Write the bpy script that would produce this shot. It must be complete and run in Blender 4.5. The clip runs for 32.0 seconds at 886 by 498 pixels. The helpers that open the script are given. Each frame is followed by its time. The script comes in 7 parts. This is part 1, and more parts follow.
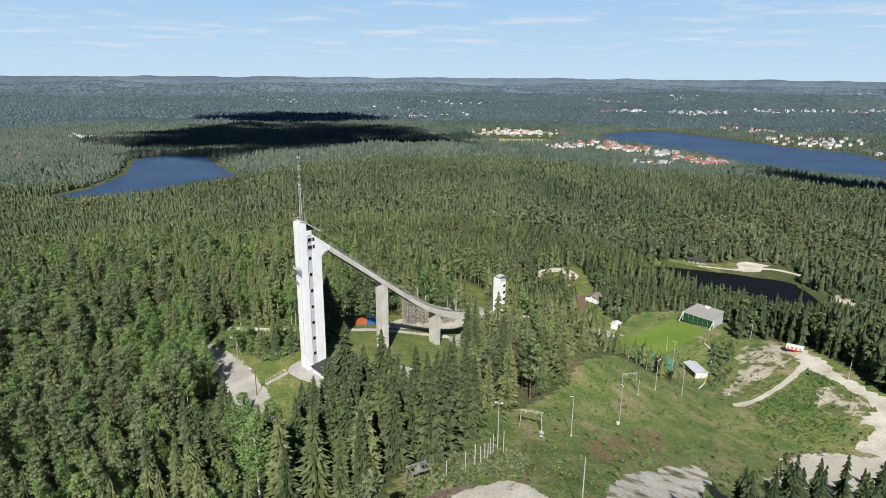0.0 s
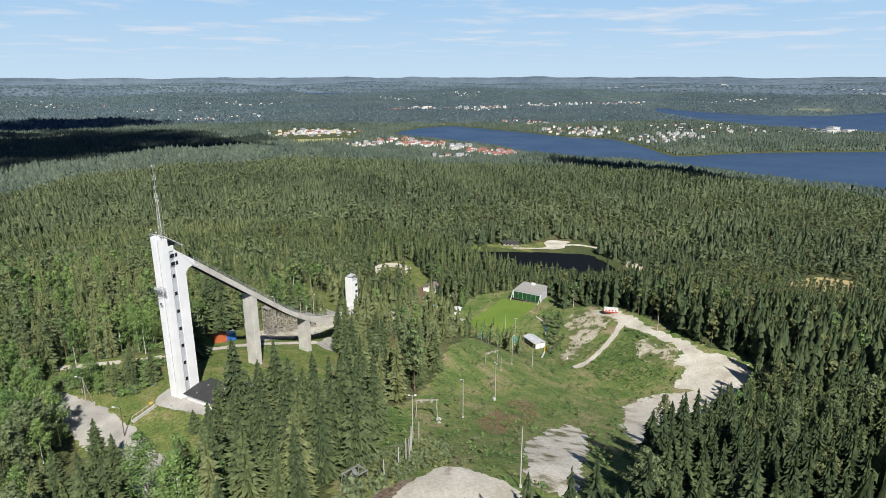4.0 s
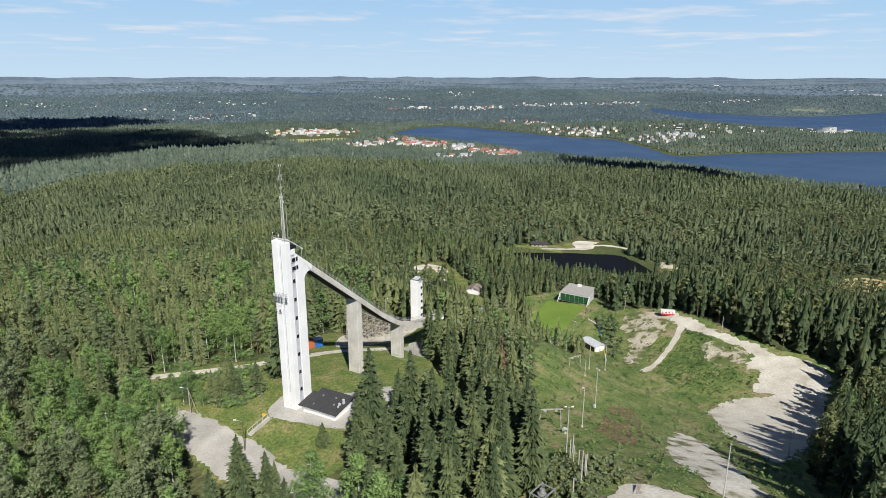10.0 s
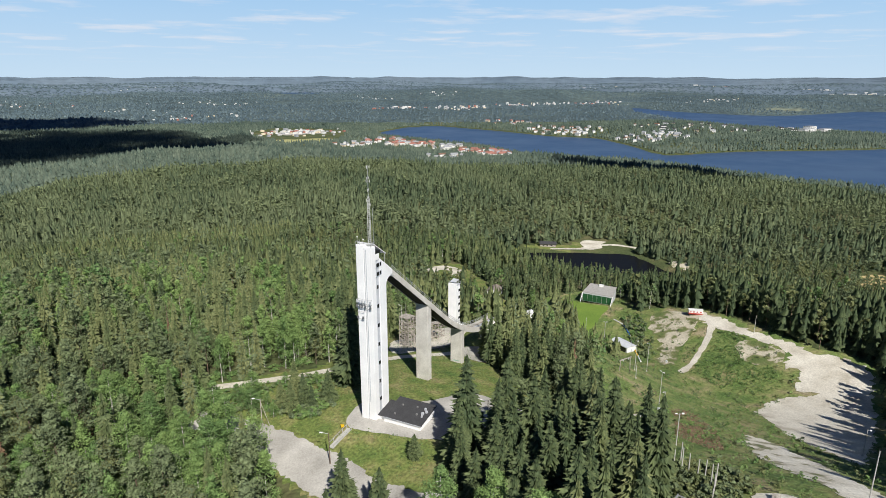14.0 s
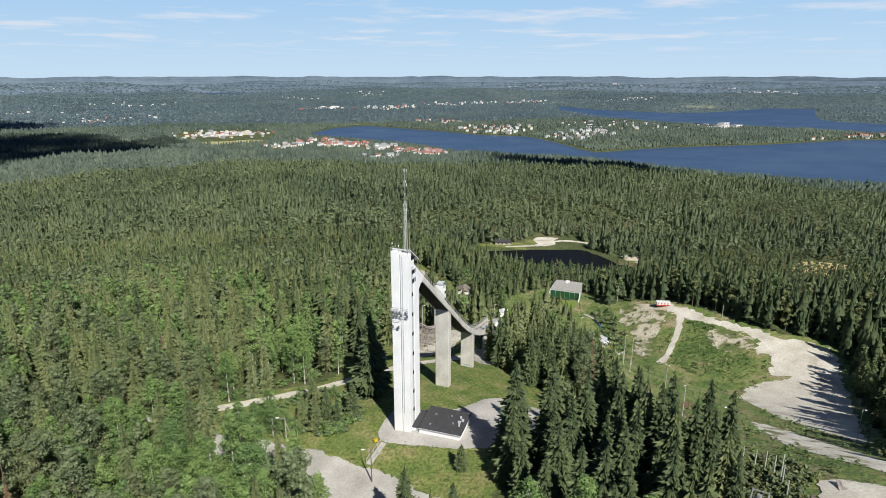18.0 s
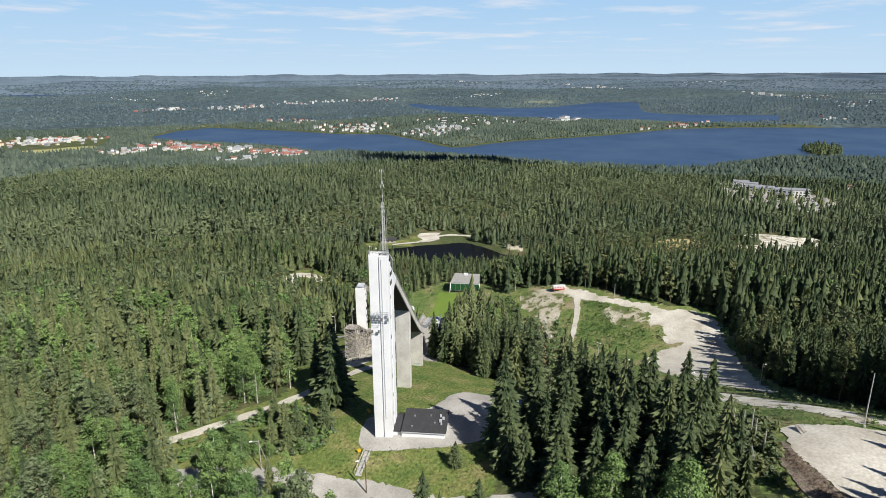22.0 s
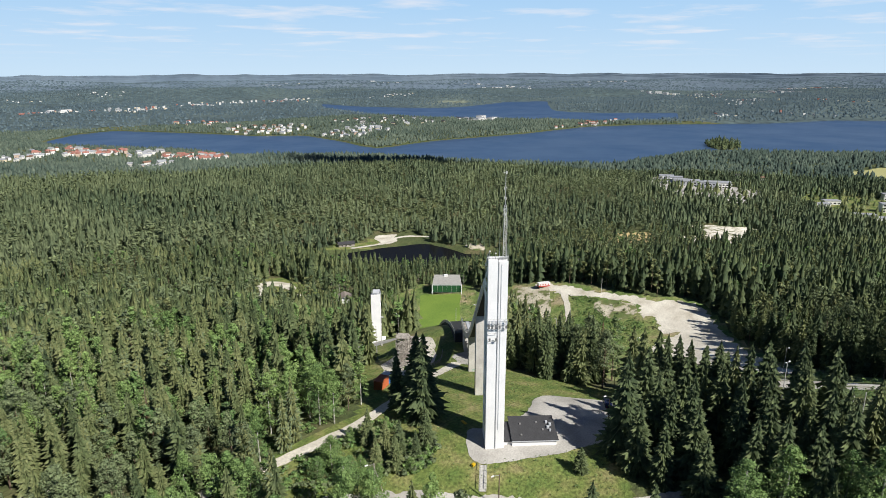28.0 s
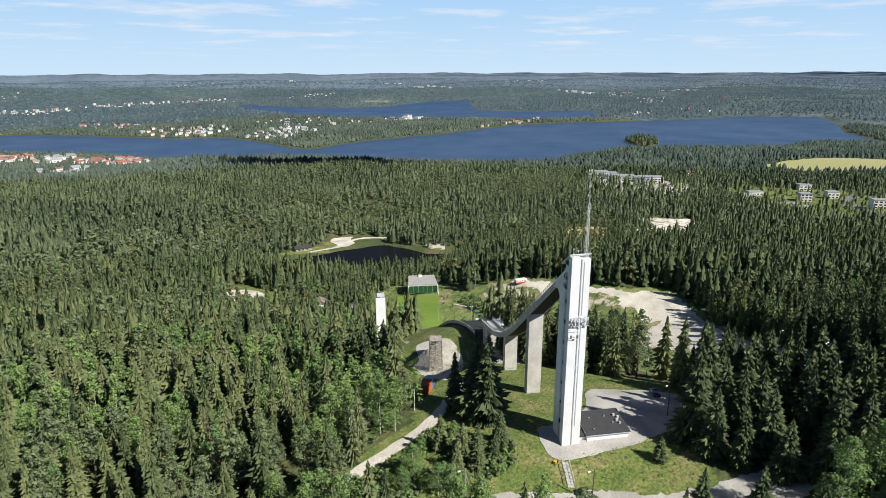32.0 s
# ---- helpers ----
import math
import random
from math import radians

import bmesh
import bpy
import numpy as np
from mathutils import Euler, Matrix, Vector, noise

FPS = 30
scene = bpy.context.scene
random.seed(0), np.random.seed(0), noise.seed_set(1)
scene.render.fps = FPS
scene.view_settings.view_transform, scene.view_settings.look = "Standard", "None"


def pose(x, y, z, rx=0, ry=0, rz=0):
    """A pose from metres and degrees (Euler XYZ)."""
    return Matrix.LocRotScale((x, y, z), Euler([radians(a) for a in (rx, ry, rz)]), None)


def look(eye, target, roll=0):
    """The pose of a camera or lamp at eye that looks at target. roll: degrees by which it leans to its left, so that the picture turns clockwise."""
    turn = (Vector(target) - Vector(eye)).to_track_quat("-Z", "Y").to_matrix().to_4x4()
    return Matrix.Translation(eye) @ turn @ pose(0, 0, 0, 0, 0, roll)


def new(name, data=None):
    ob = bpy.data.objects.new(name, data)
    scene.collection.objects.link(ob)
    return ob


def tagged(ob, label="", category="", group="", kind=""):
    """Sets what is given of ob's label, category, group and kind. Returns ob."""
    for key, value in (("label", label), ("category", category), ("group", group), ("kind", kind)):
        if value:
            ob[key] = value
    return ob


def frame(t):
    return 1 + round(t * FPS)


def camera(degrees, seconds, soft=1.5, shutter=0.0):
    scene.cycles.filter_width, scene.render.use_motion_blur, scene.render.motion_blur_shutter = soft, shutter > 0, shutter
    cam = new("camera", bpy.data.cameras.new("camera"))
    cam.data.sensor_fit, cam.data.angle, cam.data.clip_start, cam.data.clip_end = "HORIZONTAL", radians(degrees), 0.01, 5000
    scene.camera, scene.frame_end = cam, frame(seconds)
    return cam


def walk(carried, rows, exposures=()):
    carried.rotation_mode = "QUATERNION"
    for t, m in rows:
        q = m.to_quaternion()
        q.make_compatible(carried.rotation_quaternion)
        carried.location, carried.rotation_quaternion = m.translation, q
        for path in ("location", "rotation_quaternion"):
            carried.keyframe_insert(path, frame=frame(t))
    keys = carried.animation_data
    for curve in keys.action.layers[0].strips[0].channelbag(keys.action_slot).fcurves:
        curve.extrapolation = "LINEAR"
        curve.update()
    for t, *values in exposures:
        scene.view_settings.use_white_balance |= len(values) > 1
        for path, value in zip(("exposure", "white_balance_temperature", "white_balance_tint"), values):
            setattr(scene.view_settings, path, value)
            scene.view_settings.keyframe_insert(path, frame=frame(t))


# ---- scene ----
cam = camera(71.1, 32.0, soft=0.85)
METRES, EYE, TILT, LEAN, TURN = 208.0, 83.0, 0.0, 0.0, 0.0
ROWS = [
    (0.0, 0.0, 0.0, 0.0, 0.1, -15.74, -0.37),
    (0.5, -0.0105, -0.0003, -0.0003, -0.1, -15.73, -0.37),
    (1.0, -0.0216, -0.0011, -0.0004, -1.16, -15.74, -0.34),
    (1.5, -0.033, -0.0012, -0.0006, -2.59, -15.74, -0.28),
    (2.0, -0.0452, -0.0011, -0.001, -5.27, -15.74, -0.2),
    (2.5, -0.058, 0.0002, -0.0007, -9.89, -15.77, -0.11),
    (3.0, -0.0706, 0.0017, -0.001, -14.4, -15.76, 0.01),
    (3.5, -0.0839, 0.0049, -0.0012, -17.81, -15.79, 0.09),
    (5.5, -0.1328, 0.025, -0.0028, -19.37, -15.78, 0.12),
    (6.0, -0.1452, 0.032, -0.0029, -19.12, -15.79, 0.08),
    (6.5, -0.1573, 0.0395, -0.0035, -19.2, -15.77, 0.08),
    (7.0, -0.1693, 0.0476, -0.0038, -19.27, -15.76, 0.07),
    (7.5, -0.1817, 0.0563, -0.0046, -19.32, -15.74, 0.06),
    (8.0, -0.1936, 0.0645, -0.0055, -19.38, -15.73, 0.04),
    (8.5, -0.2056, 0.0721, -0.0058, -19.47, -15.77, 0.02),
    (9.0, -0.2182, 0.0799, -0.0062, -19.56, -15.78, -0.0),
    (9.5, -0.2309, 0.0874, -0.0065, -19.61, -15.76, -0.0),
    (10.0, -0.2441, 0.0955, -0.0071, -19.7, -15.77, -0.04),
    (10.5, -0.2573, 0.1032, -0.0073, -19.79, -15.76, -0.04),
    (11.0, -0.2702, 0.1108, -0.0076, -19.9, -15.77, -0.03),
    (11.5, -0.2838, 0.1188, -0.008, -20.15, -15.76, -0.04),
    (12.0, -0.2973, 0.1268, -0.0082, -20.39, -15.78, -0.04),
    (12.5, -0.3107, 0.1349, -0.0084, -20.6, -15.79, -0.04),
    (13.0, -0.3237, 0.1431, -0.0088, -20.88, -15.79, -0.04),
    (13.5, -0.3367, 0.1513, -0.009, -21.15, -15.79, -0.05),
    (14.0, -0.3493, 0.1593, -0.0093, -21.59, -15.78, -0.04),
    (14.5, -0.3617, 0.1673, -0.0097, -24.23, -15.77, 0.03),
    (16.5, -0.4097, 0.2009, -0.0106, -27.88, -15.81, 0.07),
    (17.0, -0.4216, 0.2093, -0.0101, -28.04, -15.82, 0.04),
    (17.5, -0.4337, 0.2176, -0.0094, -28.23, -15.82, 0.02),
    (18.0, -0.4458, 0.2256, -0.0092, -28.4, -15.83, 0.0),
    (18.5, -0.4579, 0.2332, -0.0093, -28.57, -15.85, 0.01),
    (19.0, -0.4698, 0.241, -0.0093, -30.13, -15.91, 0.07),
    (19.5, -0.4826, 0.2493, -0.0093, -31.54, -15.92, 0.07),
    (20.0, -0.495, 0.2575, -0.0094, -34.23, -15.94, 0.13),
    (20.5, -0.5078, 0.2666, -0.0093, -36.69, -15.96, 0.16),
    (21.0, -0.5206, 0.2765, -0.0091, -39.34, -15.99, 0.23),
    (21.5, -0.533, 0.2874, -0.0089, -41.09, -16.02, 0.27),
    (22.0, -0.5457, 0.2992, -0.0089, -42.1, -16.03, 0.27),
    (22.5, -0.5575, 0.3111, -0.0092, -43.48, -16.04, 0.31),
    (23.0, -0.5698, 0.3246, -0.0093, -44.97, -16.03, 0.34),
    (23.5, -0.5809, 0.3384, -0.0093, -45.57, -16.03, 0.32),
    (24.0, -0.5917, 0.3522, -0.0093, -45.99, -16.06, 0.31),
    (24.5, -0.6021, 0.3659, -0.0094, -46.41, -16.05, 0.29),
    (26.5, -0.6408, 0.4216, -0.0104, -48.87, -16.05, 0.23),
    (27.0, -0.6508, 0.4359, -0.0103, -49.11, -16.07, 0.2),
    (27.5, -0.6609, 0.4505, -0.0103, -49.92, -16.06, 0.2),
    (28.0, -0.6711, 0.4653, -0.0104, -50.52, -16.06, 0.19),
    (28.5, -0.6812, 0.4803, -0.0104, -52.44, -16.07, 0.22),
    (29.0, -0.6919, 0.4962, -0.0103, -53.69, -16.09, 0.21),
    (29.5, -0.7026, 0.5126, -0.0102, -54.36, -16.08, 0.18),
    (30.0, -0.7136, 0.529, -0.0103, -54.82, -16.08, 0.18),
    (30.5, -0.7246, 0.5456, -0.0104, -55.18, -16.09, 0.18),
    (31.0, -0.7358, 0.5623, -0.0103, -56.85, -16.1, 0.2),
    (31.5, -0.7468, 0.5793, -0.0103, -57.43, -16.12, 0.18),
    (32.0, -0.758, 0.5969, -0.0102, -57.97, -16.12, 0.17),
]
walk(cam, [(t, pose(0, 0, EYE, TILT, LEAN, TURN) @ pose(METRES * x, METRES * y, METRES * z, 90 + pitch, roll, yaw)) for t, x, y, z, yaw, pitch, roll in ROWS],
     exposures=[(0.0, 0.25), (14.0, 0.25), (20.0, 0.26), (24.0, 0.29), (28.0, 0.33), (32.0, 0.36)])

# ---------------------------------------------------------------- daylight
SUN_FROM = Vector((-0.05, -0.74, 0.67)).normalized()
sun = new("sun", bpy.data.lights.new("sun", "SUN"))
sun.data.energy, sun.data.angle, sun.data.color = 5.0, radians(0.6), (1.0, 0.965, 0.90)
sun.matrix_world = look(SUN_FROM * 2000, (0, 0, 0))

world = bpy.data.worlds.new("world")
scene.world = world
world.use_nodes = True
wn, wl = world.node_tree.nodes, world.node_tree.links
wn.clear()
sky = wn.new("ShaderNodeTexSky")
sky.sky_type, sky.sun_disc = "NISHITA", False
sky.sun_elevation, sky.sun_rotation = math.asin(SUN_FROM.z), math.atan2(SUN_FROM.x, SUN_FROM.y)
sky.altitude, sky.air_density, sky.dust_density, sky.ozone_density = 200, 1.0, 0.2, 3.0
# thin fair-weather clouds: the sky's direction is laid out on a flat deck, so that they crowd towards the horizon
co = wn.new("ShaderNodeTexCoord")
sp = wn.new("ShaderNodeSeparateXYZ")
wl.new(co.outputs["Generated"], sp.inputs[0])
up = wn.new("ShaderNodeMath"); up.operation = "MAXIMUM"; up.inputs[1].default_value = 0.012
wl.new(sp.outputs[2], up.inputs[0])
lift = wn.new("ShaderNodeMath"); lift.operation = "ADD"; lift.inputs[1].default_value = 0.03
wl.new(up.outputs[0], lift.inputs[0])
flat = []
for k in (0, 1):
    d = wn.new("ShaderNodeMath"); d.operation = "DIVIDE"
    wl.new(sp.outputs[k], d.inputs[0]); wl.new(lift.outputs[0], d.inputs[1])
    flat.append(d)
deck = wn.new("ShaderNodeCombineXYZ")
wl.new(flat[0].outputs[0], deck.inputs[0]); wl.new(flat[1].outputs[0], deck.inputs[1])
puffs = wn.new("ShaderNodeTexNoise")
puffs.inputs["Scale"].default_value, puffs.inputs["Detail"].default_value, puffs.inputs["Roughness"].default_value = 0.62, 7.0, 0.58
wl.new(deck.outputs[0], puffs.inputs["Vector"])
thin = wn.new("ShaderNodeMapRange")
thin.inputs["From Min"].default_value, thin.inputs["From Max"].default_value = 0.52, 0.74
thin.inputs["To Max"].default_value = 0.85
wl.new(puffs.outputs["Fac"], thin.inputs["Value"])
mixer = wn.new("ShaderNodeMix"); mixer.data_type = "RGBA"
mixer.inputs["B"].default_value = (7.6, 7.6, 8.0, 1)
# pale summer haze low over the horizon, deepening to blue above it
cap = wn.new("ShaderNodeMapRange"); cap.interpolation_type = "SMOOTHSTEP"
cap.inputs["From Min"].default_value, cap.inputs["From Max"].default_value = 0.11, 0.19
cap.inputs["To Min"].default_value, cap.inputs["To Max"].default_value = 1.0, 0.0
wl.new(sp.outputs[2], cap.inputs["Value"])
rise = wn.new("ShaderNodeMapRange")
rise.inputs["From Min"].default_value, rise.inputs["From Max"].default_value = 0.0, 0.125
wl.new(sp.outputs[2], rise.inputs["Value"])
haze = wn.new("ShaderNodeMix"); haze.data_type = "RGBA"
haze.inputs["A"].default_value, haze.inputs["B"].default_value = (5.2, 6.8, 8.3, 1), (3.3, 5.5, 8.1, 1)
wl.new(rise.outputs[0], haze.inputs["Factor"])
tint = wn.new("ShaderNodeMix"); tint.data_type = "RGBA"; tint.blend_type = "MULTIPLY"
tint.inputs["Factor"].default_value, tint.inputs["B"].default_value = 1.0, (0.16, 0.25, 0.40, 1)
wl.new(sky.outputs[0], tint.inputs["A"])
pale = wn.new("ShaderNodeMix"); pale.data_type = "RGBA"
wl.new(haze.outputs["Result"], pale.inputs["B"])
wl.new(cap.outputs[0], pale.inputs["Factor"]); wl.new(tint.outputs["Result"], pale.inputs["A"])
fade = wn.new("ShaderNodeMapRange")
fade.inputs["From Min"].default_value, fade.inputs["From Max"].default_value = 0.012, 0.05
wl.new(sp.outputs[2], fade.inputs["Value"])
seen = wn.new("ShaderNodeMath"); seen.operation = "MULTIPLY"
low = wn.new("ShaderNodeMath"); low.operation = "MULTIPLY"
wl.new(thin.outputs[0], low.inputs[0]); wl.new(cap.outputs[0], low.inputs[1])
wl.new(low.outputs[0], seen.inputs[0]); wl.new(fade.outputs[0], seen.inputs[1])
wl.new(seen.outputs[0], mixer.inputs["Factor"]); wl.new(pale.outputs["Result"], mixer.inputs["A"])
bg = wn.new("ShaderNodeBackground"); bg.inputs[1].default_value = 0.09
wo = wn.new("ShaderNodeOutputWorld")
wl.new(mixer.outputs["Result"], bg.inputs[0]); wl.new(bg.outputs[0], wo.inputs[0])
scene.view_settings.exposure = 0.25

# ---------------------------------------------------------------- materials
def material(name, stops, scale=0.5, rough=0.8, fine=8.0, bump=0.3, metal=0.0, gloss=0.3, tone=False, through_leaf=0.0, blotch=0.5, speck=0.35):
    """Two scales of noise run along colour stops, with a fine bump. tone: the stops follow the mesh's own 'tone' instead, with noise on top."""
    m = bpy.data.materials.new(name)
    m.use_nodes = True
    n, l = m.node_tree.nodes, m.node_tree.links
    b = n["Principled BSDF"]
    b.inputs["Roughness"].default_value, b.inputs["Metallic"].default_value = rough, metal
    b.inputs["Specular IOR Level"].default_value = gloss
    tc = n.new("ShaderNodeTexCoord")
    big = n.new("ShaderNodeTexNoise"); big.inputs["Scale"].default_value = scale; big.inputs["Detail"].default_value = 5
    small = n.new("ShaderNodeTexNoise"); small.inputs["Scale"].default_value = fine; small.inputs["Detail"].default_value = 4
    l.new(tc.outputs["Object"], big.inputs["Vector"]); l.new(tc.outputs["Object"], small.inputs["Vector"])
    cr = n.new("ShaderNodeValToRGB")
    while len(cr.color_ramp.elements) < len(stops):
        cr.color_ramp.elements.new(0.5)
    for e, (p, c) in zip(cr.color_ramp.elements, stops):
        e.position, e.color = p, (*c, 1)
    if tone:
        at = n.new("ShaderNodeAttribute"); at.attribute_name = "tone"
        l.new(at.outputs["Fac"], cr.inputs[0])
    else:
        spread = n.new("ShaderNodeMapRange")
        spread.inputs["From Min"].default_value, spread.inputs["From Max"].default_value = 0.5 - 0.5 * blotch, 0.5 + 0.5 * blotch
        l.new(big.outputs["Fac"], spread.inputs["Value"]); l.new(spread.outputs[0], cr.inputs[0])
    grain = n.new("ShaderNodeMapRange")
    grain.inputs["From Min"].default_value, grain.inputs["From Max"].default_value = 0.3, 0.7
    grain.inputs["To Min"].default_value, grain.inputs["To Max"].default_value = 1 - speck, 1 + speck
    l.new(small.outputs["Fac"], grain.inputs["Value"])
    mul = n.new("ShaderNodeVectorMath"); mul.operation = "SCALE"
    l.new(cr.outputs[0], mul.inputs[0]); l.new(grain.outputs[0], mul.inputs["Scale"])
    l.new(mul.outputs[0], b.inputs["Base Color"])
    if bump:
        bp = n.new("ShaderNodeBump"); bp.inputs["Strength"].default_value = bump; bp.inputs["Distance"].default_value = 0.5 / fine
        l.new(small.outputs["Fac"], bp.inputs["Height"]); l.new(bp.outputs[0], b.inputs["Normal"])
    if through_leaf:
        tr = n.new("ShaderNodeBsdfTranslucent")
        mx = n.new("ShaderNodeMixShader"); mx.inputs[0].default_value = through_leaf
        l.new(mul.outputs[0], tr.inputs["Color"])
        l.new(b.outputs[0], mx.inputs[1]); l.new(tr.outputs[0], mx.inputs[2])
        l.new(mx.outputs[0], n["Material Output"].inputs[0])
    return m


def plain(name, colour, rough=0.6, metal=0.0, speck=0.12, fine=6.0, bump=0.1, gloss=0.3):
    dark = tuple(c * 0.86 for c in colour)
    return material(name, [(0.25, dark), (0.75, colour)], 0.6, rough, fine, bump, metal, gloss, speck=speck)


M_LEAF = material("foliage", [(0.0, (0.056, 0.084, 0.040)), (0.25, (0.122, 0.153, 0.064)), (0.46, (0.200, 0.219, 0.092)), (0.5, (0.132, 0.170, 0.092)), (0.70, (0.200, 0.246, 0.118)),
                              (0.76, (0.112, 0.198, 0.068)), (1.0, (0.218, 0.315, 0.104))], fine=1.8, rough=0.7, bump=0, tone=True, through_leaf=0.17, speck=0.35, gloss=0.2)
# aerial haze put into the leaf colour, bluer with each ring outwards
M_FARLEAF_HAZED = material("far_foliage_hazed", [(0.0, (0.048, 0.072, 0.060)), (0.4, (0.084, 0.112, 0.086)), (1.0, (0.132, 0.160, 0.118))], fine=0.2, rough=0.9, bump=0, tone=True, speck=0.3, gloss=0.1)
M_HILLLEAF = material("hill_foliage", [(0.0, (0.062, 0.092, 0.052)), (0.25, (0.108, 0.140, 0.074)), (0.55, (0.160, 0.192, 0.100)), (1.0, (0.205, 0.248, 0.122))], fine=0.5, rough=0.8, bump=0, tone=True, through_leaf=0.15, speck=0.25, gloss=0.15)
M_DISTANT_HAZED = material("distant_foliage_hazed", [(0.0, (0.056, 0.086, 0.106)), (0.5, (0.084, 0.120, 0.136)), (1.0, (0.125, 0.166, 0.172))], fine=0.05, rough=0.9, bump=0, tone=True, speck=0.25, gloss=0.1)
M_DEAD = plain("dead_needles", (0.16, 0.10, 0.06), 0.9)
M_BARK = material("bark", [(0.3, (0.10, 0.075, 0.055)), (0.7, (0.19, 0.14, 0.10))], 1.5, 0.9, 9.0, 0.6)
M_BIRCH = material("birch_bark", [(0.3, (0.30, 0.28, 0.25)), (0.6, (0.62, 0.60, 0.56))], 2.0, 0.8, 5.0, 0.3)
M_GROUND = material("forest_floor", [(0.2, (0.055, 0.075, 0.028)), (0.5, (0.085, 0.105, 0.038)), (0.8, (0.125, 0.115, 0.055))], 0.05, 0.95, 0.7, 0.8, blotch=0.5)
# far ground, with the blue of distant haze in its colour
M_FAR_HAZED = material("hazed_far_woods", [(0.1, (0.046, 0.070, 0.078)), (0.5, (0.068, 0.098, 0.100)), (0.78, (0.096, 0.130, 0.122)), (0.95, (0.22, 0.23, 0.15))], 0.0028, 0.95, 0.04, 0.0, blotch=0.62, speck=0.4)
M_GRASS = material("grass", [(0.05, (0.084, 0.138, 0.034)), (0.4, (0.136, 0.176, 0.046)), (0.65, (0.182, 0.198, 0.064)), (0.95, (0.255, 0.228, 0.105))], 0.16, 0.95, 1.4, 0.8, blotch=0.46, speck=0.4)
M_SLOPE = material("slope_grass", [(0.0, (0.084, 0.145, 0.038)), (0.35, (0.136, 0.192, 0.054)), (0.6, (0.196, 0.224, 0.078)), (0.82, (0.265, 0.240, 0.118)), (1.0, (0.34, 0.285, 0.18))], 0.10, 0.95, 0.9, 0.7, blotch=0.44, speck=0.32)
M_PITCH = material("pitch_turf", [(0.2, (0.13, 0.21, 0.035)), (0.8, (0.18, 0.265, 0.045))], 0.05, 0.9, 1.5, 0.2, speck=0.15)
M_GRAVEL = material("gravel", [(0.15, (0.33, 0.315, 0.285)), (0.5, (0.42, 0.40, 0.365)), (0.85, (0.50, 0.48, 0.44))], 0.12, 0.95, 2.5, 0.2, speck=0.14)
M_SAND = material("sand", [(0.08, (0.42, 0.38, 0.30)), (0.4, (0.57, 0.53, 0.45)), (0.9, (0.68, 0.645, 0.56))], 0.11, 0.95, 1.6, 0.25, speck=0.16, blotch=0.45)
M_PATCHY = material("tufted_sand", [(0.30, (0.105, 0.145, 0.045)), (0.42, (0.17, 0.18, 0.075)), (0.50, (0.45, 0.405, 0.31)), (0.8, (0.60, 0.55, 0.44))], 0.13, 0.95, 1.5, 0.3, speck=0.2, blotch=0.7)
M_STREAK = material("stony_sand", [(0.22, (0.13, 0.155, 0.06)), (0.34, (0.30, 0.28, 0.19)), (0.45, (0.60, 0.56, 0.475)), (0.85, (0.74, 0.71, 0.63))], 0.16, 0.95, 1.5, 0.3, speck=0.2, blotch=0.6)
M_ASPHALT = plain("grey_asphalt", (0.22, 0.22, 0.215), 0.9)
M_WHITE = material("white_concrete", [(0.2, (0.77, 0.775, 0.78)), (0.6, (0.83, 0.83, 0.83)), (0.9, (0.86, 0.86, 0.855))], 0.25, 0.75, 3.0, 0.08, speck=0.04)
M_CONC = material("bare_concrete", [(0.2, (0.44, 0.42, 0.38)), (0.8, (0.58, 0.56, 0.51))], 0.3, 0.85, 3.0, 0.15, speck=0.10)
M_GREY = plain("grey_render", (0.52, 0.54, 0.57), 0.8, speck=0.06)
M_SOFFIT = plain("dark_soffit", (0.035, 0.032, 0.030), 0.9, speck=0.3)
M_MAST = plain("pale_galvanised_lattice", (0.66, 0.66, 0.64), 0.6, 0.2)
M_FADED = plain("faded_green_scrawl", (0.33, 0.45, 0.38), 0.85, speck=0.3)
# haze over the farthest ridges painted as their blue-grey colour
M_RIDGE_HAZED = material("hazed_far_ridges", [(0.2, (0.098, 0.136, 0.178)), (0.8, (0.128, 0.168, 0.208))], 0.002, 0.95, 0.02, 0.0, speck=0.12)
M_ROOF = plain("dark_roof_felt", (0.055, 0.055, 0.058), 0.85, speck=0.25)
M_DARKGLASS = plain("dark_window_glass", (0.02, 0.022, 0.026), 0.12, gloss=0.6, bump=0)
M_STEEL = plain("galvanised_steel", (0.55, 0.56, 0.56), 0.45, 0.6)
M_POLE = plain("grey_pole", (0.50, 0.49, 0.46), 0.7)
M_WOOD = material("weathered_timber", [(0.2, (0.24, 0.215, 0.185)), (0.8, (0.46, 0.42, 0.37))], 0.8, 0.9, 7.0, 0.4)
M_MAT = plain("dark_slope_matting", (0.045, 0.048, 0.05), 0.9, speck=0.3)
M_PANEL = plain("dark_grey_aerial_panel", (0.16, 0.165, 0.17), 0.6)
M_RED = plain("red_paint", (0.42, 0.055, 0.04), 0.6)
M_ORANGE = plain("orange_red_paint", (0.48, 0.13, 0.05), 0.6)
M_PALEBLUE = plain("pale_blue_sheet", (0.30, 0.46, 0.62), 0.5)
M_BLUE = plain("blue_paint", (0.03, 0.15, 0.50), 0.5)
M_YELLOW = plain("yellow_plastic", (0.65, 0.42, 0.02), 0.5)
M_CLEANWHITE = plain("white_sheet", (0.80, 0.80, 0.80), 0.55, speck=0.05)
M_GREENNET = plain("green_net", (0.018, 0.085, 0.030), 0.9, speck=0.15)
M_TILE = plain("red_tile", (0.36, 0.165, 0.13), 0.8)
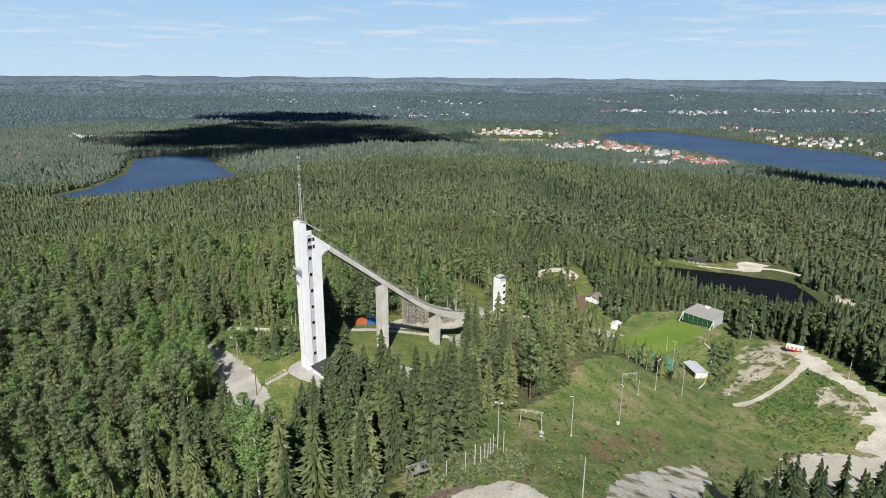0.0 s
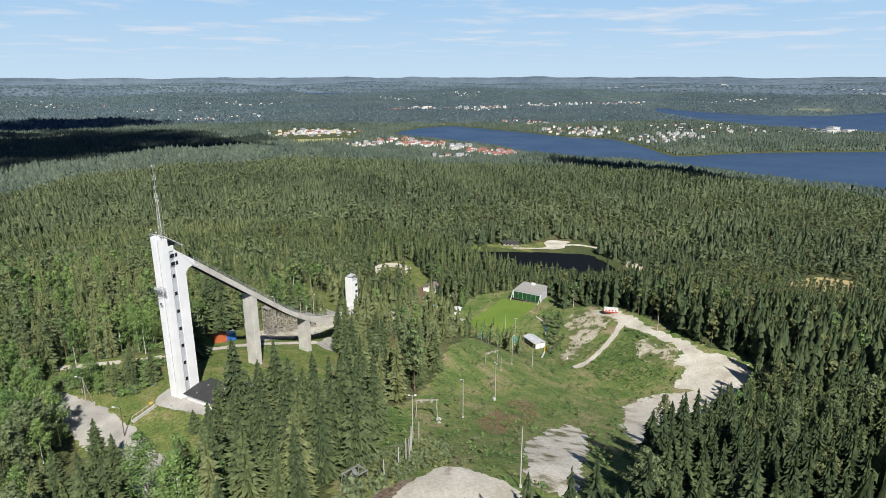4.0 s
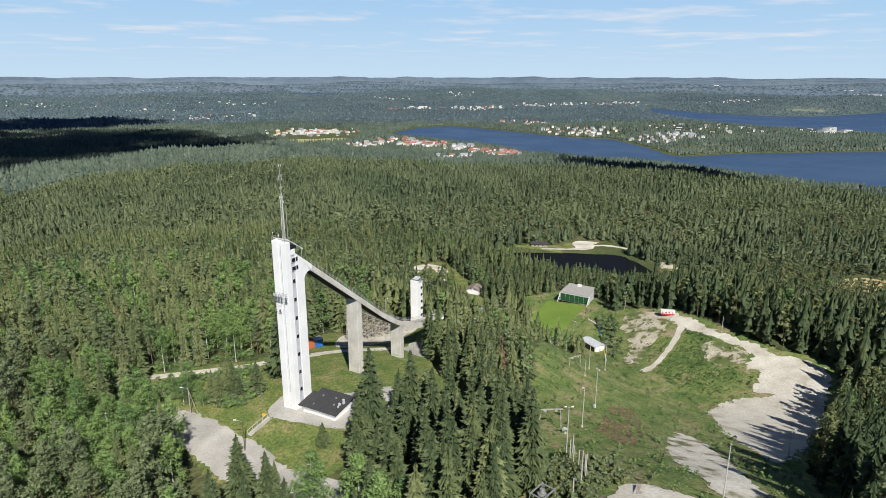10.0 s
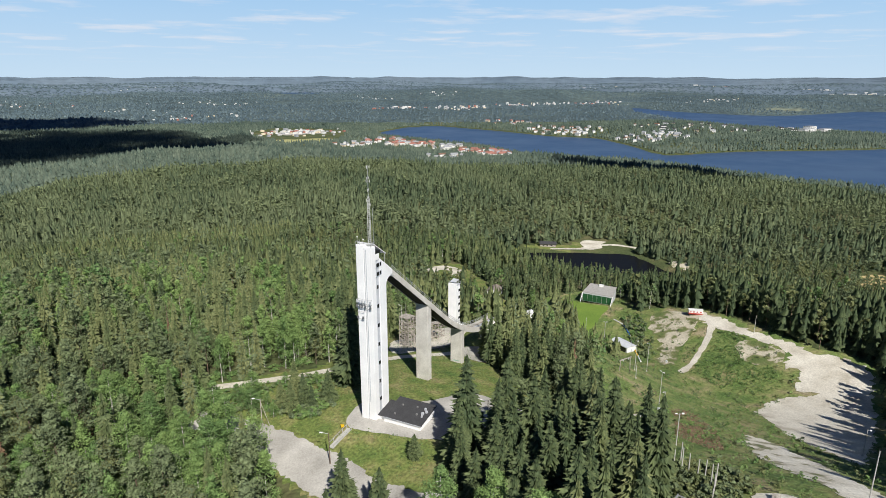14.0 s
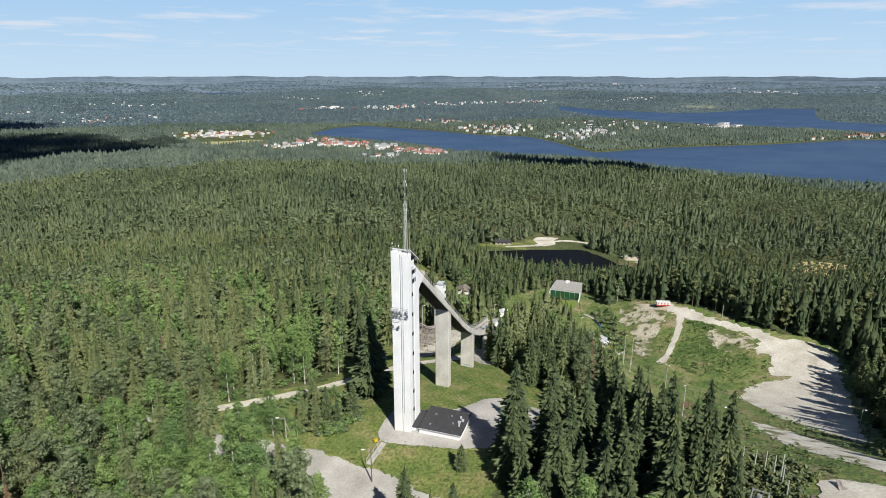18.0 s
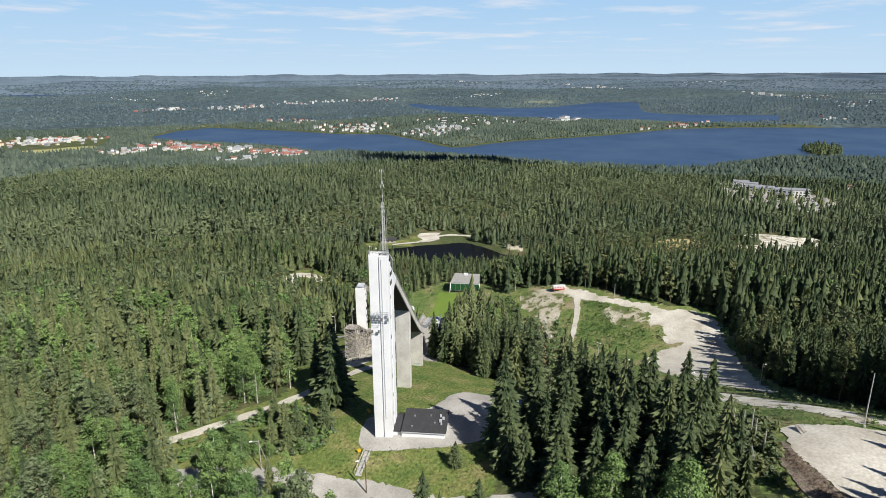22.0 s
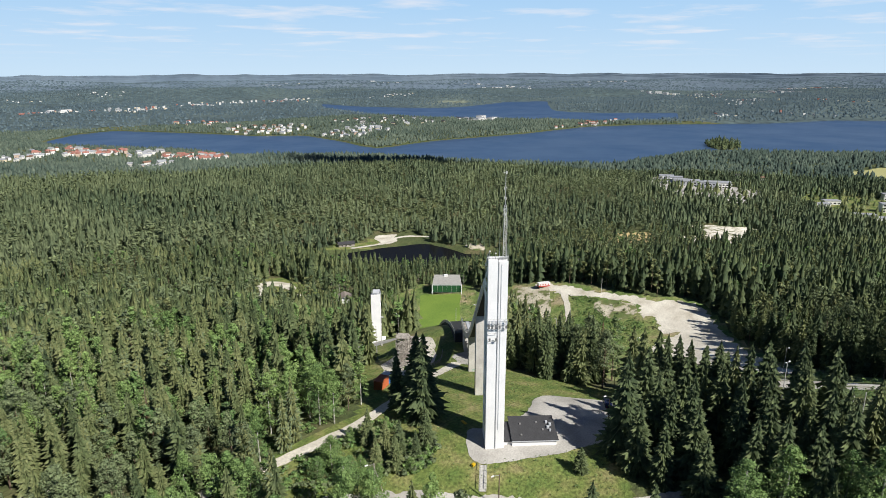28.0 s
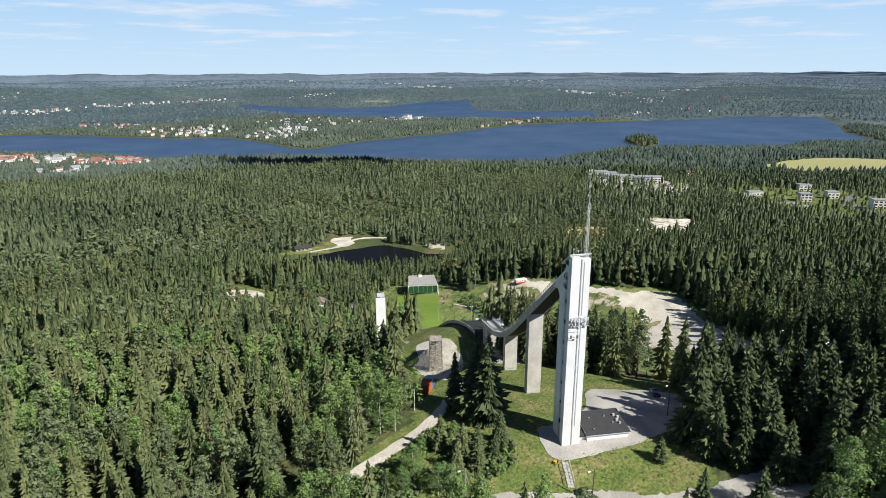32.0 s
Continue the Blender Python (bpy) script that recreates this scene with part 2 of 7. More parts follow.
M_TURQ = plain("turquoise_turf", (0.10, 0.33, 0.24), 0.9)
M_BROWN = plain("bare_brown_earth", (0.20, 0.135, 0.085), 0.95, speck=0.3)
M_CROP = plain("ripening_field", (0.40, 0.39, 0.17), 0.95, speck=0.1)
M_STRAW = plain("straw_yellow_earth", (0.50, 0.40, 0.19), 0.95)
M_FIRE = material("fireweed", [(0.2, (0.18, 0.135, 0.08)), (0.8, (0.27, 0.165, 0.125))], 0.4, 0.95, 1.5, 0.3)


def water(name, deep, rough, wave, shine):
    """Wind-ruffled water seen from high up: a flat body colour with a soft share of sky."""
    m = bpy.data.materials.new(name)
    m.use_nodes = True
    n, l = m.node_tree.nodes, m.node_tree.links
    n.remove(n["Principled BSDF"])
    tc = n.new("ShaderNodeTexCoord")
    w = n.new("ShaderNodeTexNoise"); w.inputs["Scale"].default_value = wave; w.inputs["Detail"].default_value = 4
    l.new(tc.outputs["Object"], w.inputs["Vector"])
    wind = n.new("ShaderNodeTexNoise"); wind.inputs["Scale"].default_value = 0.006; wind.inputs["Detail"].default_value = 3
    l.new(tc.outputs["Object"], wind.inputs["Vector"])
    bp = n.new("ShaderNodeBump"); bp.inputs["Strength"].default_value = 0.3; bp.inputs["Distance"].default_value = 0.5
    l.new(w.outputs["Fac"], bp.inputs["Height"])
    body = n.new("ShaderNodeBsdfDiffuse"); body.inputs["Color"].default_value = (*deep, 1)
    sheen = n.new("ShaderNodeBsdfGlossy"); sheen.inputs["Roughness"].default_value = rough
    l.new(bp.outputs[0], sheen.inputs["Normal"])
    k = n.new("ShaderNodeMapRange")
    k.inputs["From Min"].default_value, k.inputs["From Max"].default_value = 0.3, 0.7
    k.inputs["To Min"].default_value, k.inputs["To Max"].default_value = shine * 0.6, shine * 1.4
    l.new(wind.outputs["Fac"], k.inputs["Value"])
    mx = n.new("ShaderNodeMixShader")
    l.new(k.outputs[0], mx.inputs[0]); l.new(body.outputs[0], mx.inputs[1]); l.new(sheen.outputs[0], mx.inputs[2])
    l.new(mx.outputs[0], n["Material Output"].inputs[0])
    return m


# the lake's diffuse blue also paints the sky its waves reflect
M_LAKE = water("lake_water", (0.040, 0.084, 0.168), 0.3, 0.12, 0.30)
M_POND = water("dark_pond_water", (0.010, 0.011, 0.012), 0.15, 0.5, 0.05)

# ---------------------------------------------------------------- lie of the land
HUB = (-80.0, 60.0, 82.0)          # middle of the flight; all distances are counted from here
LAKE_Z, TARN_Z, POND_Z = -120.0, -96.0, -70.0
SPOTS = [  # spot heights of the bare ground, metres
    (-41, 166, 0), (-52, 158, -3.4), (-20, 184, -1.9), (-4, 199, -6.3), (-30, 212, -5), (23, 269, -27), (27, 224, -10.5), (50, 244, -20.5), (69, 262, -33), (80, 272, -43), (12, 211, -10.5),
    (12, 119, 2.4), (13, 97, 11), (55, 170, -21), (120, 196, -46), (161, 188, -41), (187, 220, -37),
    (124, 265, -55), (168, 272, -44), (147, 318, -53), (85, 303, -52), (216, 502, -69), (280, 460, -70),
    (87, 404, -54), (358, 299, -58), (459, 247, -61), (-48, 296, -14), (-110, 190, -6), (-100, 60, -4),
    (150, 80, -22), (60, 20, 6), (-140, 330, -18), (-330, 640, -82), (-200, 560, -62), (-480, 780, -97), (-620, 780, -97), (40, 582, -57), (118, 573, -57), (128, 659, -52), (-20, 820, -56),
    (360, 481, -62), (405, 877, -63), (-109, 1078, -66), (130, 1200, -61), (-60, 1290, -60), (340, 1010, -68), (480, 985, -60), (590, 790, -61), (600, 690, -62), (705, 960, -87), (760, 880, -93), (790, 790, -96), (830, 700, -100), (870, 640, -103), (950, 575, -103),
    (630, 570, -62), (660, 470, -64), (626, 360, -63), (576, 212, -63), (477, 230, -67), (700, 150, -72), (393, 1240, -98), (580, 1400, -106), (200, 1700, -112), (1080, 490, -82), (1130, 330, -80),
    (-800, 900, -88),
]


def surface(spots, soft):
    """A smooth surface through spot heights (multiquadrics and a plane)."""
    s = np.array(spots, float)
    n = len(s)
    k = np.sqrt((s[:, None, 0] - s[None, :, 0]) ** 2 + (s[:, None, 1] - s[None, :, 1]) ** 2 + soft ** 2)
    a = np.zeros((n + 1, n + 1))
    a[:n, :n], a[:n, n], a[n, :n] = k, 1, 1
    w = np.linalg.solve(a, np.append(s[:, 2], 0))
    return s, w, soft


LAND = surface(SPOTS, 25.0)


def waves(x, y, size, seed):
    """Cheap smooth noise between about -1 and 1 from a few crossed sines."""
    rng = np.random.RandomState(seed)
    out = np.zeros_like(x)
    for _ in range(7):
        a, f, p = rng.uniform(0, 6.283), rng.uniform(0.6, 1.7) * 6.283 / size, rng.uniform(0, 6.283)
        out += np.sin((x * math.cos(a) + y * math.sin(a)) * f + p)
    return out / 4.0


def ramp(v, a, b):
    t = np.clip((v - a) / (b - a), 0, 1)
    return t * t * (3 - 2 * t)


def inside(x, y, ring):
    """Which points lie inside a closed ring of the plan."""
    got = np.zeros(x.shape, bool)
    for (x0, y0), (x1, y1) in zip(ring, ring[1:] + ring[:1]):
        if y0 != y1:
            got ^= ((y0 > y) != (y1 > y)) & (x < (x1 - x0) * (y - y0) / (y1 - y0) + x0)
    return got


def off(x, y, ring):
    """Distance to the ring, negative inside."""
    d = np.full(x.shape, 1e9)
    for (x0, y0), (x1, y1) in zip(ring, ring[1:] + ring[:1]):
        dx, dy = x1 - x0, y1 - y0
        t = np.clip(((x - x0) * dx + (y - y0) * dy) / (dx * dx + dy * dy + 1e-9), 0, 1)
        d = np.minimum(d, np.hypot(x - x0 - t * dx, y - y0 - t * dy))
    return np.where(inside(x, y, ring), -d, d)


LAKE = [(512, 2050), (536, 2200), (686, 2365), (835, 2410), (903, 2250), (976, 2073), (1036, 1860), (1148, 1735), (1111, 1540), (1050, 1308),
        (1277, 1305), (1631, 1208), (1980, 1172), (2208, 1037), (2544, 680), (2861, 510), (3039, 195), (2600, 120), (2282, 92), (1961, -20),
        (1834, 200), (1552, 271), (1344, 556), (1218, 650), (1100, 650), (1040, 740), (975, 880), (930, 1020), (870, 1180), (770, 1310),
        (705, 1440), (690, 1640), (600, 1840)]
UPPER = [(2476, 3287), (2414, 2826), (2606, 2367), (3115, 2397), (3387, 2454), (3602, 2288), (3211, 2040), (2740, 1720), (2725, 1476), (2951, 1172), (2604, 1040), (2343, 1195), (2210, 1385), (2073, 1580), (1934, 1807), (1943, 2095), (2051, 2435), (2200, 2900)]
TARN = [(-600, 879), (-569, 971), (-582, 1114), (-668, 1327), (-616, 1397), (-535, 1401), (-437, 1228), (-363, 1111), (-335, 1033), (-380, 960), (-429, 900), (-518, 860)]
MERE = [(700, 6200), (900, 6050), (1120, 6250), (1080, 6800), (820, 6900)]
POND = [(158, 494), (184, 494), (228, 477), (250, 464), (268, 456), (270, 430), (266, 405), (276, 388), (256, 378), (222, 394), (186, 428), (160, 462)]
ISLE = [(1600, 530), (1560, 560), (1600, 610), (1680, 650), (1740, 610), (1700, 555)]
WATERS = [(LAKE, LAKE_Z, 0.15), (UPPER, LAKE_Z, 0.15), (TARN, TARN_Z, 0.15), (MERE, -110.0, 0.15), (POND, POND_Z, 0.5)]


def height(x, y):
    """Bare ground at true distances."""
    x, y = np.asarray(x, float), np.asarray(y, float)
    s, w, soft = LAND
    z = np.full(x.shape, w[-1])
    for (a, b, _), k in zip(s, w[:-1]):
        z = z + k * np.sqrt((x - a) ** 2 + (y - b) ** 2 + soft ** 2)
    d = np.hypot(x - HUB[0], y - HUB[1])
    far = -112 + 4 * waves(x, y, 700, 3) + ramp(d, 2600, 7000) * 34 * (waves(x, y, 3000, 5) + 0.3) + ramp(d, 3000, 5500) * 24 * waves(x, y, 1500, 12) + 24 * np.exp(-(((x - 1480) / 380) ** 2 + ((y - 1800) / 330) ** 2)) + ramp(d, 5000, 9000) * 18 * waves(x, y, 2600, 14) + ramp(d, 6000, 24000) * (8 + 34 * waves(x, y, 6000, 8))
    t = ramp(d, 1250, 1800)
    z = z * (1 - t) + far * t + ramp(d, 250, 500) * 2.5 * waves(x, y, 170, 9)
    for ring, level, steep in WATERS:
        o = off(x, y, ring)
        rise, rim = (0.3, 0.6) if ring is POND else (0.02, 1.0) if ring is UPPER else (np.where(y < 1150, 0.2, 0.09), 1.0)
        shore = np.minimum(np.maximum(z, level + rim - 0.25 * np.maximum(o - 8, 0)), level + rim + rise * o + 0.0004 * o * o)
        z = np.where(o > 0, shore, np.maximum(level + rim + steep * o, level - 4))
    o = off(x, y, ISLE)
    return np.where(o < 0, LAKE_Z + 1.5 + 0.12 * np.minimum(-o, 40), z)


def warp(v):
    """Land past 2.2 km is drawn in towards the lens's 5 km reach, along the lines of sight from the hub."""
    v = np.array(v, float)
    r = v - np.array(HUB)
    d = np.hypot(r[:, 0], r[:, 1])
    k = np.where(d > 2200, (2200 + 2640 * (1 - np.exp(-(d - 2200) / 2640))) / np.maximum(d, 1), 1.0)
    return np.array(HUB) + r * k[:, None]


def raw_mesh(name, v, f, mats=(), tone=None, which=None, smooth=False):
    """A mesh from arrays of corners and triangles (or quads)."""
    v, f = np.asarray(v, np.float32), np.asarray(f, np.int32)
    me = bpy.data.meshes.new(name)
    me.vertices.add(len(v)); me.vertices.foreach_set("co", v.ravel())
    me.loops.add(f.size); me.loops.foreach_set("vertex_index", f.ravel())
    me.polygons.add(len(f))
    me.polygons.foreach_set("loop_start", np.arange(0, f.size, f.shape[1], dtype=np.int32))
    if which is not None:
        me.polygons.foreach_set("material_index", np.asarray(which, np.int32))
    me.polygons.foreach_set("use_smooth", np.full(len(f), smooth))
    for m in mats:
        me.materials.append(m)
    if tone is not None:
        a = me.attributes.new("tone", "FLOAT", "POINT")
        a.data.foreach_set("value", np.asarray(tone, np.float32))
    me.update(calc_edges=True)
    return me


# clearings of the woods
MEADOW = [(-77, 205.5), (-62, 202.5), (-46, 201), (-40, 203.5), (-36, 211), (-30, 219), (-22, 226), (2, 236), (14, 226), (6, 206), (6, 195), (5, 182), (9, 166), (13, 158), (3, 150),
          (-16, 146.5), (-21, 140), (-32, 138), (-43, 130), (-51, 133), (-62, 158), (-76, 185)]
SLOPE = [(-12, 84), (-10, 92), (-5, 116), (8, 148), (20, 153), (38, 180), (54, 210), (74, 234), (98, 240), (112, 262), (106, 285), (76, 303), (122, 352), (152, 356),
         (162, 325), (153, 300), (162, 298), (176, 276), (175, 250), (176, 222), (177, 206), (183, 195), (180, 184), (166, 173), (136, 152), (103, 131), (82, 118), (60, 100), (45, 84),
         (30, 68), (5, 70), (-8, 74)]
UPFIELD = [(70, 300), (102, 306), (103, 324), (95, 345), (98, 378), (104, 442), (97, 446), (80, 438), (72, 426), (64, 408), (64, 396), (70, 391), (79, 392), (87, 382), (80, 362), (72, 340)]
JUDGES = [(-16, 238), (-4, 226), (6, 214), (20, 208), (50, 232), (80, 256), (94, 276), (86, 296), (72, 288), (46, 262), (34, 262), (32, 276), (18, 276), (4, 264), (-10, 250)]
BOWL = [(-4, 286), (4, 280), (20, 279), (26, 290), (24, 318), (26, 330), (20, 352), (10, 356), (-2, 344), (-6, 310)]
POOLSIDE = [(158, 496), (186, 497), (206, 505), (222, 492), (236, 492), (243, 500), (256, 505), (270, 497), (282, 480), (290, 466), (284, 460), (274, 464), (272, 454), (273, 430), (270, 405), (280, 392), (282, 384), (256, 376), (222, 393), (186, 427), (158, 462)]
NORTH_BANK = [(160, 495), (186, 498), (206, 505), (222, 493), (240, 492), (244, 482), (228, 478), (184, 495)]
STRAW = [(330, 306), (366, 314), (382, 296), (378, 284), (342, 280)]
LOT = [(350, 260), (384, 266), (402, 252), (424, 258), (440, 280), (470, 262), (500, 238), (474, 210), (432, 226), (388, 218), (350, 230)]
SCHOOL = [(606, 270), (580, 335), (620, 372), (690, 420), (775, 455), (790, 420), (740, 300), (690, 270)]
CROP = [(995, 222), (1080, 205), (1150, 140), (1200, 30), (1200, -90), (1060, -60), (1010, 60), (975, 150)]
BLOCKS = [(556, 44), (548, 132), (600, 190), (690, 232), (760, 230), (790, 110), (720, 40), (640, 30)]
MARKET = [(90, 2120), (118, 2240), (207, 2370), (330, 2330), (420, 2220), (390, 2080), (320, 1900), (180, 1880), (140, 1960)]
LANE = [(2, 152), (-1, 145), (-6, 136), (-14, 128.5), (-24, 123.5), (-36, 120.5), (-38, 129), (-26, 129), (-17, 133), (-10, 140), (-6, 150)]
FRONT = [(-60, 160), (-66, 163), (-67.5, 155), (-66, 145), (-63, 134), (-58, 118), (-46, 104), (-30, 102), (-16, 112), (-10, 128), (-12, 142), (-40, 142)]
HEAP_FOOT = [(-8, 72), (-10, 92), (-22, 94), (-34, 86), (-30, 70)]
GLADE = [(-122, 232), (-112, 240), (-104, 234), (-110, 224)]
PITCHSIDE = [(92, 304), (86, 284), (98, 266), (112, 268), (118, 284), (148, 318), (138, 346), (104, 322)]
CLEARINGS = [PITCHSIDE, MEADOW, LANE, GLADE, SLOPE, UPFIELD, JUDGES, BOWL, POOLSIDE, STRAW, LOT, SCHOOL, CROP, BLOCKS, MARKET, LAKE, UPPER, TARN, MERE]

# ---------------------------------------------------------------- ground, water, tracks
bear = np.radians(np.concatenate([np.arange(-45, 105, 0.5), np.arange(105, 315, 5.0)]))
reach = [0.02, 2.0, 4.0]
while reach[-1] < 29000:
    reach.append(reach[-1] + (2.5 if reach[-1] < 460 else reach[-1] * 0.019))
reach = np.array(reach)
gx = HUB[0] + reach[:, None] * np.sin(bear)[None]
gy = HUB[1] + reach[:, None] * np.cos(bear)[None]
gz = height(gx, gy)
nr, nb = gx.shape
idx = np.arange(nr * nb).reshape(nr, nb)
nxt = np.roll(idx, -1, axis=1)
quads = np.stack([idx[:-1], nxt[:-1], nxt[1:], idx[1:]], -1)
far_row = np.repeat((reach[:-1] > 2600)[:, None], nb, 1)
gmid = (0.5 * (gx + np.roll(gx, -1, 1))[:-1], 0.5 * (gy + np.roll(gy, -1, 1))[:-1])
# slots 1 and 4: haze-coloured ground past 2.6 and 6.4 km
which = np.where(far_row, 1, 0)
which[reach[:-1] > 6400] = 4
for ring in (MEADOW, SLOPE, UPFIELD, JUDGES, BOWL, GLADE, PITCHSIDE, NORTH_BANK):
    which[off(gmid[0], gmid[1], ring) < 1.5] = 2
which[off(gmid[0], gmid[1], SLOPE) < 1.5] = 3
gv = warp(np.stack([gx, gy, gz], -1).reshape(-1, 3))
ground = new("ground", raw_mesh("ground", gv, quads.reshape(-1, 4)[:, ::-1], (M_GROUND, M_FAR_HAZED, M_GRASS, M_SLOPE, M_RIDGE_HAZED), which=which.ravel(), smooth=True))
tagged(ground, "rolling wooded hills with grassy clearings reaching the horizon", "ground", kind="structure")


def smooth_ring(ring, step, rough, seed):
    """The ring with its sides cut into short steps and ruffled."""
    rng = random.Random(seed)
    pts = []
    n = len(ring)
    for i in range(n):
        p0, p1, p2, p3 = (Vector(ring[(i + k) % n]) for k in (-1, 0, 1, 2))
        m = max(2, int((p2 - p1).length / step))
        for j in range(m):
            t = j / m
            q = 0.5 * (2 * p1 + (p2 - p0) * t + (2 * p0 - 5 * p1 + 4 * p2 - p3) * t * t + (3 * p1 - p0 - 3 * p2 + p3) * t ** 3)
            pts.append(q + Vector((rng.uniform(-1, 1), rng.uniform(-1, 1))) * rough)
    return pts


def sheet(name, ring, mat, lift, label, category, step=3.0, rough=0.4, level=None, far=False, kind="structure", edge=None):
    """A thin skin laid over the ground inside a ring of the plan (or level, for water)."""
    from mathutils.geometry import delaunay_2d_cdt
    pts = smooth_ring(ring, edge or step, rough, len(name) + len(ring))
    n = len(pts)
    a = np.array([(p.x, p.y) for p in pts])
    xs, ys = np.meshgrid(np.arange(a[:, 0].min(), a[:, 0].max(), step), np.arange(a[:, 1].min(), a[:, 1].max(), step))
    ring2 = [tuple(p) for p in a]
    inner = off(xs, ys, ring2) < -0.4 * step
    allp = pts + [Vector(p) for p in np.stack([xs[inner], ys[inner]], -1)]
    v2, _, f, *_ = delaunay_2d_cdt(allp, [(i, (i + 1) % n) for i in range(n)], [], 1, 1e-4)
    x, y = np.array([p.x for p in v2]), np.array([p.y for p in v2])
    z = height(x, y) + lift if level is None else np.full(x.shape, level)
    v = np.stack([x, y, z], -1)
    ob = new(name, raw_mesh(name, warp(v) if far else v, [t for t in f if len(t) == 3], (mat,), smooth=True))
    return tagged(ob, label, category, kind=kind)


sheet("water_lake", LAKE, M_LAKE, 0, "wide blue lake winding between wooded shores", "lake", 60, 0, LAKE_Z, True)
sheet("water_upper_lake", UPPER, M_LAKE, 0, "blue lake beyond the wooded headland", "lake", 120, 0, LAKE_Z, True)
sheet("water_tarn", TARN, M_LAKE, 0, "small blue forest lake", "lake", 40, 0, TARN_Z)
sheet("water_mere", MERE, M_LAKE, 0, "far narrow lake among the hills", "lake", 120, 0, -110, True)
sheet("water_pond", POND, M_POND, 0, "dark still pond ringed by trees", "pond", 8, 0, POND_Z)


def strip(line, wide):
    """The ring round a line of the plan, wide on both sides."""
    p = [Vector(q) for q in line]
    left, right = [], []
    for i, q in enumerate(p):
        d = (p[min(i + 1, len(p) - 1)] - p[max(i - 1, 0)]).normalized()
        nrm = Vector((-d.y, d.x)) * wide * 0.5
        left.append(tuple(q + nrm)); right.append(tuple(q - nrm))
    return left + right[::-1]


sheet("gravel_yard", [(-35.9, 171.2), (-37.7, 173.2), (-41.7, 170.9), (-44.7, 167.6), (-44.9, 164.0), (-39.8, 158.6), (-35.2, 154.6), (-31.3, 151.4), (-28.7, 150.3), (-25, 148.0), (-19.7, 145.6), (-9, 145), (1, 148), (0.8, 157), (-5, 166), (-8, 170),
                      (-13, 170.5), (-18, 168.5), (-24, 167.0), (-29.5, 167.8)], M_GRAVEL, 0.10, "grey gravel yard round the foot of the tower", "yard", 2.0, 0.15, edge=0.9)
sheet("gravel_lane", strip([(-2, 151), (-5, 143), (-10, 135), (-19, 128), (-30, 124), (-38, 127)], 3.2), M_GRAVEL, 0.13, "shaded gravel lane from the yard to the road", "lane", 2.0, 0.3)
sheet("gravel_road", [(-84, 196), (-70, 184.5), (-60.5, 174), (-54.5, 165), (-48.5, 155.5), (-42.5, 142), (-35, 133), (-28, 125), (-32, 118), (-44, 126), (-53, 140), (-62, 158), (-68, 169), (-76, 180), (-90, 192)],
      M_GRAVEL, 0.08, "pale gravel parking road through the trees", "road", 2.5, 0.5, edge=1.0)
sheet("gravel_path", strip([(-96, 210), (-84, 206), (-73, 203.5), (-60, 200.5), (-47, 198.5), (-34, 200), (-22, 203), (-8, 205), (2, 208)], 3.4), M_SAND, 0.09, "narrow gravel path across the meadow", "path", 2.0, 0.25)
sheet("gravel_stairs_path", [(-20, 208), (-6, 212), (8, 222), (16, 232), (10, 240), (-4, 230), (-16, 224)], M_SAND, 0.10, "pale sandy ground under the ramp", "ground", 2.5, 0.4)
sheet("gravel_landing", [(4, 250), (16, 248), (24, 260), (18, 272), (6, 266)], M_GRAVEL, 0.10, "grey gravel apron by the judges' tower", "yard", 2.5, 0.4)
sheet("gravel_bowl", [(-2, 288), (6, 282), (19, 281), (23, 290), (21, 304), (10, 310), (0, 304)], M_GRAVEL, 0.1, "grey gravel apron in a forest hollow", "yard", 2.5, 0.5)
sheet("gravel_service_yard", [(6, 198), (14, 200), (16, 210), (8, 214), (2, 206)], M_GRAVEL, 0.1, "grey gravel below the ramp's lower pier", "yard", 2.5, 0.4)
sheet("sand_road", [(163, 275), (172, 280), (173.5, 263), (172.8, 247), (174.5, 222), (175.5, 206), (181, 194), (178, 184), (163, 173), (133, 152.5), (99, 132), (78, 121.5), (82, 131), (91, 148), (94, 155.5), (109, 173), (117, 185),
                    (133, 192), (141, 189.5), (151, 184.5), (147, 193.5), (160, 201), (158, 208.5), (166, 213), (169, 221), (166.5, 241), (165.5, 255), (165.5, 264)], M_SAND, 0.12, "broad pale sand road with tree shadows across it", "road", 3.0, 1.5, edge=1.5)
sheet("sand_ledge", [(161, 238), (166, 231), (167, 216), (157, 213), (151, 223)], M_PATCHY, 0.14, "bare sandy ledge in the hillside", "sand", 3.0, 1.2)
sheet("sand_streak", [(72, 150), (66, 147), (58, 140), (50, 131), (44, 125), (37, 113), (31, 100), (26, 90), (31, 84), (38, 89), (43, 99), (52, 111), (58, 119), (64, 130), (70, 139)], M_STREAK, 0.12, "bare sandy streak down the hillside", "sand", 2.0, 1.1, edge=1.2)
sheet("sand_heap", [(-5, 82), (-1, 88.6), (2.2, 92.5), (7, 95.8), (11.6, 98.8), (14, 98.5), (17.5, 95), (22.4, 86.7), (24, 78), (10, 74), (-5, 76)], M_SAND, 0.15, "pale sand heap at the top of the slope", "sand", 2.0, 0.5, edge=1.0)
sheet("sand_glade", GLADE, M_SAND, 0.1, "small bare patch in the woods", "sand", 2.5, 0.8)
sheet("sand_mound", [(142, 269), (145, 280), (154, 291), (163, 292), (168, 282), (168, 270), (155, 260), (145, 255.5), (127, 241), (121, 245), (132, 257)], M_PATCHY, 0.14, "eroded sandy mound with tufts of grass", "sand", 2.5, 1.4)
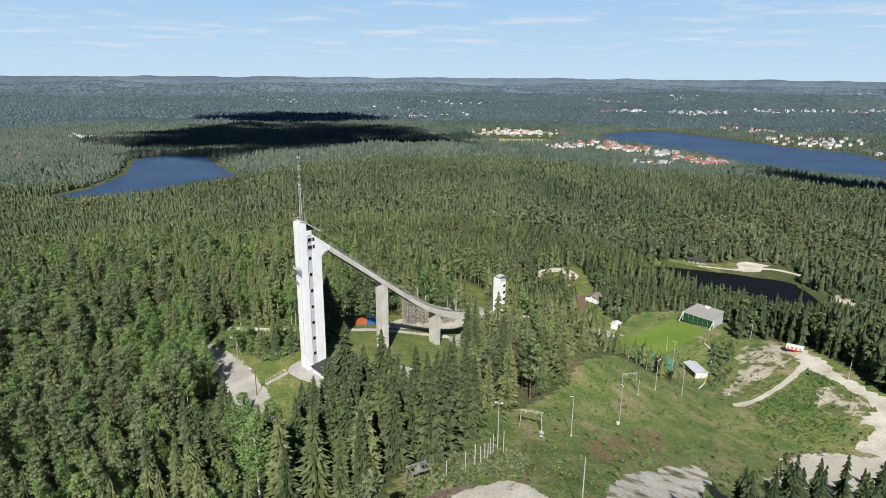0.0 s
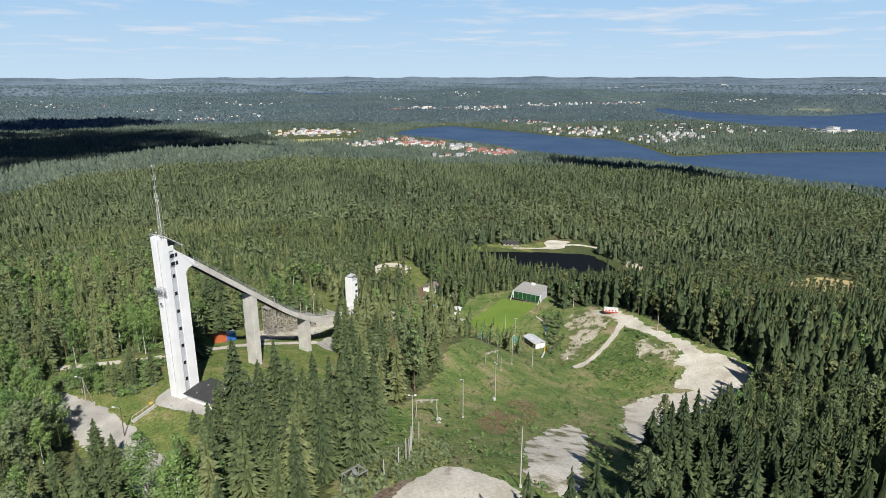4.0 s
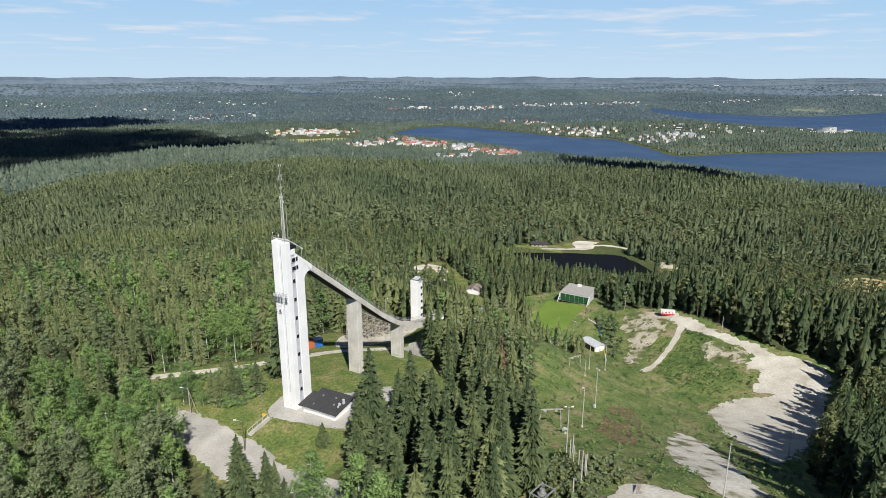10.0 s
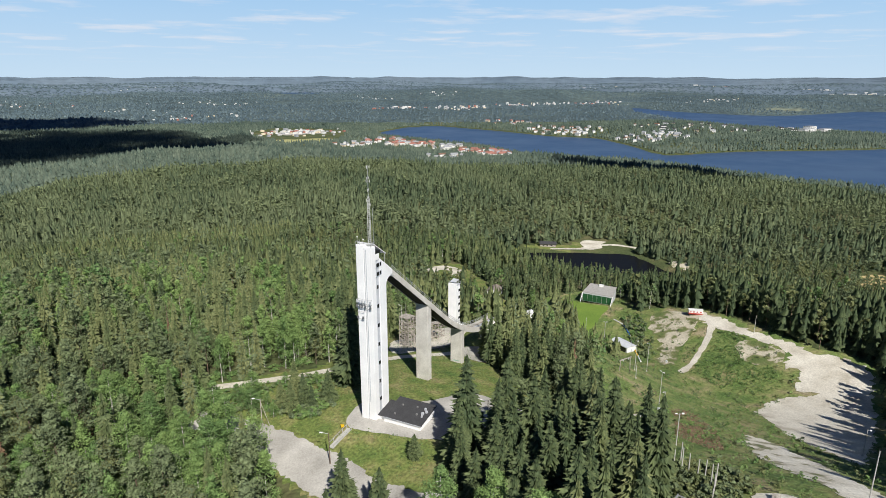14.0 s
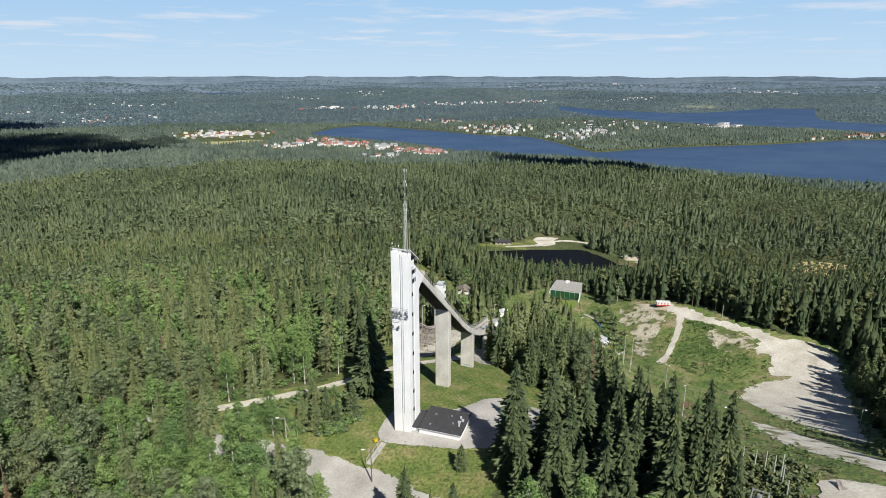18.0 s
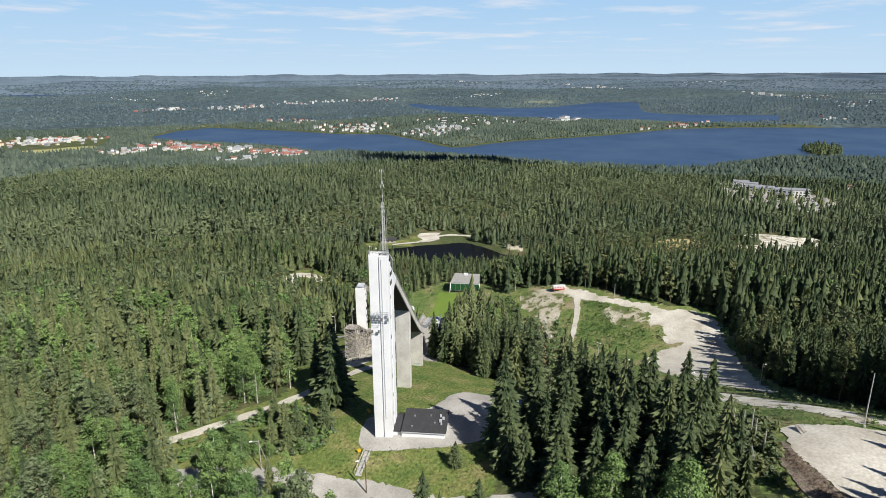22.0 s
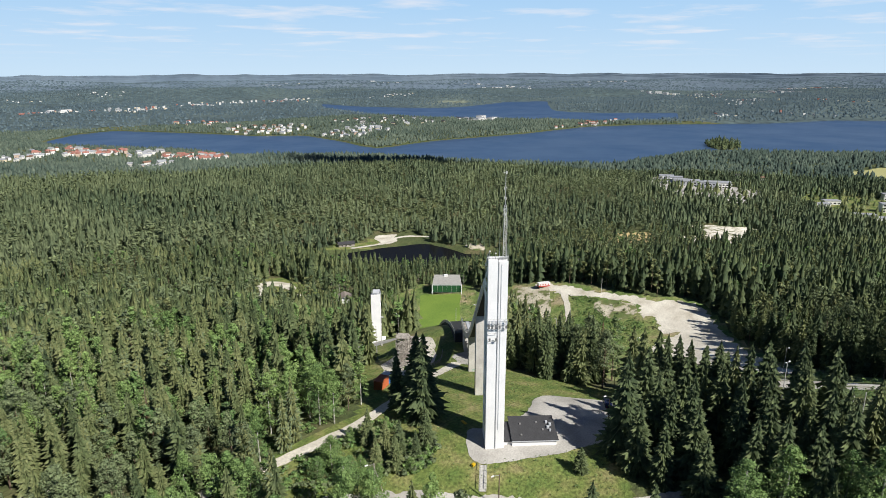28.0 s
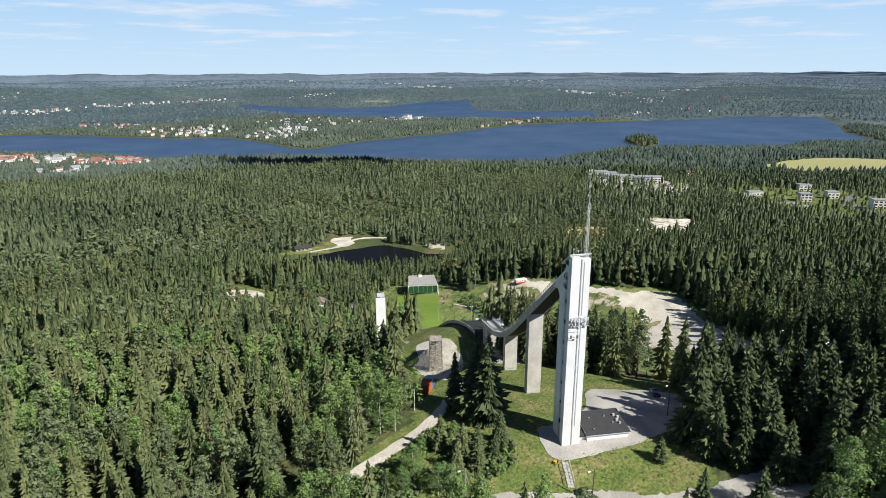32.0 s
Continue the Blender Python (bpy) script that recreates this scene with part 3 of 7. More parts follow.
sheet("gravel_track", strip([(170, 262), (158, 252), (144, 243), (132, 236), (122, 231)], 3.0), M_SAND, 0.26, "straight gravel track up the sandy mound", "track", 2.0, 0.4)
sheet("pitch", [(93.5, 307), (104, 316), (115, 325), (126, 334), (136, 342), (142, 331), (147.5, 320), (137, 312), (127, 304), (116, 296), (107, 289), (100, 298)], M_PITCH, 0.12, "mown green sports pitch", "pitch", 4.0, 0.2)
sheet("turquoise_turf", [(95, 287), (105, 296), (118.5, 286), (109, 276)], M_TURQ, 0.14, "turquoise artificial turf strip", "turf", 3.0, 0.2)
sheet("sand_beach", [(234, 481), (243, 486), (246, 496), (253, 502), (264, 498), (271, 492), (262, 487), (258, 480), (247, 476)], M_SAND, 0.14, "sandy beach beside the pond", "sand", 3.0, 1.0)
sheet("sand_pond_track", strip([(212, 490), (224, 486), (236, 482), (250, 482), (262, 485), (274, 482), (284, 472), (290, 461)], 4.2), M_SAND, 0.17, "pale sand track along the pond", "track", 2.5, 0.4)
sheet("sand_beach_far", [(272, 404), (278, 396), (285, 402), (283, 414), (276, 414)], M_PATCHY, 0.14, "sandy bank at the end of the pond", "sand", 3.0, 1.0)
sheet("sand_clearing", [(57, 398), (65, 418), (76, 434), (90, 440), (98, 428), (92, 411), (85, 412), (88, 424), (82, 428), (74, 418), (67, 405), (66, 394), (74, 393), (82, 400), (87, 397), (75, 382), (62, 380)], M_SAND, 0.12, "sandy loop of a forest car park", "sand", 2.0, 0.5)
sheet("brown_bank", [(80, 372), (93, 375), (83, 346), (73, 336), (75, 350)], M_BROWN, 0.12, "bare brown earth bank", "ground", 3.0, 1.0)
sheet("gravel_hut_yard", [(77, 309), (83, 321), (93, 320), (100, 316), (88, 310)], M_GRAVEL, 0.12, "gravel yard by the changing huts", "yard", 3.0, 0.5)
sheet("straw_clearing", STRAW, M_STRAW, 0.14, "straw-coloured bare clearing in the woods", "ground", 4.0, 1.5)
sheet("sand_lot", LOT, M_STREAK, 0.14, "pale gravel car park in the woods", "yard", 5.0, 1.5)
sheet("school_yard", SCHOOL, M_GRAVEL, 0.14, "pale paved yard round the school", "yard", 8.0, 2.0)
sheet("crop_field", CROP, M_CROP, 0.3, "ripening yellow-green crop field by the lake", "field", 15.0, 3.0)
sheet("block_yard", BLOCKS, M_GRASS, 0.2, "lawns round the apartment blocks", "ground", 10.0, 2.0)
sheet("asphalt_block_road", strip([(560, 40), (640, 90), (720, 100), (800, 60)], 16), M_ASPHALT, 0.4, "grey street by the apartment blocks", "road", 6.0, 0.5)
sheet("brush_bank", [(6.4, 96.3), (1.8, 92.2), (-4.3, 84), (-5.2, 81.6), (-9, 81.2), (-9.6, 84), (-8.4, 87), (-4, 91.9), (0.6, 95.2)], plain("brown_brush_litter", (0.24, 0.195, 0.155), 0.95, speck=0.45, fine=2.5, bump=0.8), 0.18, "bank of brown brushwood below the sand heap", "bank", 1.5, 0.4, edge=0.8)

# ---------------------------------------------------------------- building tools
def part(name, bm, mat, parent, label=""):
    """Link a bmesh as one mesh object under a thing or a part (or at top level)."""
    me = bpy.data.meshes.new(name)
    bm.to_mesh(me)
    bm.free()
    for m in (mat if isinstance(mat, (list, tuple)) else [mat]):
        me.materials.append(m)
    ob = new(name, me)
    if parent is not None:
        ob.parent = parent
    if label:
        ob["label"] = label
    return ob


def thing(name, m, label, category, group="", kind=""):
    e = new(name)
    e.empty_display_size = 0.5
    e.matrix_world = m
    return tagged(e, label, category, group, kind)


def box(bm, x0, x1, y0, y1, z0, z1, bevel=0.0):
    g = bmesh.ops.create_cube(bm, size=1.0, matrix=Matrix.Translation(((x0 + x1) / 2, (y0 + y1) / 2, (z0 + z1) / 2)) @ Matrix.Diagonal((x1 - x0, y1 - y0, z1 - z0, 1)))
    if bevel:
        bmesh.ops.bevel(bm, geom=list({e for v in g["verts"] for e in v.link_edges}), offset=bevel, segments=2, affect="EDGES", profile=0.6)
    return g


def rod(bm, a, b, r0, r1=None, sides=6):
    """A tapered rod from a to b."""
    a, b = Vector(a), Vector(b)
    d = b - a
    m = Matrix.Translation((a + b) / 2) @ d.to_track_quat("Z", "Y").to_matrix().to_4x4()
    bmesh.ops.create_cone(bm, cap_ends=True, segments=sides, radius1=r0, radius2=r0 if r1 is None else r1, depth=d.length, matrix=m)


def prism(bm, ring, y0, y1):
    """A solid whose outline in x-z is ring, from y0 to y1."""
    a = [bm.verts.new((x, y0, z)) for x, z in ring]
    b = [bm.verts.new((x, y1, z)) for x, z in ring]
    n = len(ring)
    bm.faces.new(a); bm.faces.new(b[::-1])
    for i in range(n):
        bm.faces.new((a[i], b[i], b[(i + 1) % n], a[(i + 1) % n]))
    bmesh.ops.recalc_face_normals(bm, faces=bm.faces)


def made(*boxes, bevel=0.0):
    bm = bmesh.new()
    for b in boxes:
        box(bm, *b, bevel=bevel)
    return bm


def ground_z(x, y):
    return float(height(np.array([x]), np.array([y]))[0])

# ---------------------------------------------------------------- the ski jump
AXIS = math.degrees(math.atan2(0.665, 0.747))          # the jump's line, from the tower down the hill
HILL = pose(-39.95, 164.45, 0, 0, 0, AXIS)             # x down the inrun, y to its left, z up from the tower's foot
T_LINE = lambda s: 43.0 - 0.765 * s                     # top edge of the inrun's side walls


def inrun_z(s):
    """Underside of the inrun along its length."""
    if s < 38:
        return 41.4 - 0.765 * s
    t = min(s - 38, 30.0)
    return 12.33 - 0.765 * t + 0.01 * t * t - 0.165 * max(s - 68, 0)


jump = thing("ski_jump", HILL, "tall white ski jump tower with a concrete inrun on piers", "ski jump")
W = 2.05
# front of the shaft: two white fins with a dark groove between them
bm = made((0, 1.75, 0.10, W, -2.5, 43.9), (0, 1.75, -W, -0.18, -2.5, 43.6), bevel=0.06)
part("front_wall", bm, M_WHITE, jump)
part("groove", made((0.28, 1.70, -0.18, 0.10, -2.5, 43.3)), M_GREY, jump, "grey recessed joint down the front")
# recessed window bay on both flanks
part("window_bay", made((1.75, 3.25, -W + 0.22, W - 0.22, -2.5, 40.2)), M_GREY, jump, "grey recessed strip of wall")
# back fin that swings out into the inrun with a rounded haunch
ring = [(3.25, -2.5), (6.0, -2.5), (6.0, 33.2)]
for k in range(1, 8):
    a = math.radians(180 - k * 18)
    ring.append((8.6 + 2.6 * math.cos(a), 33.1 + 1.9 * math.sin(a)))
ring += [(8.9, inrun_z(8.9) - 0.25), (8.9, T_LINE(8.9)), (3.25, T_LINE(3.25))]
bm = bmesh.new()
prism(bm, ring, -W, W)
part("back_wall", bm, M_WHITE, jump)
for side in (-1, 1):
    y0, y1 = sorted((side * (W - 0.22), side * (W - 0.19)))
    for z in (4.6, 9.3, 14.1, 18.9, 23.7, 28.5, 33.2):
        frame_bm = made((2.05, 2.98, side * (W - 0.18) - 0.04, side * (W - 0.18) + 0.04, z - 0.08, z + 0.98))
        w = part("window", frame_bm, M_GREY, jump)
        part("pane", made((2.12, 2.90, side * (W - 0.13) - 0.02, side * (W - 0.13) + 0.02, z, z + 0.9)), M_DARKGLASS, w, "dark glass")
    for z in (36.4, 38.5):
        w = part("window", made((1.85, 4.1, side * W - 0.05, side * W + 0.05, z - 0.1, z + 1.05)), M_GREY, jump)
        part("pane", made((1.95, 3.1, side * (W + 0.05) - 0.02, side * (W + 0.05) + 0.02, z, z + 0.92)), M_DARKGLASS, w, "dark glass")
        part("pane", made((3.4, 3.95, side * (W + 0.05) - 0.02, side * (W + 0.05) + 0.02, z, z + 0.92)), M_DARKGLASS, w, "dark glass")
# top storey and start platform under a slanting canopy
part("top_storey", made((1.75, 3.25, -W, W, 40.2, 41.6), bevel=0.05), M_WHITE, jump)
bm = bmesh.new()
prism(bm, [(1.0, 44.4), (6.1, 40.95), (6.1, 40.78), (1.0, 44.2)], -W - 0.1, W + 0.1)
part("canopy", bm, M_WHITE, jump, "thin white canopy slanting over the start platform")
# dark block standing in for the shade under the canopy
part("start_void", made((1.8, 3.9, -W + 0.12, W - 0.12, 41.62, 42.2)), M_DARKGLASS, jump, "dark block for the shaded void under the canopy")
bm = bmesh.new()
for y in (-W - 0.02, W + 0.02):
    rod(bm, (0.05, y, 44.7), (1.6, y, 44.7), 0.04, sides=4)
    for x in (0.05, 0.8, 1.6):
        rod(bm, (x, y, 43.5), (x, y, 44.7), 0.04, sides=4)
rod(bm, (0.05, -W, 44.7), (0.05, W, 44.7), 0.04, sides=4)
part("roof_rail", bm, M_STEEL, jump)
for y in (-W, W):
    bm = bmesh.new()
    rod(bm, (5.6, y, T_LINE(5.6) - 0.2), (5.6, y, 41.15), 0.07)
    part("canopy_post", bm, M_STEEL, jump)
# inrun: trough beam with side walls, running track and hand rails
S = [8.9 + i * (79.0 - 8.9) / 52 for i in range(53)]


def along(lo, hi, y0, y1):
    """A band following the inrun between two heights over its underside."""
    bm = bmesh.new()
    rows = [[bm.verts.new((s, y, inrun_z(s) + h)) for y, h in ((y0, lo), (y1, lo), (y1, hi), (y0, hi))] for s in S]
    for a, b in zip(rows, rows[1:]):
        for k in range(4):
            bm.faces.new((a[k], a[(k + 1) % 4], b[(k + 1) % 4], b[k]))
    bm.faces.new(rows[0]); bm.faces.new(rows[-1][::-1])
    bmesh.ops.recalc_face_normals(bm, faces=bm.faces)
    return bm


part("inrun_beam", along(0.0, 0.75, -W + 0.06, W - 0.06), M_CONC, jump, "bare concrete inrun slab")
for side in (-1, 1):
    y0, y1 = sorted((side * W, side * (W - 0.25)))
    part("side_wall", along(-0.15, 1.55, y0, y1), M_CONC, jump, "pale concrete side wall")
# thin dark layer along the underside, between the side walls
part("soffit", along(-0.06, -0.004, -W + 0.26, W - 0.26), M_SOFFIT, jump, "dark layer under the inrun")
part("track", along(0.75, 0.95, -0.55, 0.55), M_GREY, jump, "grey twin ice track")
for side in (-1, 1):
    bm = bmesh.new()
    for s0, s1 in zip(S, S[1:]):
        for h in (0.55, 1.05):
            rod(bm, (s0, side * (W - 0.12), inrun_z(s0) + 1.55 + h), (s1, side * (W - 0.12), inrun_z(s1) + 1.55 + h), 0.05, sides=4)
    part("hand_rail", bm, M_STEEL, jump)
    for k in range(0, 53):
        bm = bmesh.new()
        rod(bm, (S[k], side * (W - 0.12), inrun_z(S[k]) + 1.5), (S[k], side * (W - 0.12), inrun_z(S[k]) + 2.62), 0.06, sides=4)
        part("rail_post", bm, M_STEEL, jump)
# steps along the edge of the inrun
for k in range(0, 118, 2):
    s = 9.5 + k * 0.58
    part("step", made((s, s + 0.35, 0.85, 1.7, inrun_z(s) + 0.75, inrun_z(s) + 0.98)), M_WOOD, jump)
# piers
for s, wide, foot in ((27.97, 1.05, -4.0), (49.9, 1.0, -9.0)):
    bm = bmesh.new()
    prism(bm, [(s - wide, foot), (s + wide, foot), (s + wide, inrun_z(s + wide)), (s - wide, inrun_z(s - wide))], -1.9, 1.9)
    bmesh.ops.bevel(bm, geom=[e for e in bm.edges if abs(e.verts[0].co.z - e.verts[1].co.z) > 5], offset=0.08, segments=1, affect="EDGES")
    part("pier", bm, M_CONC, jump, "tall bare concrete pier")
# green scrawl low on the lower pier
part("paint_mark", made((48.87, 48.895, -1.2, 0.8, -5.7, -5.3)), M_FADED, jump, "faded green paint at the pier's foot")
# take-off table with its service deck
part("service_deck", made((73.5, 79.0, -W - 2.4, -W - 0.05, -2.3, -2.0), bevel=0.04), M_CLEANWHITE, jump, "white service deck beside the take-off")
for x in (74.5, 78.0):
    bm = bmesh.new()
    rod(bm, (x, -W - 2.1, -2.3), (x - 0.9, -W - 0.6, -9.5), 0.11)
    part("deck_strut", bm, M_STEEL, jump)
bm = bmesh.new()
for h in (0.5, 1.0):
    rod(bm, (73.5, -W - 2.35, -2.0 + h), (79, -W - 2.35, -2.0 + h), 0.04, sides=4)
for k in range(5):
    rod(bm, (73.5 + k * 1.36, -W - 2.35, -2.0), (73.5 + k * 1.36, -W - 2.35, -1.0), 0.04, sides=4)
part("deck_rail", bm, M_STEEL, jump)
part("take_off_block", made((72.0, 78.5, -1.6, 1.6, -16, inrun_z(78.5) - 0.1), bevel=0.1), M_CONC, jump, "stained concrete block under the take-off")

# lattice mast and aerials on the roof
mast = thing("radio_mast", HILL @ pose(0.9, -1.2, 43.6), "thin steel lattice radio mast on the tower's roof", "mast")
bm = bmesh.new()
legs = [(0.42 * math.cos(a), 0.42 * math.sin(a)) for a in (0.5, 2.6, 4.7)]
for x, y in legs:
    rod(bm, (x, y, 0), (x * 0.6, y * 0.6, 11.5), 0.05, sides=5)
for k in range(24):
    z = k * 0.48
    for i in range(3):
        (x0, y0), (x1, y1) = legs[i], legs[(i + 1) % 3]
        q = 1 - 0.4 * z / 11.5
        rod(bm, (x0 * q, y0 * q, z), (x1 * q, y1 * q, z + 0.48), 0.03, sides=4)
part("lattice", bm, M_MAST, mast)
bm = bmesh.new()
rod(bm, (0, 0, 11.4), (0, 0, 18.4), 0.07, 0.05)
part("top_pole", bm, M_STEEL, mast)
for z, n in ((9.6, 3), (10.6, 3), (12.9, 2), (14.9, 2), (15.6, 2), (18.0, 3)):
    for i in range(n):
        a = i * 6.283 / n + z
        bm = bmesh.new()
        rod(bm, (0, 0, z), (0.38 * math.cos(a), 0.38 * math.sin(a), z), 0.03, sides=4)
        box(bm, 0.38 * math.cos(a) - 0.05, 0.38 * math.cos(a) + 0.05, 0.38 * math.sin(a) - 0.05, 0.38 * math.sin(a) + 0.05, z - 0.3, z + 0.3)
        part("aerial", bm, M_MAST, mast)
for s, l, h, dish in ((0.3, 1.75, 2.2, 1), (0.3, -1.9, 3.0, 0), (1.5, -1.8, 9.0, 0), (1.6, -0.4, 7.0, 0), (0.8, 0.5, 1.6, 1), (0.3, 1.1, 1.2, 0), (2.2, 1.7, 1.8, 0)):
    whip = thing("roof_aerial", HILL @ pose(s, l, 43.5), "slim white aerial on the roof edge", "aerial", "aerials on the tower roof")
    bm = bmesh.new()
    rod(bm, (0, 0, 0), (0, 0, h), 0.06, 0.03)
    part("rod", bm, M_STEEL, whip)
    if dish:
        bm = bmesh.new()
        bmesh.ops.create_uvsphere(bm, u_segments=8, v_segments=6, radius=0.17, matrix=Matrix.Translation((0, 0, h)))
        part("dome", bm, M_CLEANWHITE, whip)
# panel aerials on brackets on the shaft's front
for y, z0, n in ((1.1, 29.0, 3), (-1.15, 29.0, 2), (0.9, 26.3, 2)):
    rack = thing("aerial_rack", HILL @ pose(0, y, z0), "steel bracket with grey panel aerials", "aerial rack", "aerial racks on the shaft")
    bm = bmesh.new()
    for h in (0.0, 1.1, 2.2) if z0 > 27 else (0.0, 1.8):
        rod(bm, (-0.5, -0.95, h), (-0.5, 0.95, h), 0.045, sides=4)
        for yy in (-0.7, 0.7):
            rod(bm, (0, yy, h), (-0.5, yy, h), 0.04, sides=4)
    part("bracket", bm, M_STEEL, rack)
    for i in range(n):
        yy = -0.7 + i * 1.4 / max(n - 1, 1)
        for h in ((0.25, 1.35) if z0 > 27 else (0.1,)):
            part("panel", made((-0.78, -0.55, yy - 0.2, yy + 0.2, h, h + 0.65), bevel=0.03), M_PANEL if h < 1 else M_GREY, rack)
part("cable_duct", made((-0.08, 0.0, -0.75, -0.6, 5, 43)), M_GREY, jump, "grey cable duct down the front")

# annex at the foot
annex = thing("annex", HILL @ pose(0.4, -2.05, 0), "low white annex with a dark felt roof at the tower's foot", "building")
bm = bmesh.new()
prism(bm, [(0, -2.5), (7.4, -2.5), (7.4, 2.9), (0, 1.7)], -11.9, -2.0)
part("wall", bm, M_WHITE, annex)
bm = bmesh.new()
prism(bm, [(-0.35, 1.78), (-0.35, 1.95), (7.8, 3.27), (7.8, 3.08)], -12.3, -1.9)
part("roof", bm, M_ROOF, annex, "dark felt roof")
bm = bmesh.new()
prism(bm, [(0.6, -2.5), (6.2, -2.5), (6.2, 2.2), (0.6, 1.3)], -2.0, 0)
part("link_wall", bm, M_WHITE, annex)
bm = bmesh.new()
prism(bm, [(0.3, 1.36), (0.3, 1.52), (6.5, 2.5), (6.5, 2.32)], -1.9, 0)
part("link_roof", bm, M_ROOF, annex)
part("fascia", made((-0.40, -0.352, -12.3, -1.9, 1.70, 1.90)), M_GREY, annex)
for x, y in ((1.4, -4.2), (5.0, -4.4), (3.0, -9.3), (5.4, -8.2)):
    z = 1.95 + (x + 0.35) * 0.162
    part("roof_vent", made((x - 0.18, x + 0.18, y - 0.2, y + 0.2, z - 0.1, z + 0.3), bevel=0.05), M_ASPHALT, annex)
for x, y, s in ((3.6, -10.6, 0.5), (4.5, -11.2, 0.45), (5.3, -10.5, 0.4), (2.6, -10.9, 0.3)):
    z = 1.95 + (x + 0.35) * 0.162
    part("air_unit", made((x - s * 0.6, x + s * 0.6, y - s * 0.6, y + s * 0.6, z - 0.1, z + 0.5), bevel=0.06), M_GREY, annex, "pale grey roof air unit")
for y in (-10.6, -7.4, -4.2):
    part("vent_grille", made((-0.03, 0.0, y, y + 0.5, 0.2, 0.5)), M_GREY, annex)

# wooden stair down the bank
x0, y0, x1, y1 = -45.2, 163.6, -50.2, 160.2
stair = thing("bank_stair", pose(x0, y0, 0), "weathered wooden stair down the grassy bank", "stair")
for k in range(18):
    t = k / 17
    x, y = (x1 - x0) * t, (y1 - y0) * t
    z = ground_z(x0 + x, y0 + y) + 0.15
    bm = bmesh.new()
    box(bm, -0.2, 0.2, -0.65, 0.65, -0.2, 0)
    bmesh.ops.transform(bm, matrix=pose(x, y, z, 0, 0, math.degrees(math.atan2(y1 - y0, x1 - x0))), verts=bm.verts)
    part("tread", bm, M_POLE, stair)
bm = bmesh.new()
for sgn in (-0.75, 0.75):
    nx, ny = -(y1 - y0) / 6.05 * sgn, (x1 - x0) / 6.05 * sgn
    a = Vector((nx, ny, ground_z(x0, y0)))
    b = Vector((x1 - x0 + nx, y1 - y0 + ny, ground_z(x1, y1)))
    rod(bm, a + Vector((0, 0, 1)), b + Vector((0, 0, 1)), 0.06)
    for k in range(5):
        p = a.lerp(b, k / 4)
        rod(bm, p, p + Vector((0, 0, 1)), 0.06)
part("stair_rail", bm, M_POLE, stair)

# ---------------------------------------------------------------- buildings and gear round the jump
def at_ground(x, y, turn=0.0, up=0.0):
    return pose(x, y, ground_z(x, y) + up, 0, 0, turn)


# judges' tower: two pale fins with a stepped row of viewing slots and an open top deck
judge = thing("judges_tower", pose(26.2, 269.2, -27.5, 0, 0, AXIS), "slim pale concrete judges' tower with an open top deck", "tower")
part("back_slab", made((-2.3, -1.5, -1.9, 1.9, -3, 21.3), bevel=0.06), M_WHITE, judge)
part("core", made((-1.5, 2.0, -1.75, 1.75, -3, 20.2)), M_WHITE, judge)
for k in range(5):
    z = 4.2 + k * 3.2
    w = part("viewing_slot", made((0.2, 1.8, -1.83, -1.752, z - 0.15, z + 1.25)), M_GREY, judge)
    part("pane", made((0.3, 1.7, -1.86, -1.835, z, z + 1.1)), M_DARKGLASS, w)
    part("ledge", made((0.0, 2.1, -1.92, -1.76, z - 0.32, z - 0.16)), M_WHITE, judge)
part("top_deck", made((-1.5, 2.2, -1.95, 1.95, 20.2, 20.45)), M_GREY, judge)
bm = bmesh.new()
for y in (-1.9, 1.9):
    rod(bm, (-1.4, y, 21.5), (2.1, y, 21.5), 0.06, sides=4)
    for x in (-1.4, 0.3, 2.1):
        rod(bm, (x, y, 20.4), (x, y, 21.5), 0.06, sides=4)
rod(bm, (2.1, -1.9, 21.5), (2.1, 1.9, 21.5), 0.06, sides=4)
part("deck_rail", bm, M_STEEL, judge)
bm = bmesh.new()
prism(bm, [(-2.0, 21.9), (1.2, 22.4), (1.2, 22.52), (-2.0, 22.02)], -1.6, 1.2)
part("deck_roof", bm, M_GREY, judge)
bm = bmesh.new()
for x in (-1.6, 1.0):
    for y in (-1.4, 1.0):
        rod(bm, (x, y, 20.4), (x, y, 22.2), 0.07, sides=4)
part("roof_post", bm, M_STEEL, judge)
part("base_room", made((-3.4, 3.2, -3.4, 2.6, -4, 0.9), bevel=0.05), M_WHITE, judge, "low white room at the foot")

# timber trestle of the smaller hill
tx, ty, tz0, tz1 = -11.5, 218.5, -7.0, 2.6
trestle = thing("timber_trestle", pose(tx, ty, tz0, 0, 0, AXIS - 8) @ Matrix.Diagonal((1, 0.64, 1, 1)), "weathered timber trestle of the smaller jumping hill", "trestle")
bays = [0, 3.6, 7.2, 10.8, 14.4, 18.0]
tops = [9.8, 7.4, 5.2, 3.4, 1.9, 0.9]
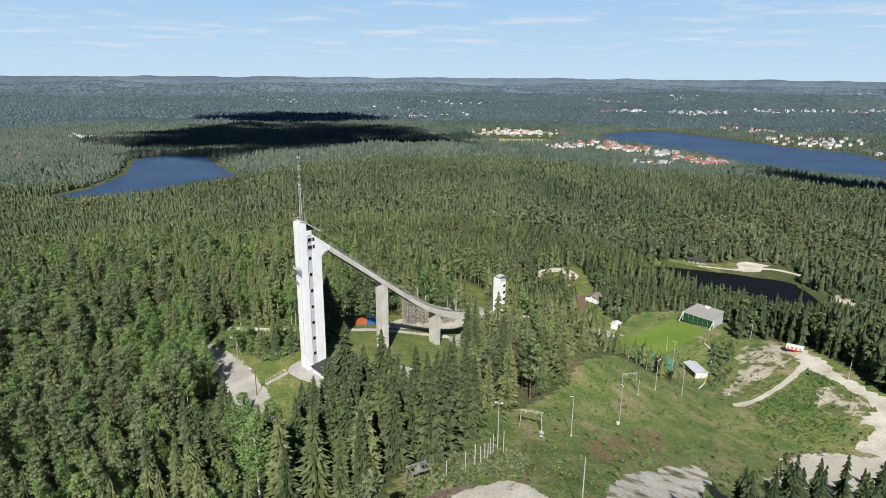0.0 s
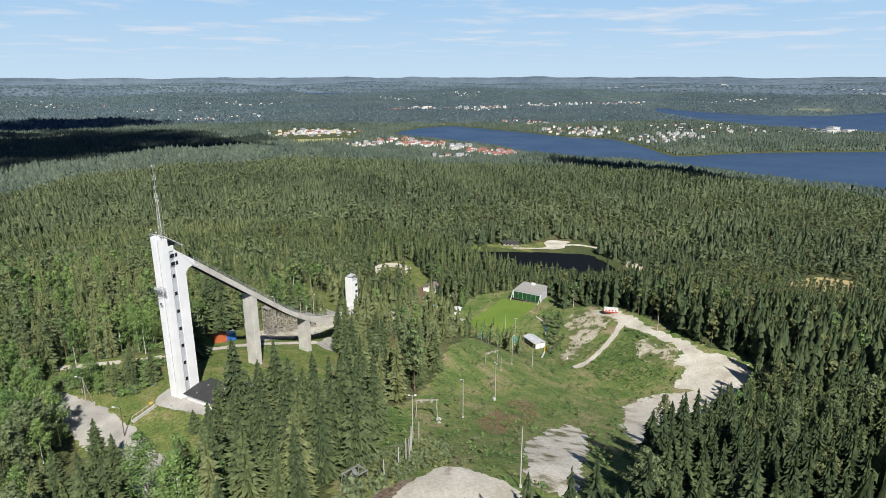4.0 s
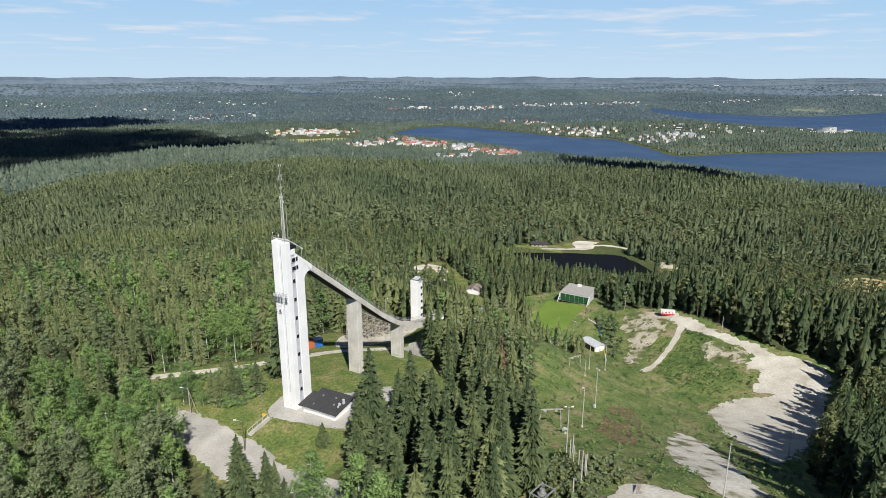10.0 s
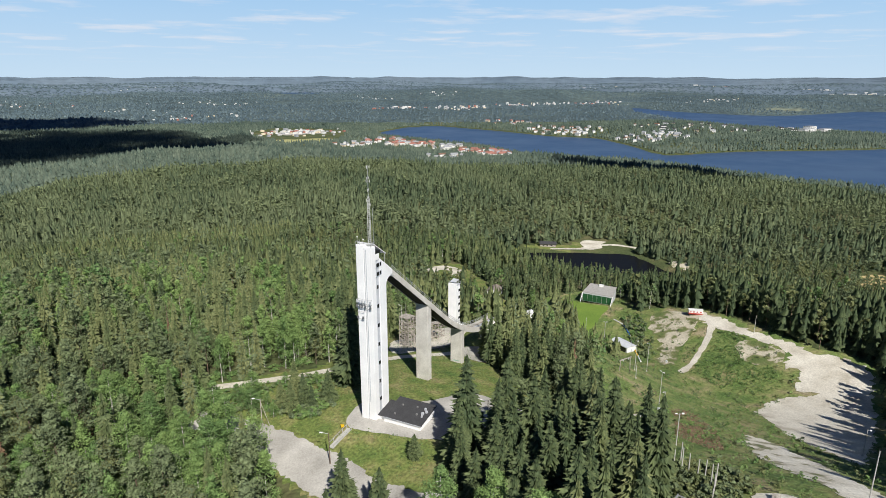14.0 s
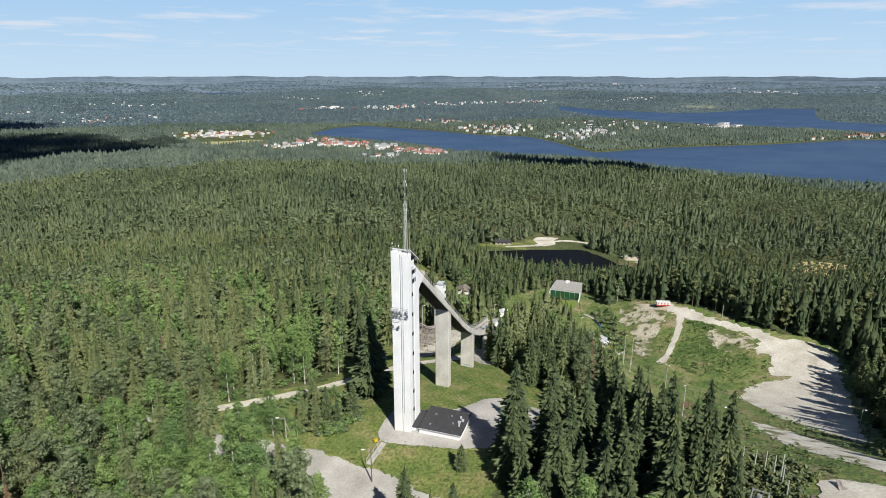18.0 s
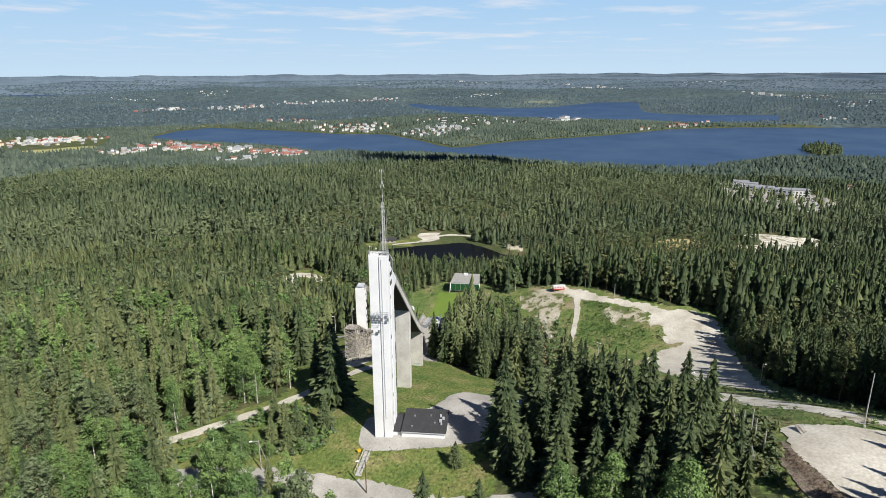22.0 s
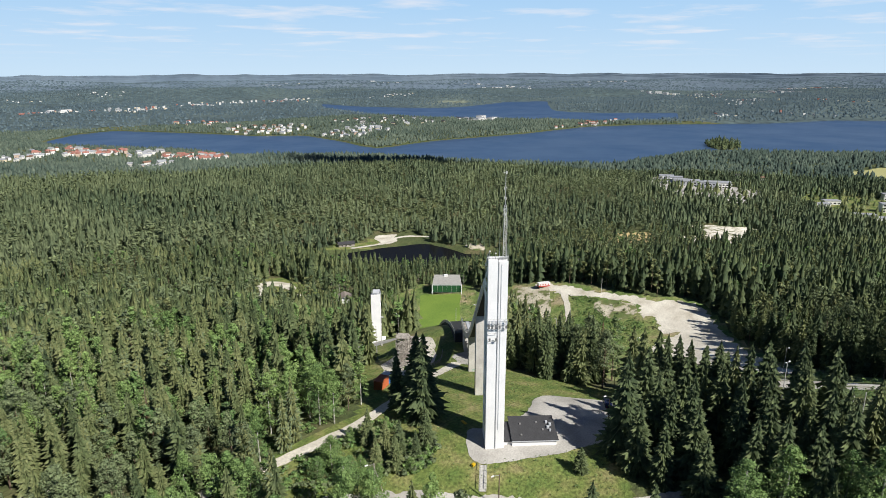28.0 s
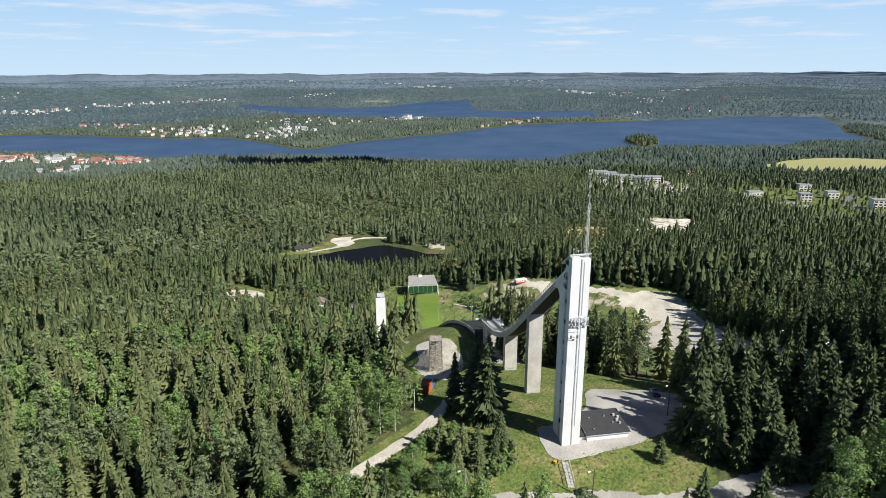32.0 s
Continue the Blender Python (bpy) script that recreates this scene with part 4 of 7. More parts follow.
for i, (bx, tp) in enumerate(zip(bays, tops)):
    gz0 = min(0.0, -0.28 * bx)
    for y in (-2.9, -1.0, 1.0, 2.9):
        bm = bmesh.new()
        rod(bm, (bx, y * 1.12, gz0 - 3.5), (bx, y, tp), 0.15, sides=5)
        part("post", bm, M_WOOD, trestle)
    for z in np.arange(gz0 + 0.6, tp, 2.7):
        part("cross_beam", made((bx - 0.1, bx + 0.1, -3.2, 3.2, z, z + 0.22)), M_WOOD, trestle)
        bm = bmesh.new()
        rod(bm, (bx, -2.9, z), (bx, 2.9, min(z + 2.7, tp)), 0.11, sides=4)
        rod(bm, (bx, 2.9, z), (bx, -2.9, min(z + 2.7, tp)), 0.11, sides=4)
        part("brace", bm, M_WOOD, trestle)
for i in range(5):
    for y in (-2.9, 0, 2.9):
        for q in (0.25, 0.6, 0.95):
            bm = bmesh.new()
            z0, z1 = -0.28 * bays[i] + q * (tops[i] + 0.28 * bays[i]), -0.28 * bays[i + 1] + q * (tops[i + 1] + 0.28 * bays[i + 1])
            rod(bm, (bays[i], y, z0), (bays[i + 1], y, z1), 0.11, sides=4)
            rod(bm, (bays[i], y, z0 * 0.4 - 0.5), (bays[i + 1], y, z1), 0.08, sides=4)
            part("stringer", bm, M_WOOD, trestle)
    for k in range(6):
        t = k / 6
        x0 = bays[i] + 3.6 * t
        z0 = tops[i] + (tops[i + 1] - tops[i]) * t
        part("deck_board", made((x0, x0 + 0.5, -2.6, 2.6, z0 + 0.05, z0 + 0.17)), M_WOOD, trestle)
part("start_deck", made((-3.2, 0, -3.0, 3.0, 9.7, 9.95)), M_WOOD, trestle)
for z in np.arange(0.4, 9.4, 1.5):
    for x in (-3.0, -1.5):
        part("cross_beam", made((x - 0.09, x + 0.09, -3.1, 3.1, z, z + 0.2)), M_WOOD, trestle)
        bm = bmesh.new()
        rod(bm, (x, -2.9, z), (x, 2.9, z + 1.5), 0.08, sides=4)
        rod(bm, (x, 2.9, z), (x, -2.9, z + 1.5), 0.08, sides=4)
        part("brace", bm, M_WOOD, trestle)
    for y in (-2.9, 0, 2.9):
        bm = bmesh.new()
        rod(bm, (-3.0, y, z), (0, y, z + 1.5), 0.08, sides=4)
        rod(bm, (-3.0, y, z), (0, y, z), 0.09, sides=4)
        part("brace", bm, M_WOOD, trestle)
for x in (-3.0, -1.5):
    for y in (-2.8, 2.8):
        bm = bmesh.new()
        rod(bm, (x, y * 1.12, -3), (x, y, 9.7), 0.14, sides=5)
        part("post", bm, M_WOOD, trestle)
        bm = bmesh.new()
        rod(bm, (x, y, 9.7), (x, y, 11.0), 0.06, sides=4)
        part("rail_post", bm, M_WOOD, trestle)

# landing slope of the big hill, dark matting between low boards
landing = thing("landing_slope", HILL, "dark matted landing slope with low side boards", "landing slope")
rows, pts = [], []
for k in range(25):
    s = 79.5 + k * 3.4
    wide = 4.2 + 5.6 * k / 24
    z = -6.8 - 0.14 * (s - 79.5) - 0.0045 * (s - 79.5) ** 2
    pts.append((s, wide, z))
bm = bmesh.new()
for s, wide, z in pts:
    rows.append([bm.verts.new((s, y * wide, z - 0.35 * abs(y) ** 3)) for y in (-1, -0.6, 0, 0.6, 1)])
for a, b in zip(rows, rows[1:]):
    for k in range(4):
        bm.faces.new((a[k], b[k], b[k + 1], a[k + 1]))
ex = bmesh.ops.extrude_face_region(bm, geom=bm.faces[:])
bmesh.ops.translate(bm, vec=(0, 0, -6), verts=[v for v in ex["geom"] if isinstance(v, bmesh.types.BMVert)])
bmesh.ops.recalc_face_normals(bm, faces=bm.faces)
part("slope_bed", bm, M_MAT, landing)
for side in (-1, 1):
    bm = bmesh.new()
    runs = [[bm.verts.new((s, side * (w + q), z + h)) for q, h in ((0, -0.4), (0, 0.75), (0.12, 0.75), (0.12, -0.4))] for s, w, z in pts]
    for p, q in zip(runs, runs[1:]):
        for k in range(4):
            bm.faces.new((p[k], q[k], q[(k + 1) % 4], p[(k + 1) % 4]))
    bm.faces.new(runs[0]); bm.faces.new(runs[-1][::-1])
    bmesh.ops.recalc_face_normals(bm, faces=bm.faces)
    part("side_board", bm, M_CONC, landing, "pale side boards")

# two steel containers by the path
for x, y, mat, turn, lab in ((-29.8, 210.0, M_ORANGE, 18, "orange-red steel container beside the path"), (-26.9, 211.2, M_BLUE, 18, "blue steel container with a pale roof")):
    box_thing = thing("container", at_ground(x, y, turn) @ Matrix.Diagonal((0.72, 1.05, 1.05, 1)), lab, "container", "containers by the path")
    edge = [(-3.0 + k * 0.1364, 1.2 + 0.05 * (k // 2 % 2)) for k in range(45)]
    bm = bmesh.new()
    prism(bm, [(px, -py) for px, py in edge] + edge[::-1], 0.1, 2.6)
    for vv in bm.verts:
        vv.co = Vector((vv.co.x, vv.co.z, vv.co.y))
    bmesh.ops.recalc_face_normals(bm, faces=bm.faces)
    part("body", bm, mat, box_thing)
    part("roof", made((-3.02, 3.02, -1.28, 1.28, 2.605, 2.7)), M_CLEANWHITE if mat is M_BLUE else M_ORANGE, box_thing)
    for y0 in (-1.15, 0.02):
        part("door", made((2.99, 3.06, y0, y0 + 1.12, 0.2, 2.5)), mat, box_thing)
    for y0 in (-0.5, 0.5):
        bm = bmesh.new()
        rod(bm, (3.1, y0, 0.3), (3.1, y0, 2.4), 0.03, sides=5)
        part("lock_rod", bm, M_STEEL, box_thing)

# roofed end building of the pitch, green net over its open front
end_b = thing("pitch_end_building", pose(145.5, 329, -53.5, 0, 0, math.degrees(math.atan2(-15, 12)) - 0) @ Matrix.Diagonal((0.93, 0.9, 0.95, 1)), "grey-roofed hall with a green net across its front", "building")
part("front_net", made((-9.5, 9.5, -0.15, 0.0, 0.3, 5.0)), M_GREENNET, end_b, "dark green net front")
part("net_top_band", made((-9.6, 9.6, -0.25, 0.05, 5.0, 5.7)), M_GREY, end_b)
bm = bmesh.new()
a = [bm.verts.new((x, 0.05, 5.7)) for x in (-9.6, 9.6)]
b = [bm.verts.new((x, 14.0, 7.6)) for x in (-8.6, 8.6)]
c = [bm.verts.new((x, 14.0, 0)) for x in (-8.6, 8.6)]
d = [bm.verts.new((x, 0.05, 0)) for x in (-9.6, 9.6)]
bm.faces.new((a[0], a[1], b[1], b[0]))
bm.faces.new((b[0], b[1], c[1], c[0]))
bm.faces.new((a[0], b[0], c[0], d[0])); bm.faces.new((a[1], d[1], c[1], b[1]))
bm.faces.new((d[0], c[0], c[1], d[1])); bm.faces.new((a[0], d[0], d[1], a[1]))
bmesh.ops.recalc_face_normals(bm, faces=bm.faces)
part("hall", bm, M_GREY, end_b)
bm = bmesh.new()
v = [bm.verts.new(p) for p in ((-9.9, -0.3, 5.76), (9.9, -0.3, 5.76), (8.9, 14.3, 7.7), (-8.9, 14.3, 7.7))]
bm.faces.new(v)
ex = bmesh.ops.extrude_face_region(bm, geom=bm.faces[:])
bmesh.ops.translate(bm, vec=(0, 0, 0.25), verts=[q for q in ex["geom"] if isinstance(q, bmesh.types.BMVert)])
bmesh.ops.recalc_face_normals(bm, faces=bm.faces)
part("roof", bm, plain("stained_grey_roof", (0.36, 0.35, 0.33), 0.85, speck=0.2), end_b)
part("roof_box", made((-2.2, 0.4, 11.2, 13.0, 7.4, 8.8), bevel=0.05), M_CLEANWHITE, end_b)
for x in (-9.9, 9.9):
    bm = bmesh.new()
    rod(bm, (x, -0.2, 5.7), (x, -4.5, 0.2), 0.2, sides=6)
    rod(bm, (x, -0.2, 5.7), (x, -0.2, 0), 0.18, sides=6)
    rod(bm, (x, -2.4, 2.9), (x, -0.2, 2.9), 0.12, sides=6)
    part("buttress", bm, M_CLEANWHITE, end_b, "white slanting buttress")
for x in (-6.3, -3.1, 0, 3.1, 6.3):
    bm = bmesh.new()
    rod(bm, (x, -0.2, 0.2), (x, -0.2, 5.6), 0.07, sides=5)
    part("net_post", bm, M_STEEL, end_b)

# white-roofed service shed at the pitch
shed = thing("service_shed", pose(122.5, 273, -55.3, 0, 0, 97) @ Matrix.Diagonal((0.85, 0.85, 0.9, 1)), "white service shed with a shallow pale grey roof", "shed")
part("wall", made((-6.8, 6.8, -3.5, 3.5, -0.8, 3.0)), M_CLEANWHITE, shed)
bm = bmesh.new()
prism(bm, [(-7.1, 3.0), (7.1, 3.0), (7.1, 3.2), (-7.1, 3.2)], -3.9, 3.9)
bmesh.ops.subdivide_edges(bm, edges=[e for e in bm.edges if abs(e.verts[0].co.y - e.verts[1].co.y) > 1], cuts=1)
for vv in bm.verts:
    if abs(vv.co.y) < 0.1:
        vv.co.z += 0.9
part("roof", bm, plain("pale_grey_sheet_roof", (0.58, 0.60, 0.63), 0.6), shed)
# the wall is closed here; this dark sheet paints an open side's shade
part("front_shade", made((-5.8, 5.8, 3.5, 3.56, -0.4, 2.6)), M_DARKGLASS, shed, "dark sheet for the shade inside the open front")
part("door", made((-6.86, -6.8, -0.6, 0.6, -0.8, 1.6)), M_GREY, shed)

# small cabins by the upper yard
for x, y, w, d, h, turn, roof, lab in ((83.5, 329, 6.5, 3.6, 2.5, 40, M_PALEBLUE, "white cabin with a pale blue roof"), (98, 326, 5, 4, 2.8, 55, M_CLEANWHITE, "small white cabin by the gravel yard"),
                                       (96, 369, 9, 8, 3.0, 50, plain("brown_grey_roof_felt", (0.26, 0.22, 0.19), 0.9), "long low building with a wide brown-grey roof"), (104, 350, 6, 4, 2.6, 40, M_CLEANWHITE, "small white hut among the trees")):
    cab = thing("cabin", at_ground(x, y, turn), lab, "cabin", "cabins by the pitch")
    part("wall", made((-w / 2, w / 2, -d / 2, d / 2, -1, h)), M_CLEANWHITE, cab)
    bm = bmesh.new()
    prism(bm, [(-w / 2 - 0.4, h), (w / 2 + 0.4, h), (w / 2 + 0.4, h + 0.15), (-w / 2 - 0.4, h + 0.15)], -d / 2 - 0.5, 0)
    for vv in bm.verts:
        vv.co.z += 0.0 if vv.co.y < -0.1 else d * 0.22
    prism(bm, [(-w / 2 - 0.4, h), (w / 2 + 0.4, h), (w / 2 + 0.4, h + 0.15), (-w / 2 - 0.4, h + 0.15)], 0.001, d / 2 + 0.5)
    for vv in bm.verts:
        if 0 < vv.co.y < 0.1:
            vv.co.z += d * 0.22
    part("roof", bm, roof, cab)
    part("gable", made((-w / 2, w / 2, -0.6, 0.6, h - 0.1, h + d * 0.15)), M_CLEANWHITE, cab)
    part("door", made((w / 2, w / 2 + 0.04, -0.45, 0.45, -0.9, 1.9)), M_GREY, cab)
    part("window", made((-1, 1, -d / 2 - 0.04, -d / 2, 0.9, 1.9)), M_DARKGLASS, cab)

# red and white kiosk at the top of the track
kiosk = thing("kiosk", at_ground(169, 273.5, -34, 0.25), "red and white kiosk wagon with serving hatches", "kiosk")
part("lower_wall", made((-3.6, 3.6, -1.3, 1.3, 0.35, 1.15), bevel=0.05), M_RED, kiosk, "red lower side")
part("upper_wall", made((-3.6, 3.6, -1.3, 1.3, 1.15, 2.6)), M_CLEANWHITE, kiosk)
part("roof", made((-3.75, 3.75, -1.45, 1.45, 2.6, 2.78), bevel=0.05), M_CLEANWHITE, kiosk)
for x in (-3.1, -1.4, 0.3, 2.0):
    part("hatch", made((x, x + 0.8, -1.35, -1.30, 1.4, 2.1)), M_RED, kiosk, "red serving hatch")
for x in (-2.6, 2.6):
    bm = bmesh.new()
    rod(bm, (x, -1.5, 0.3), (x, 1.5, 0.3), 0.36, sides=12)
    part("wheel", bm, M_ROOF, kiosk)
part("tow_bar", made((3.6, 4.9, -0.1, 0.1, 0.4, 0.5)), M_STEEL, kiosk)

# log hut by the pond
hut = thing("pond_hut", at_ground(214, 500, -30), "dark log hut with a black roof by the pond", "hut")
part("wall", made((-7, 7, -3, 3, -1, 2.6)), M_WOOD, hut)
bm = bmesh.new()
prism(bm, [(-7.6, 2.5), (7.6, 2.5), (7.6, 2.7), (-7.6, 2.7)], -3.8, -0.02)
prism(bm, [(-7.6, 2.5), (7.6, 2.5), (7.6, 2.7), (-7.6, 2.7)], 0.02, 3.8)
for vv in bm.verts:
    if abs(vv.co.y) < 0.1:
        vv.co.z += 1.7
part("roof", bm, M_ROOF, hut)
for x in (-4.5, -1.2, 2.4):
    part("window", made((x, x + 1.2, -3.05, -3.0, 0.8, 1.8)), M_DARKGLASS, hut)

# inflated blue and white tubes on the tubing run
for (x0, y0), (x1, y1), mat, lab in (((139, 303), (139, 294), M_CLEANWHITE, "white padded tube on the grass"), ((138.6, 293), (134.6, 283.5), M_BLUE, "blue padded tube on the grass"),
                                     ((134.2, 282.6), (129, 273.5), M_CLEANWHITE, "white padded tube on the grass"), ((128.4, 272.4), (122.4, 261.4), M_YELLOW, "yellowish padded tube on the grass"),
                                     ((121.8, 260.2), (115, 250), M_CLEANWHITE, "white padded tube on the grass")):
    tube = thing("padded_tube", pose(x0, y0, 0), lab, "tube", "tubes along the run")
    bm = bmesh.new()
    n = 6
    for k in range(n):
        pa = Vector(((x1 - x0) * k / n, (y1 - y0) * k / n, 0))
        pb = Vector(((x1 - x0) * (k + 1) / n, (y1 - y0) * (k + 1) / n, 0))
        pa.z = ground_z(x0 + pa.x, y0 + pa.y) + 0.3
        pb.z = ground_z(x0 + pb.x, y0 + pb.y) + 0.3
        rod(bm, pa, pb, 0.36, 0.35, sides=8)
    part("cover", bm, mat, tube)


# ---------------------------------------------------------------- poles, lift, posts
def lamp_pole(x, y, h, heads, lab, mat=None):
    p = thing("floodlight_pole", at_ground(x, y), lab, "lamp pole", "floodlight poles on the slope")
    bm = bmesh.new()
    rod(bm, (0, 0, -0.5), (0, 0, h), 0.13, 0.08, 8)
    part("pole", bm, mat or M_POLE, p)
    for k in range(heads):
        a = k * 6.283 / max(heads, 1) + x
        c, s = math.cos(a), math.sin(a)
        bm = bmesh.new()
        rod(bm, (0, 0, h - 0.2), (0.55 * c, 0.55 * s, h), 0.05, sides=5)
        part("arm", bm, M_STEEL, p)
        bm = made((-0.24, 0.24, -0.16, 0.16, -0.1, 0.1), bevel=0.04)
        bmesh.ops.transform(bm, matrix=pose(0.7 * c, 0.7 * s, h, 25, 0, math.degrees(a)), verts=bm.verts)
        part("lamp_head", bm, M_CLEANWHITE, p, "white floodlight head")
    bm = bmesh.new()
    rod(bm, (0, 0, -0.4), (0, 0, 0.5), 0.32, 0.28, 8)
    part("footing", bm, M_CONC, p)
    return p


for x, y, h, heads in ((12.2, 118.5, 13.0, 2), (34.8, 147, 12.0, 1), (55, 170.5, 13.2, 2), (82, 215, 12.5, 1), (96.5, 224.5, 13, 1), (70.5, 200.5, 6.0, 0), (112.4, 275.7, 15.0, 2), (23.3, 87.4, 12.0, 0),
                       (93, 131, 8.5, 1), (172, 238, 9, 0), (118, 300, 8, 0), (-10, 232, 12, 1), (6, 246, 11, 1), (137.6, 137.2, 8, 1), (103, 99.2, 10, 1), (68, 290, 14, 1)):
    lamp_pole(x, y, h, heads, "grey floodlight pole with white lamp heads" if heads else "plain grey steel pole")
for x, y, h, lab in ((-64.1, 177.6, 7.5, "wooden street lamp pole with a stay"), (-51.6, 155.2, 8.0, "dark wooden street lamp pole beside the road"), (-15.5, 149, 8.5, "dark wooden pole at the edge of the yard")):
    p = thing("street_lamp", at_ground(x, y), lab, "street lamp", "street lamps by the road")
    bm = bmesh.new()
    rod(bm, (0, 0, -0.5), (0, 0, h), 0.14, 0.10, 7)
    part("pole", bm, M_BARK if "dark" in lab else M_WOOD, p)
    bm = bmesh.new()
    rod(bm, (0, 0, h - 0.3), (-1.4, 0.5, h + 0.1), 0.045, sides=5)
    part("arm", bm, M_STEEL, p)
    bm = made((-0.35, 0.35, -0.14, 0.14, -0.08, 0.1), bevel=0.04)
    bmesh.ops.transform(bm, matrix=pose(-1.6, 0.55, h + 0.1, 0, 0, -20), verts=bm.verts)
    part("lamp_head", bm, M_CLEANWHITE, p)
    if "stay" in lab:
        bm = bmesh.new()
        rod(bm, (1.8, -0.6, -0.3), (0, 0, h - 0.8), 0.07, sides=6)
        part("stay", bm, M_WOOD, p)

for i, (x, y, h) in enumerate([(4.5, 101, 5.2), (6.3, 102.5, 6.4), (7.6, 104.6, 5.5), (8.5, 107, 5.6), (9.3, 109.5, 5.0), (10.2, 112.5, 5.4), (10.9, 115, 6.0), (13.4, 118, 6.4), (1.0, 98.0, 4.6)]):
    p = thing("wooden_post", at_ground(x, y), "tall pale wooden post in the grass", "post", "row of wooden posts")
    bm = bmesh.new()
    rod(bm, (0, 0, -0.5), (0.1 * math.sin(i * 2.1), 0.1 * math.cos(i), h), 0.13, 0.10, 7)
    part("shaft", bm, M_POLE, p)

for x, y, turn, w in ((23.4, 144.6, -15, 5.2), (68, 204, 10, 5.0)):
    p = thing("lift_portal", at_ground(x, y, turn), "wooden ski lift portal with pulleys", "lift portal", "lift portals")
    for sx_ in (-1, 1):
        bm = bmesh.new()
        rod(bm, (sx_ * (w / 2 + 0.4), 0, -0.6), (sx_ * w / 2, 0, 5.6), 0.17, 0.14, 7)
        part("leg", bm, M_WOOD, p)
    part("cross_beam", made((-w / 2 - 0.6, w / 2 + 0.6, -0.13, 0.13, 5.3, 5.65)), M_WOOD, p)
    for k in (-1.4, 1.4):
        bm = bmesh.new()
        bmesh.ops.create_cone(bm, cap_ends=True, segments=14, radius1=0.34, radius2=0.34, depth=0.12, matrix=pose(k, -0.25, 5.2, 90, 0, 0))
        part("pulley", bm, M_STEEL, p)

head = thing("ski_lift", at_ground(-4.2, 99.5, 28) @ Matrix.Diagonal((0.62, 0.62, 0.7, 1)), "grey steel lift end frame with a round drive drum", "lift")
for x, y in ((-3.4, -2.6), (3.4, -2.6), (3.4, 2.4), (-3.4, 2.4)):
    bm = bmesh.new()
    rod(bm, (x * 1.05, y * 1.05, -1.0), (x * 0.85, y * 0.8, 4.4), 0.16, 0.14, 6)
    part("leg", bm, M_STEEL, head)
for y in (-2.1, 1.9):
    part("top_beam", made((-3.3, 3.3, y - 0.15, y + 0.15, 4.2, 4.55)), M_STEEL, head)
for x in (-2.9, 2.9):
    part("end_beam", made((x - 0.14, x + 0.14, -2.1, 1.9, 4.25, 4.5)), M_STEEL, head)
bm = bmesh.new()
bmesh.ops.create_cone(bm, cap_ends=True, segments=24, radius1=1.25, radius2=1.25, depth=0.35, matrix=pose(0, 0, 3.6))
part("bull_wheel", bm, M_STEEL, head)
bm = bmesh.new()
bmesh.ops.create_cone(bm, cap_ends=True, segments=16, radius1=0.8, radius2=0.65, depth=1.0, matrix=pose(0, 0, 4.5))
part("drive_drum", bm, M_STEEL, head)
bm = bmesh.new()
rod(bm, (0, 0, -1), (0, 0, 3.6), 0.3, 0.22, 8)
part("column", bm, M_STEEL, head)

for (x, y, col, s, lab) in ((25.6, 140.8, M_CLEANWHITE, 0.9, "white snow gun hydrant box"), (126, 245, M_CLEANWHITE, 0.7, "small white box in the grass"), (54.2, 169.6, M_CLEANWHITE, 0.6, "white hydrant at the pole's foot")):
    b = thing("hydrant_box", at_ground(x, y, 20), lab, "hydrant")
    part("body", made((-s / 2, s / 2, -s / 2, s / 2, -0.3, s * 1.5), bevel=0.06), col, b)
    part("lid", made((-s / 2 - 0.05, s / 2 + 0.05, -s / 2 - 0.05, s / 2 + 0.05, s * 1.5, s * 1.5 + 0.1)), M_GREY, b)

for x, y, turn in ((-36, 176, 75),):
    b = thing("yellow_mat", at_ground(x, y, turn, 0.05), "yellow plastic mat lying in the grass", "mat", "yellow mats")
    bm = made((-0.9, 0.9, -0.35, 0.35, 0, 0.12), bevel=0.04)
    part("pad", bm, M_YELLOW, b)
sign = thing("yellow_bin", at_ground(-46.4, 165.4), "yellow grit bin at the head of the stair", "grit bin")
part("body", made((-0.4, 0.4, -0.28, 0.28, 0, 0.5), bevel=0.06), M_YELLOW, sign)
part("lid", made((-0.43, 0.43, -0.3, 0.3, 0.5, 0.6), bevel=0.04), M_YELLOW, sign)

# the old curved guard rail on the sandy ground below the ramp
rail = thing("guard_rail", pose(0, 0, 0), "low dark timber guard rail in a curve", "rail")
prev = None
for k in range(14):
    t = k / 13
    x, y = -16 + 24 * t, 213 - 7 * math.sin(3.14 * t) * 0.6 + 6 * t
    q = Vector((x, y, ground_z(x, y)))
    bm = bmesh.new()
    rod(bm, q - Vector((0, 0, 0.3)), q + Vector((0, 0, 1.1)), 0.07, sides=5)
    part("rail_post", bm, M_WOOD, rail)
    if prev is not None:
        for h in (0.55, 1.0):
            bm = bmesh.new()
            rod(bm, prev + Vector((0, 0, h)), q + Vector((0, 0, h)), 0.06, sides=5)
            part("rail_board", bm, M_WOOD, rail)
    prev = q

# ---------------------------------------------------------------- houses and town
def block_mesh(w, d, h):
    bm = made((-w / 2, w / 2, -d / 2, d / 2, -2, h))
    me = bpy.data.meshes.new("wall")
    bm.to_mesh(me); bm.free()
    return me


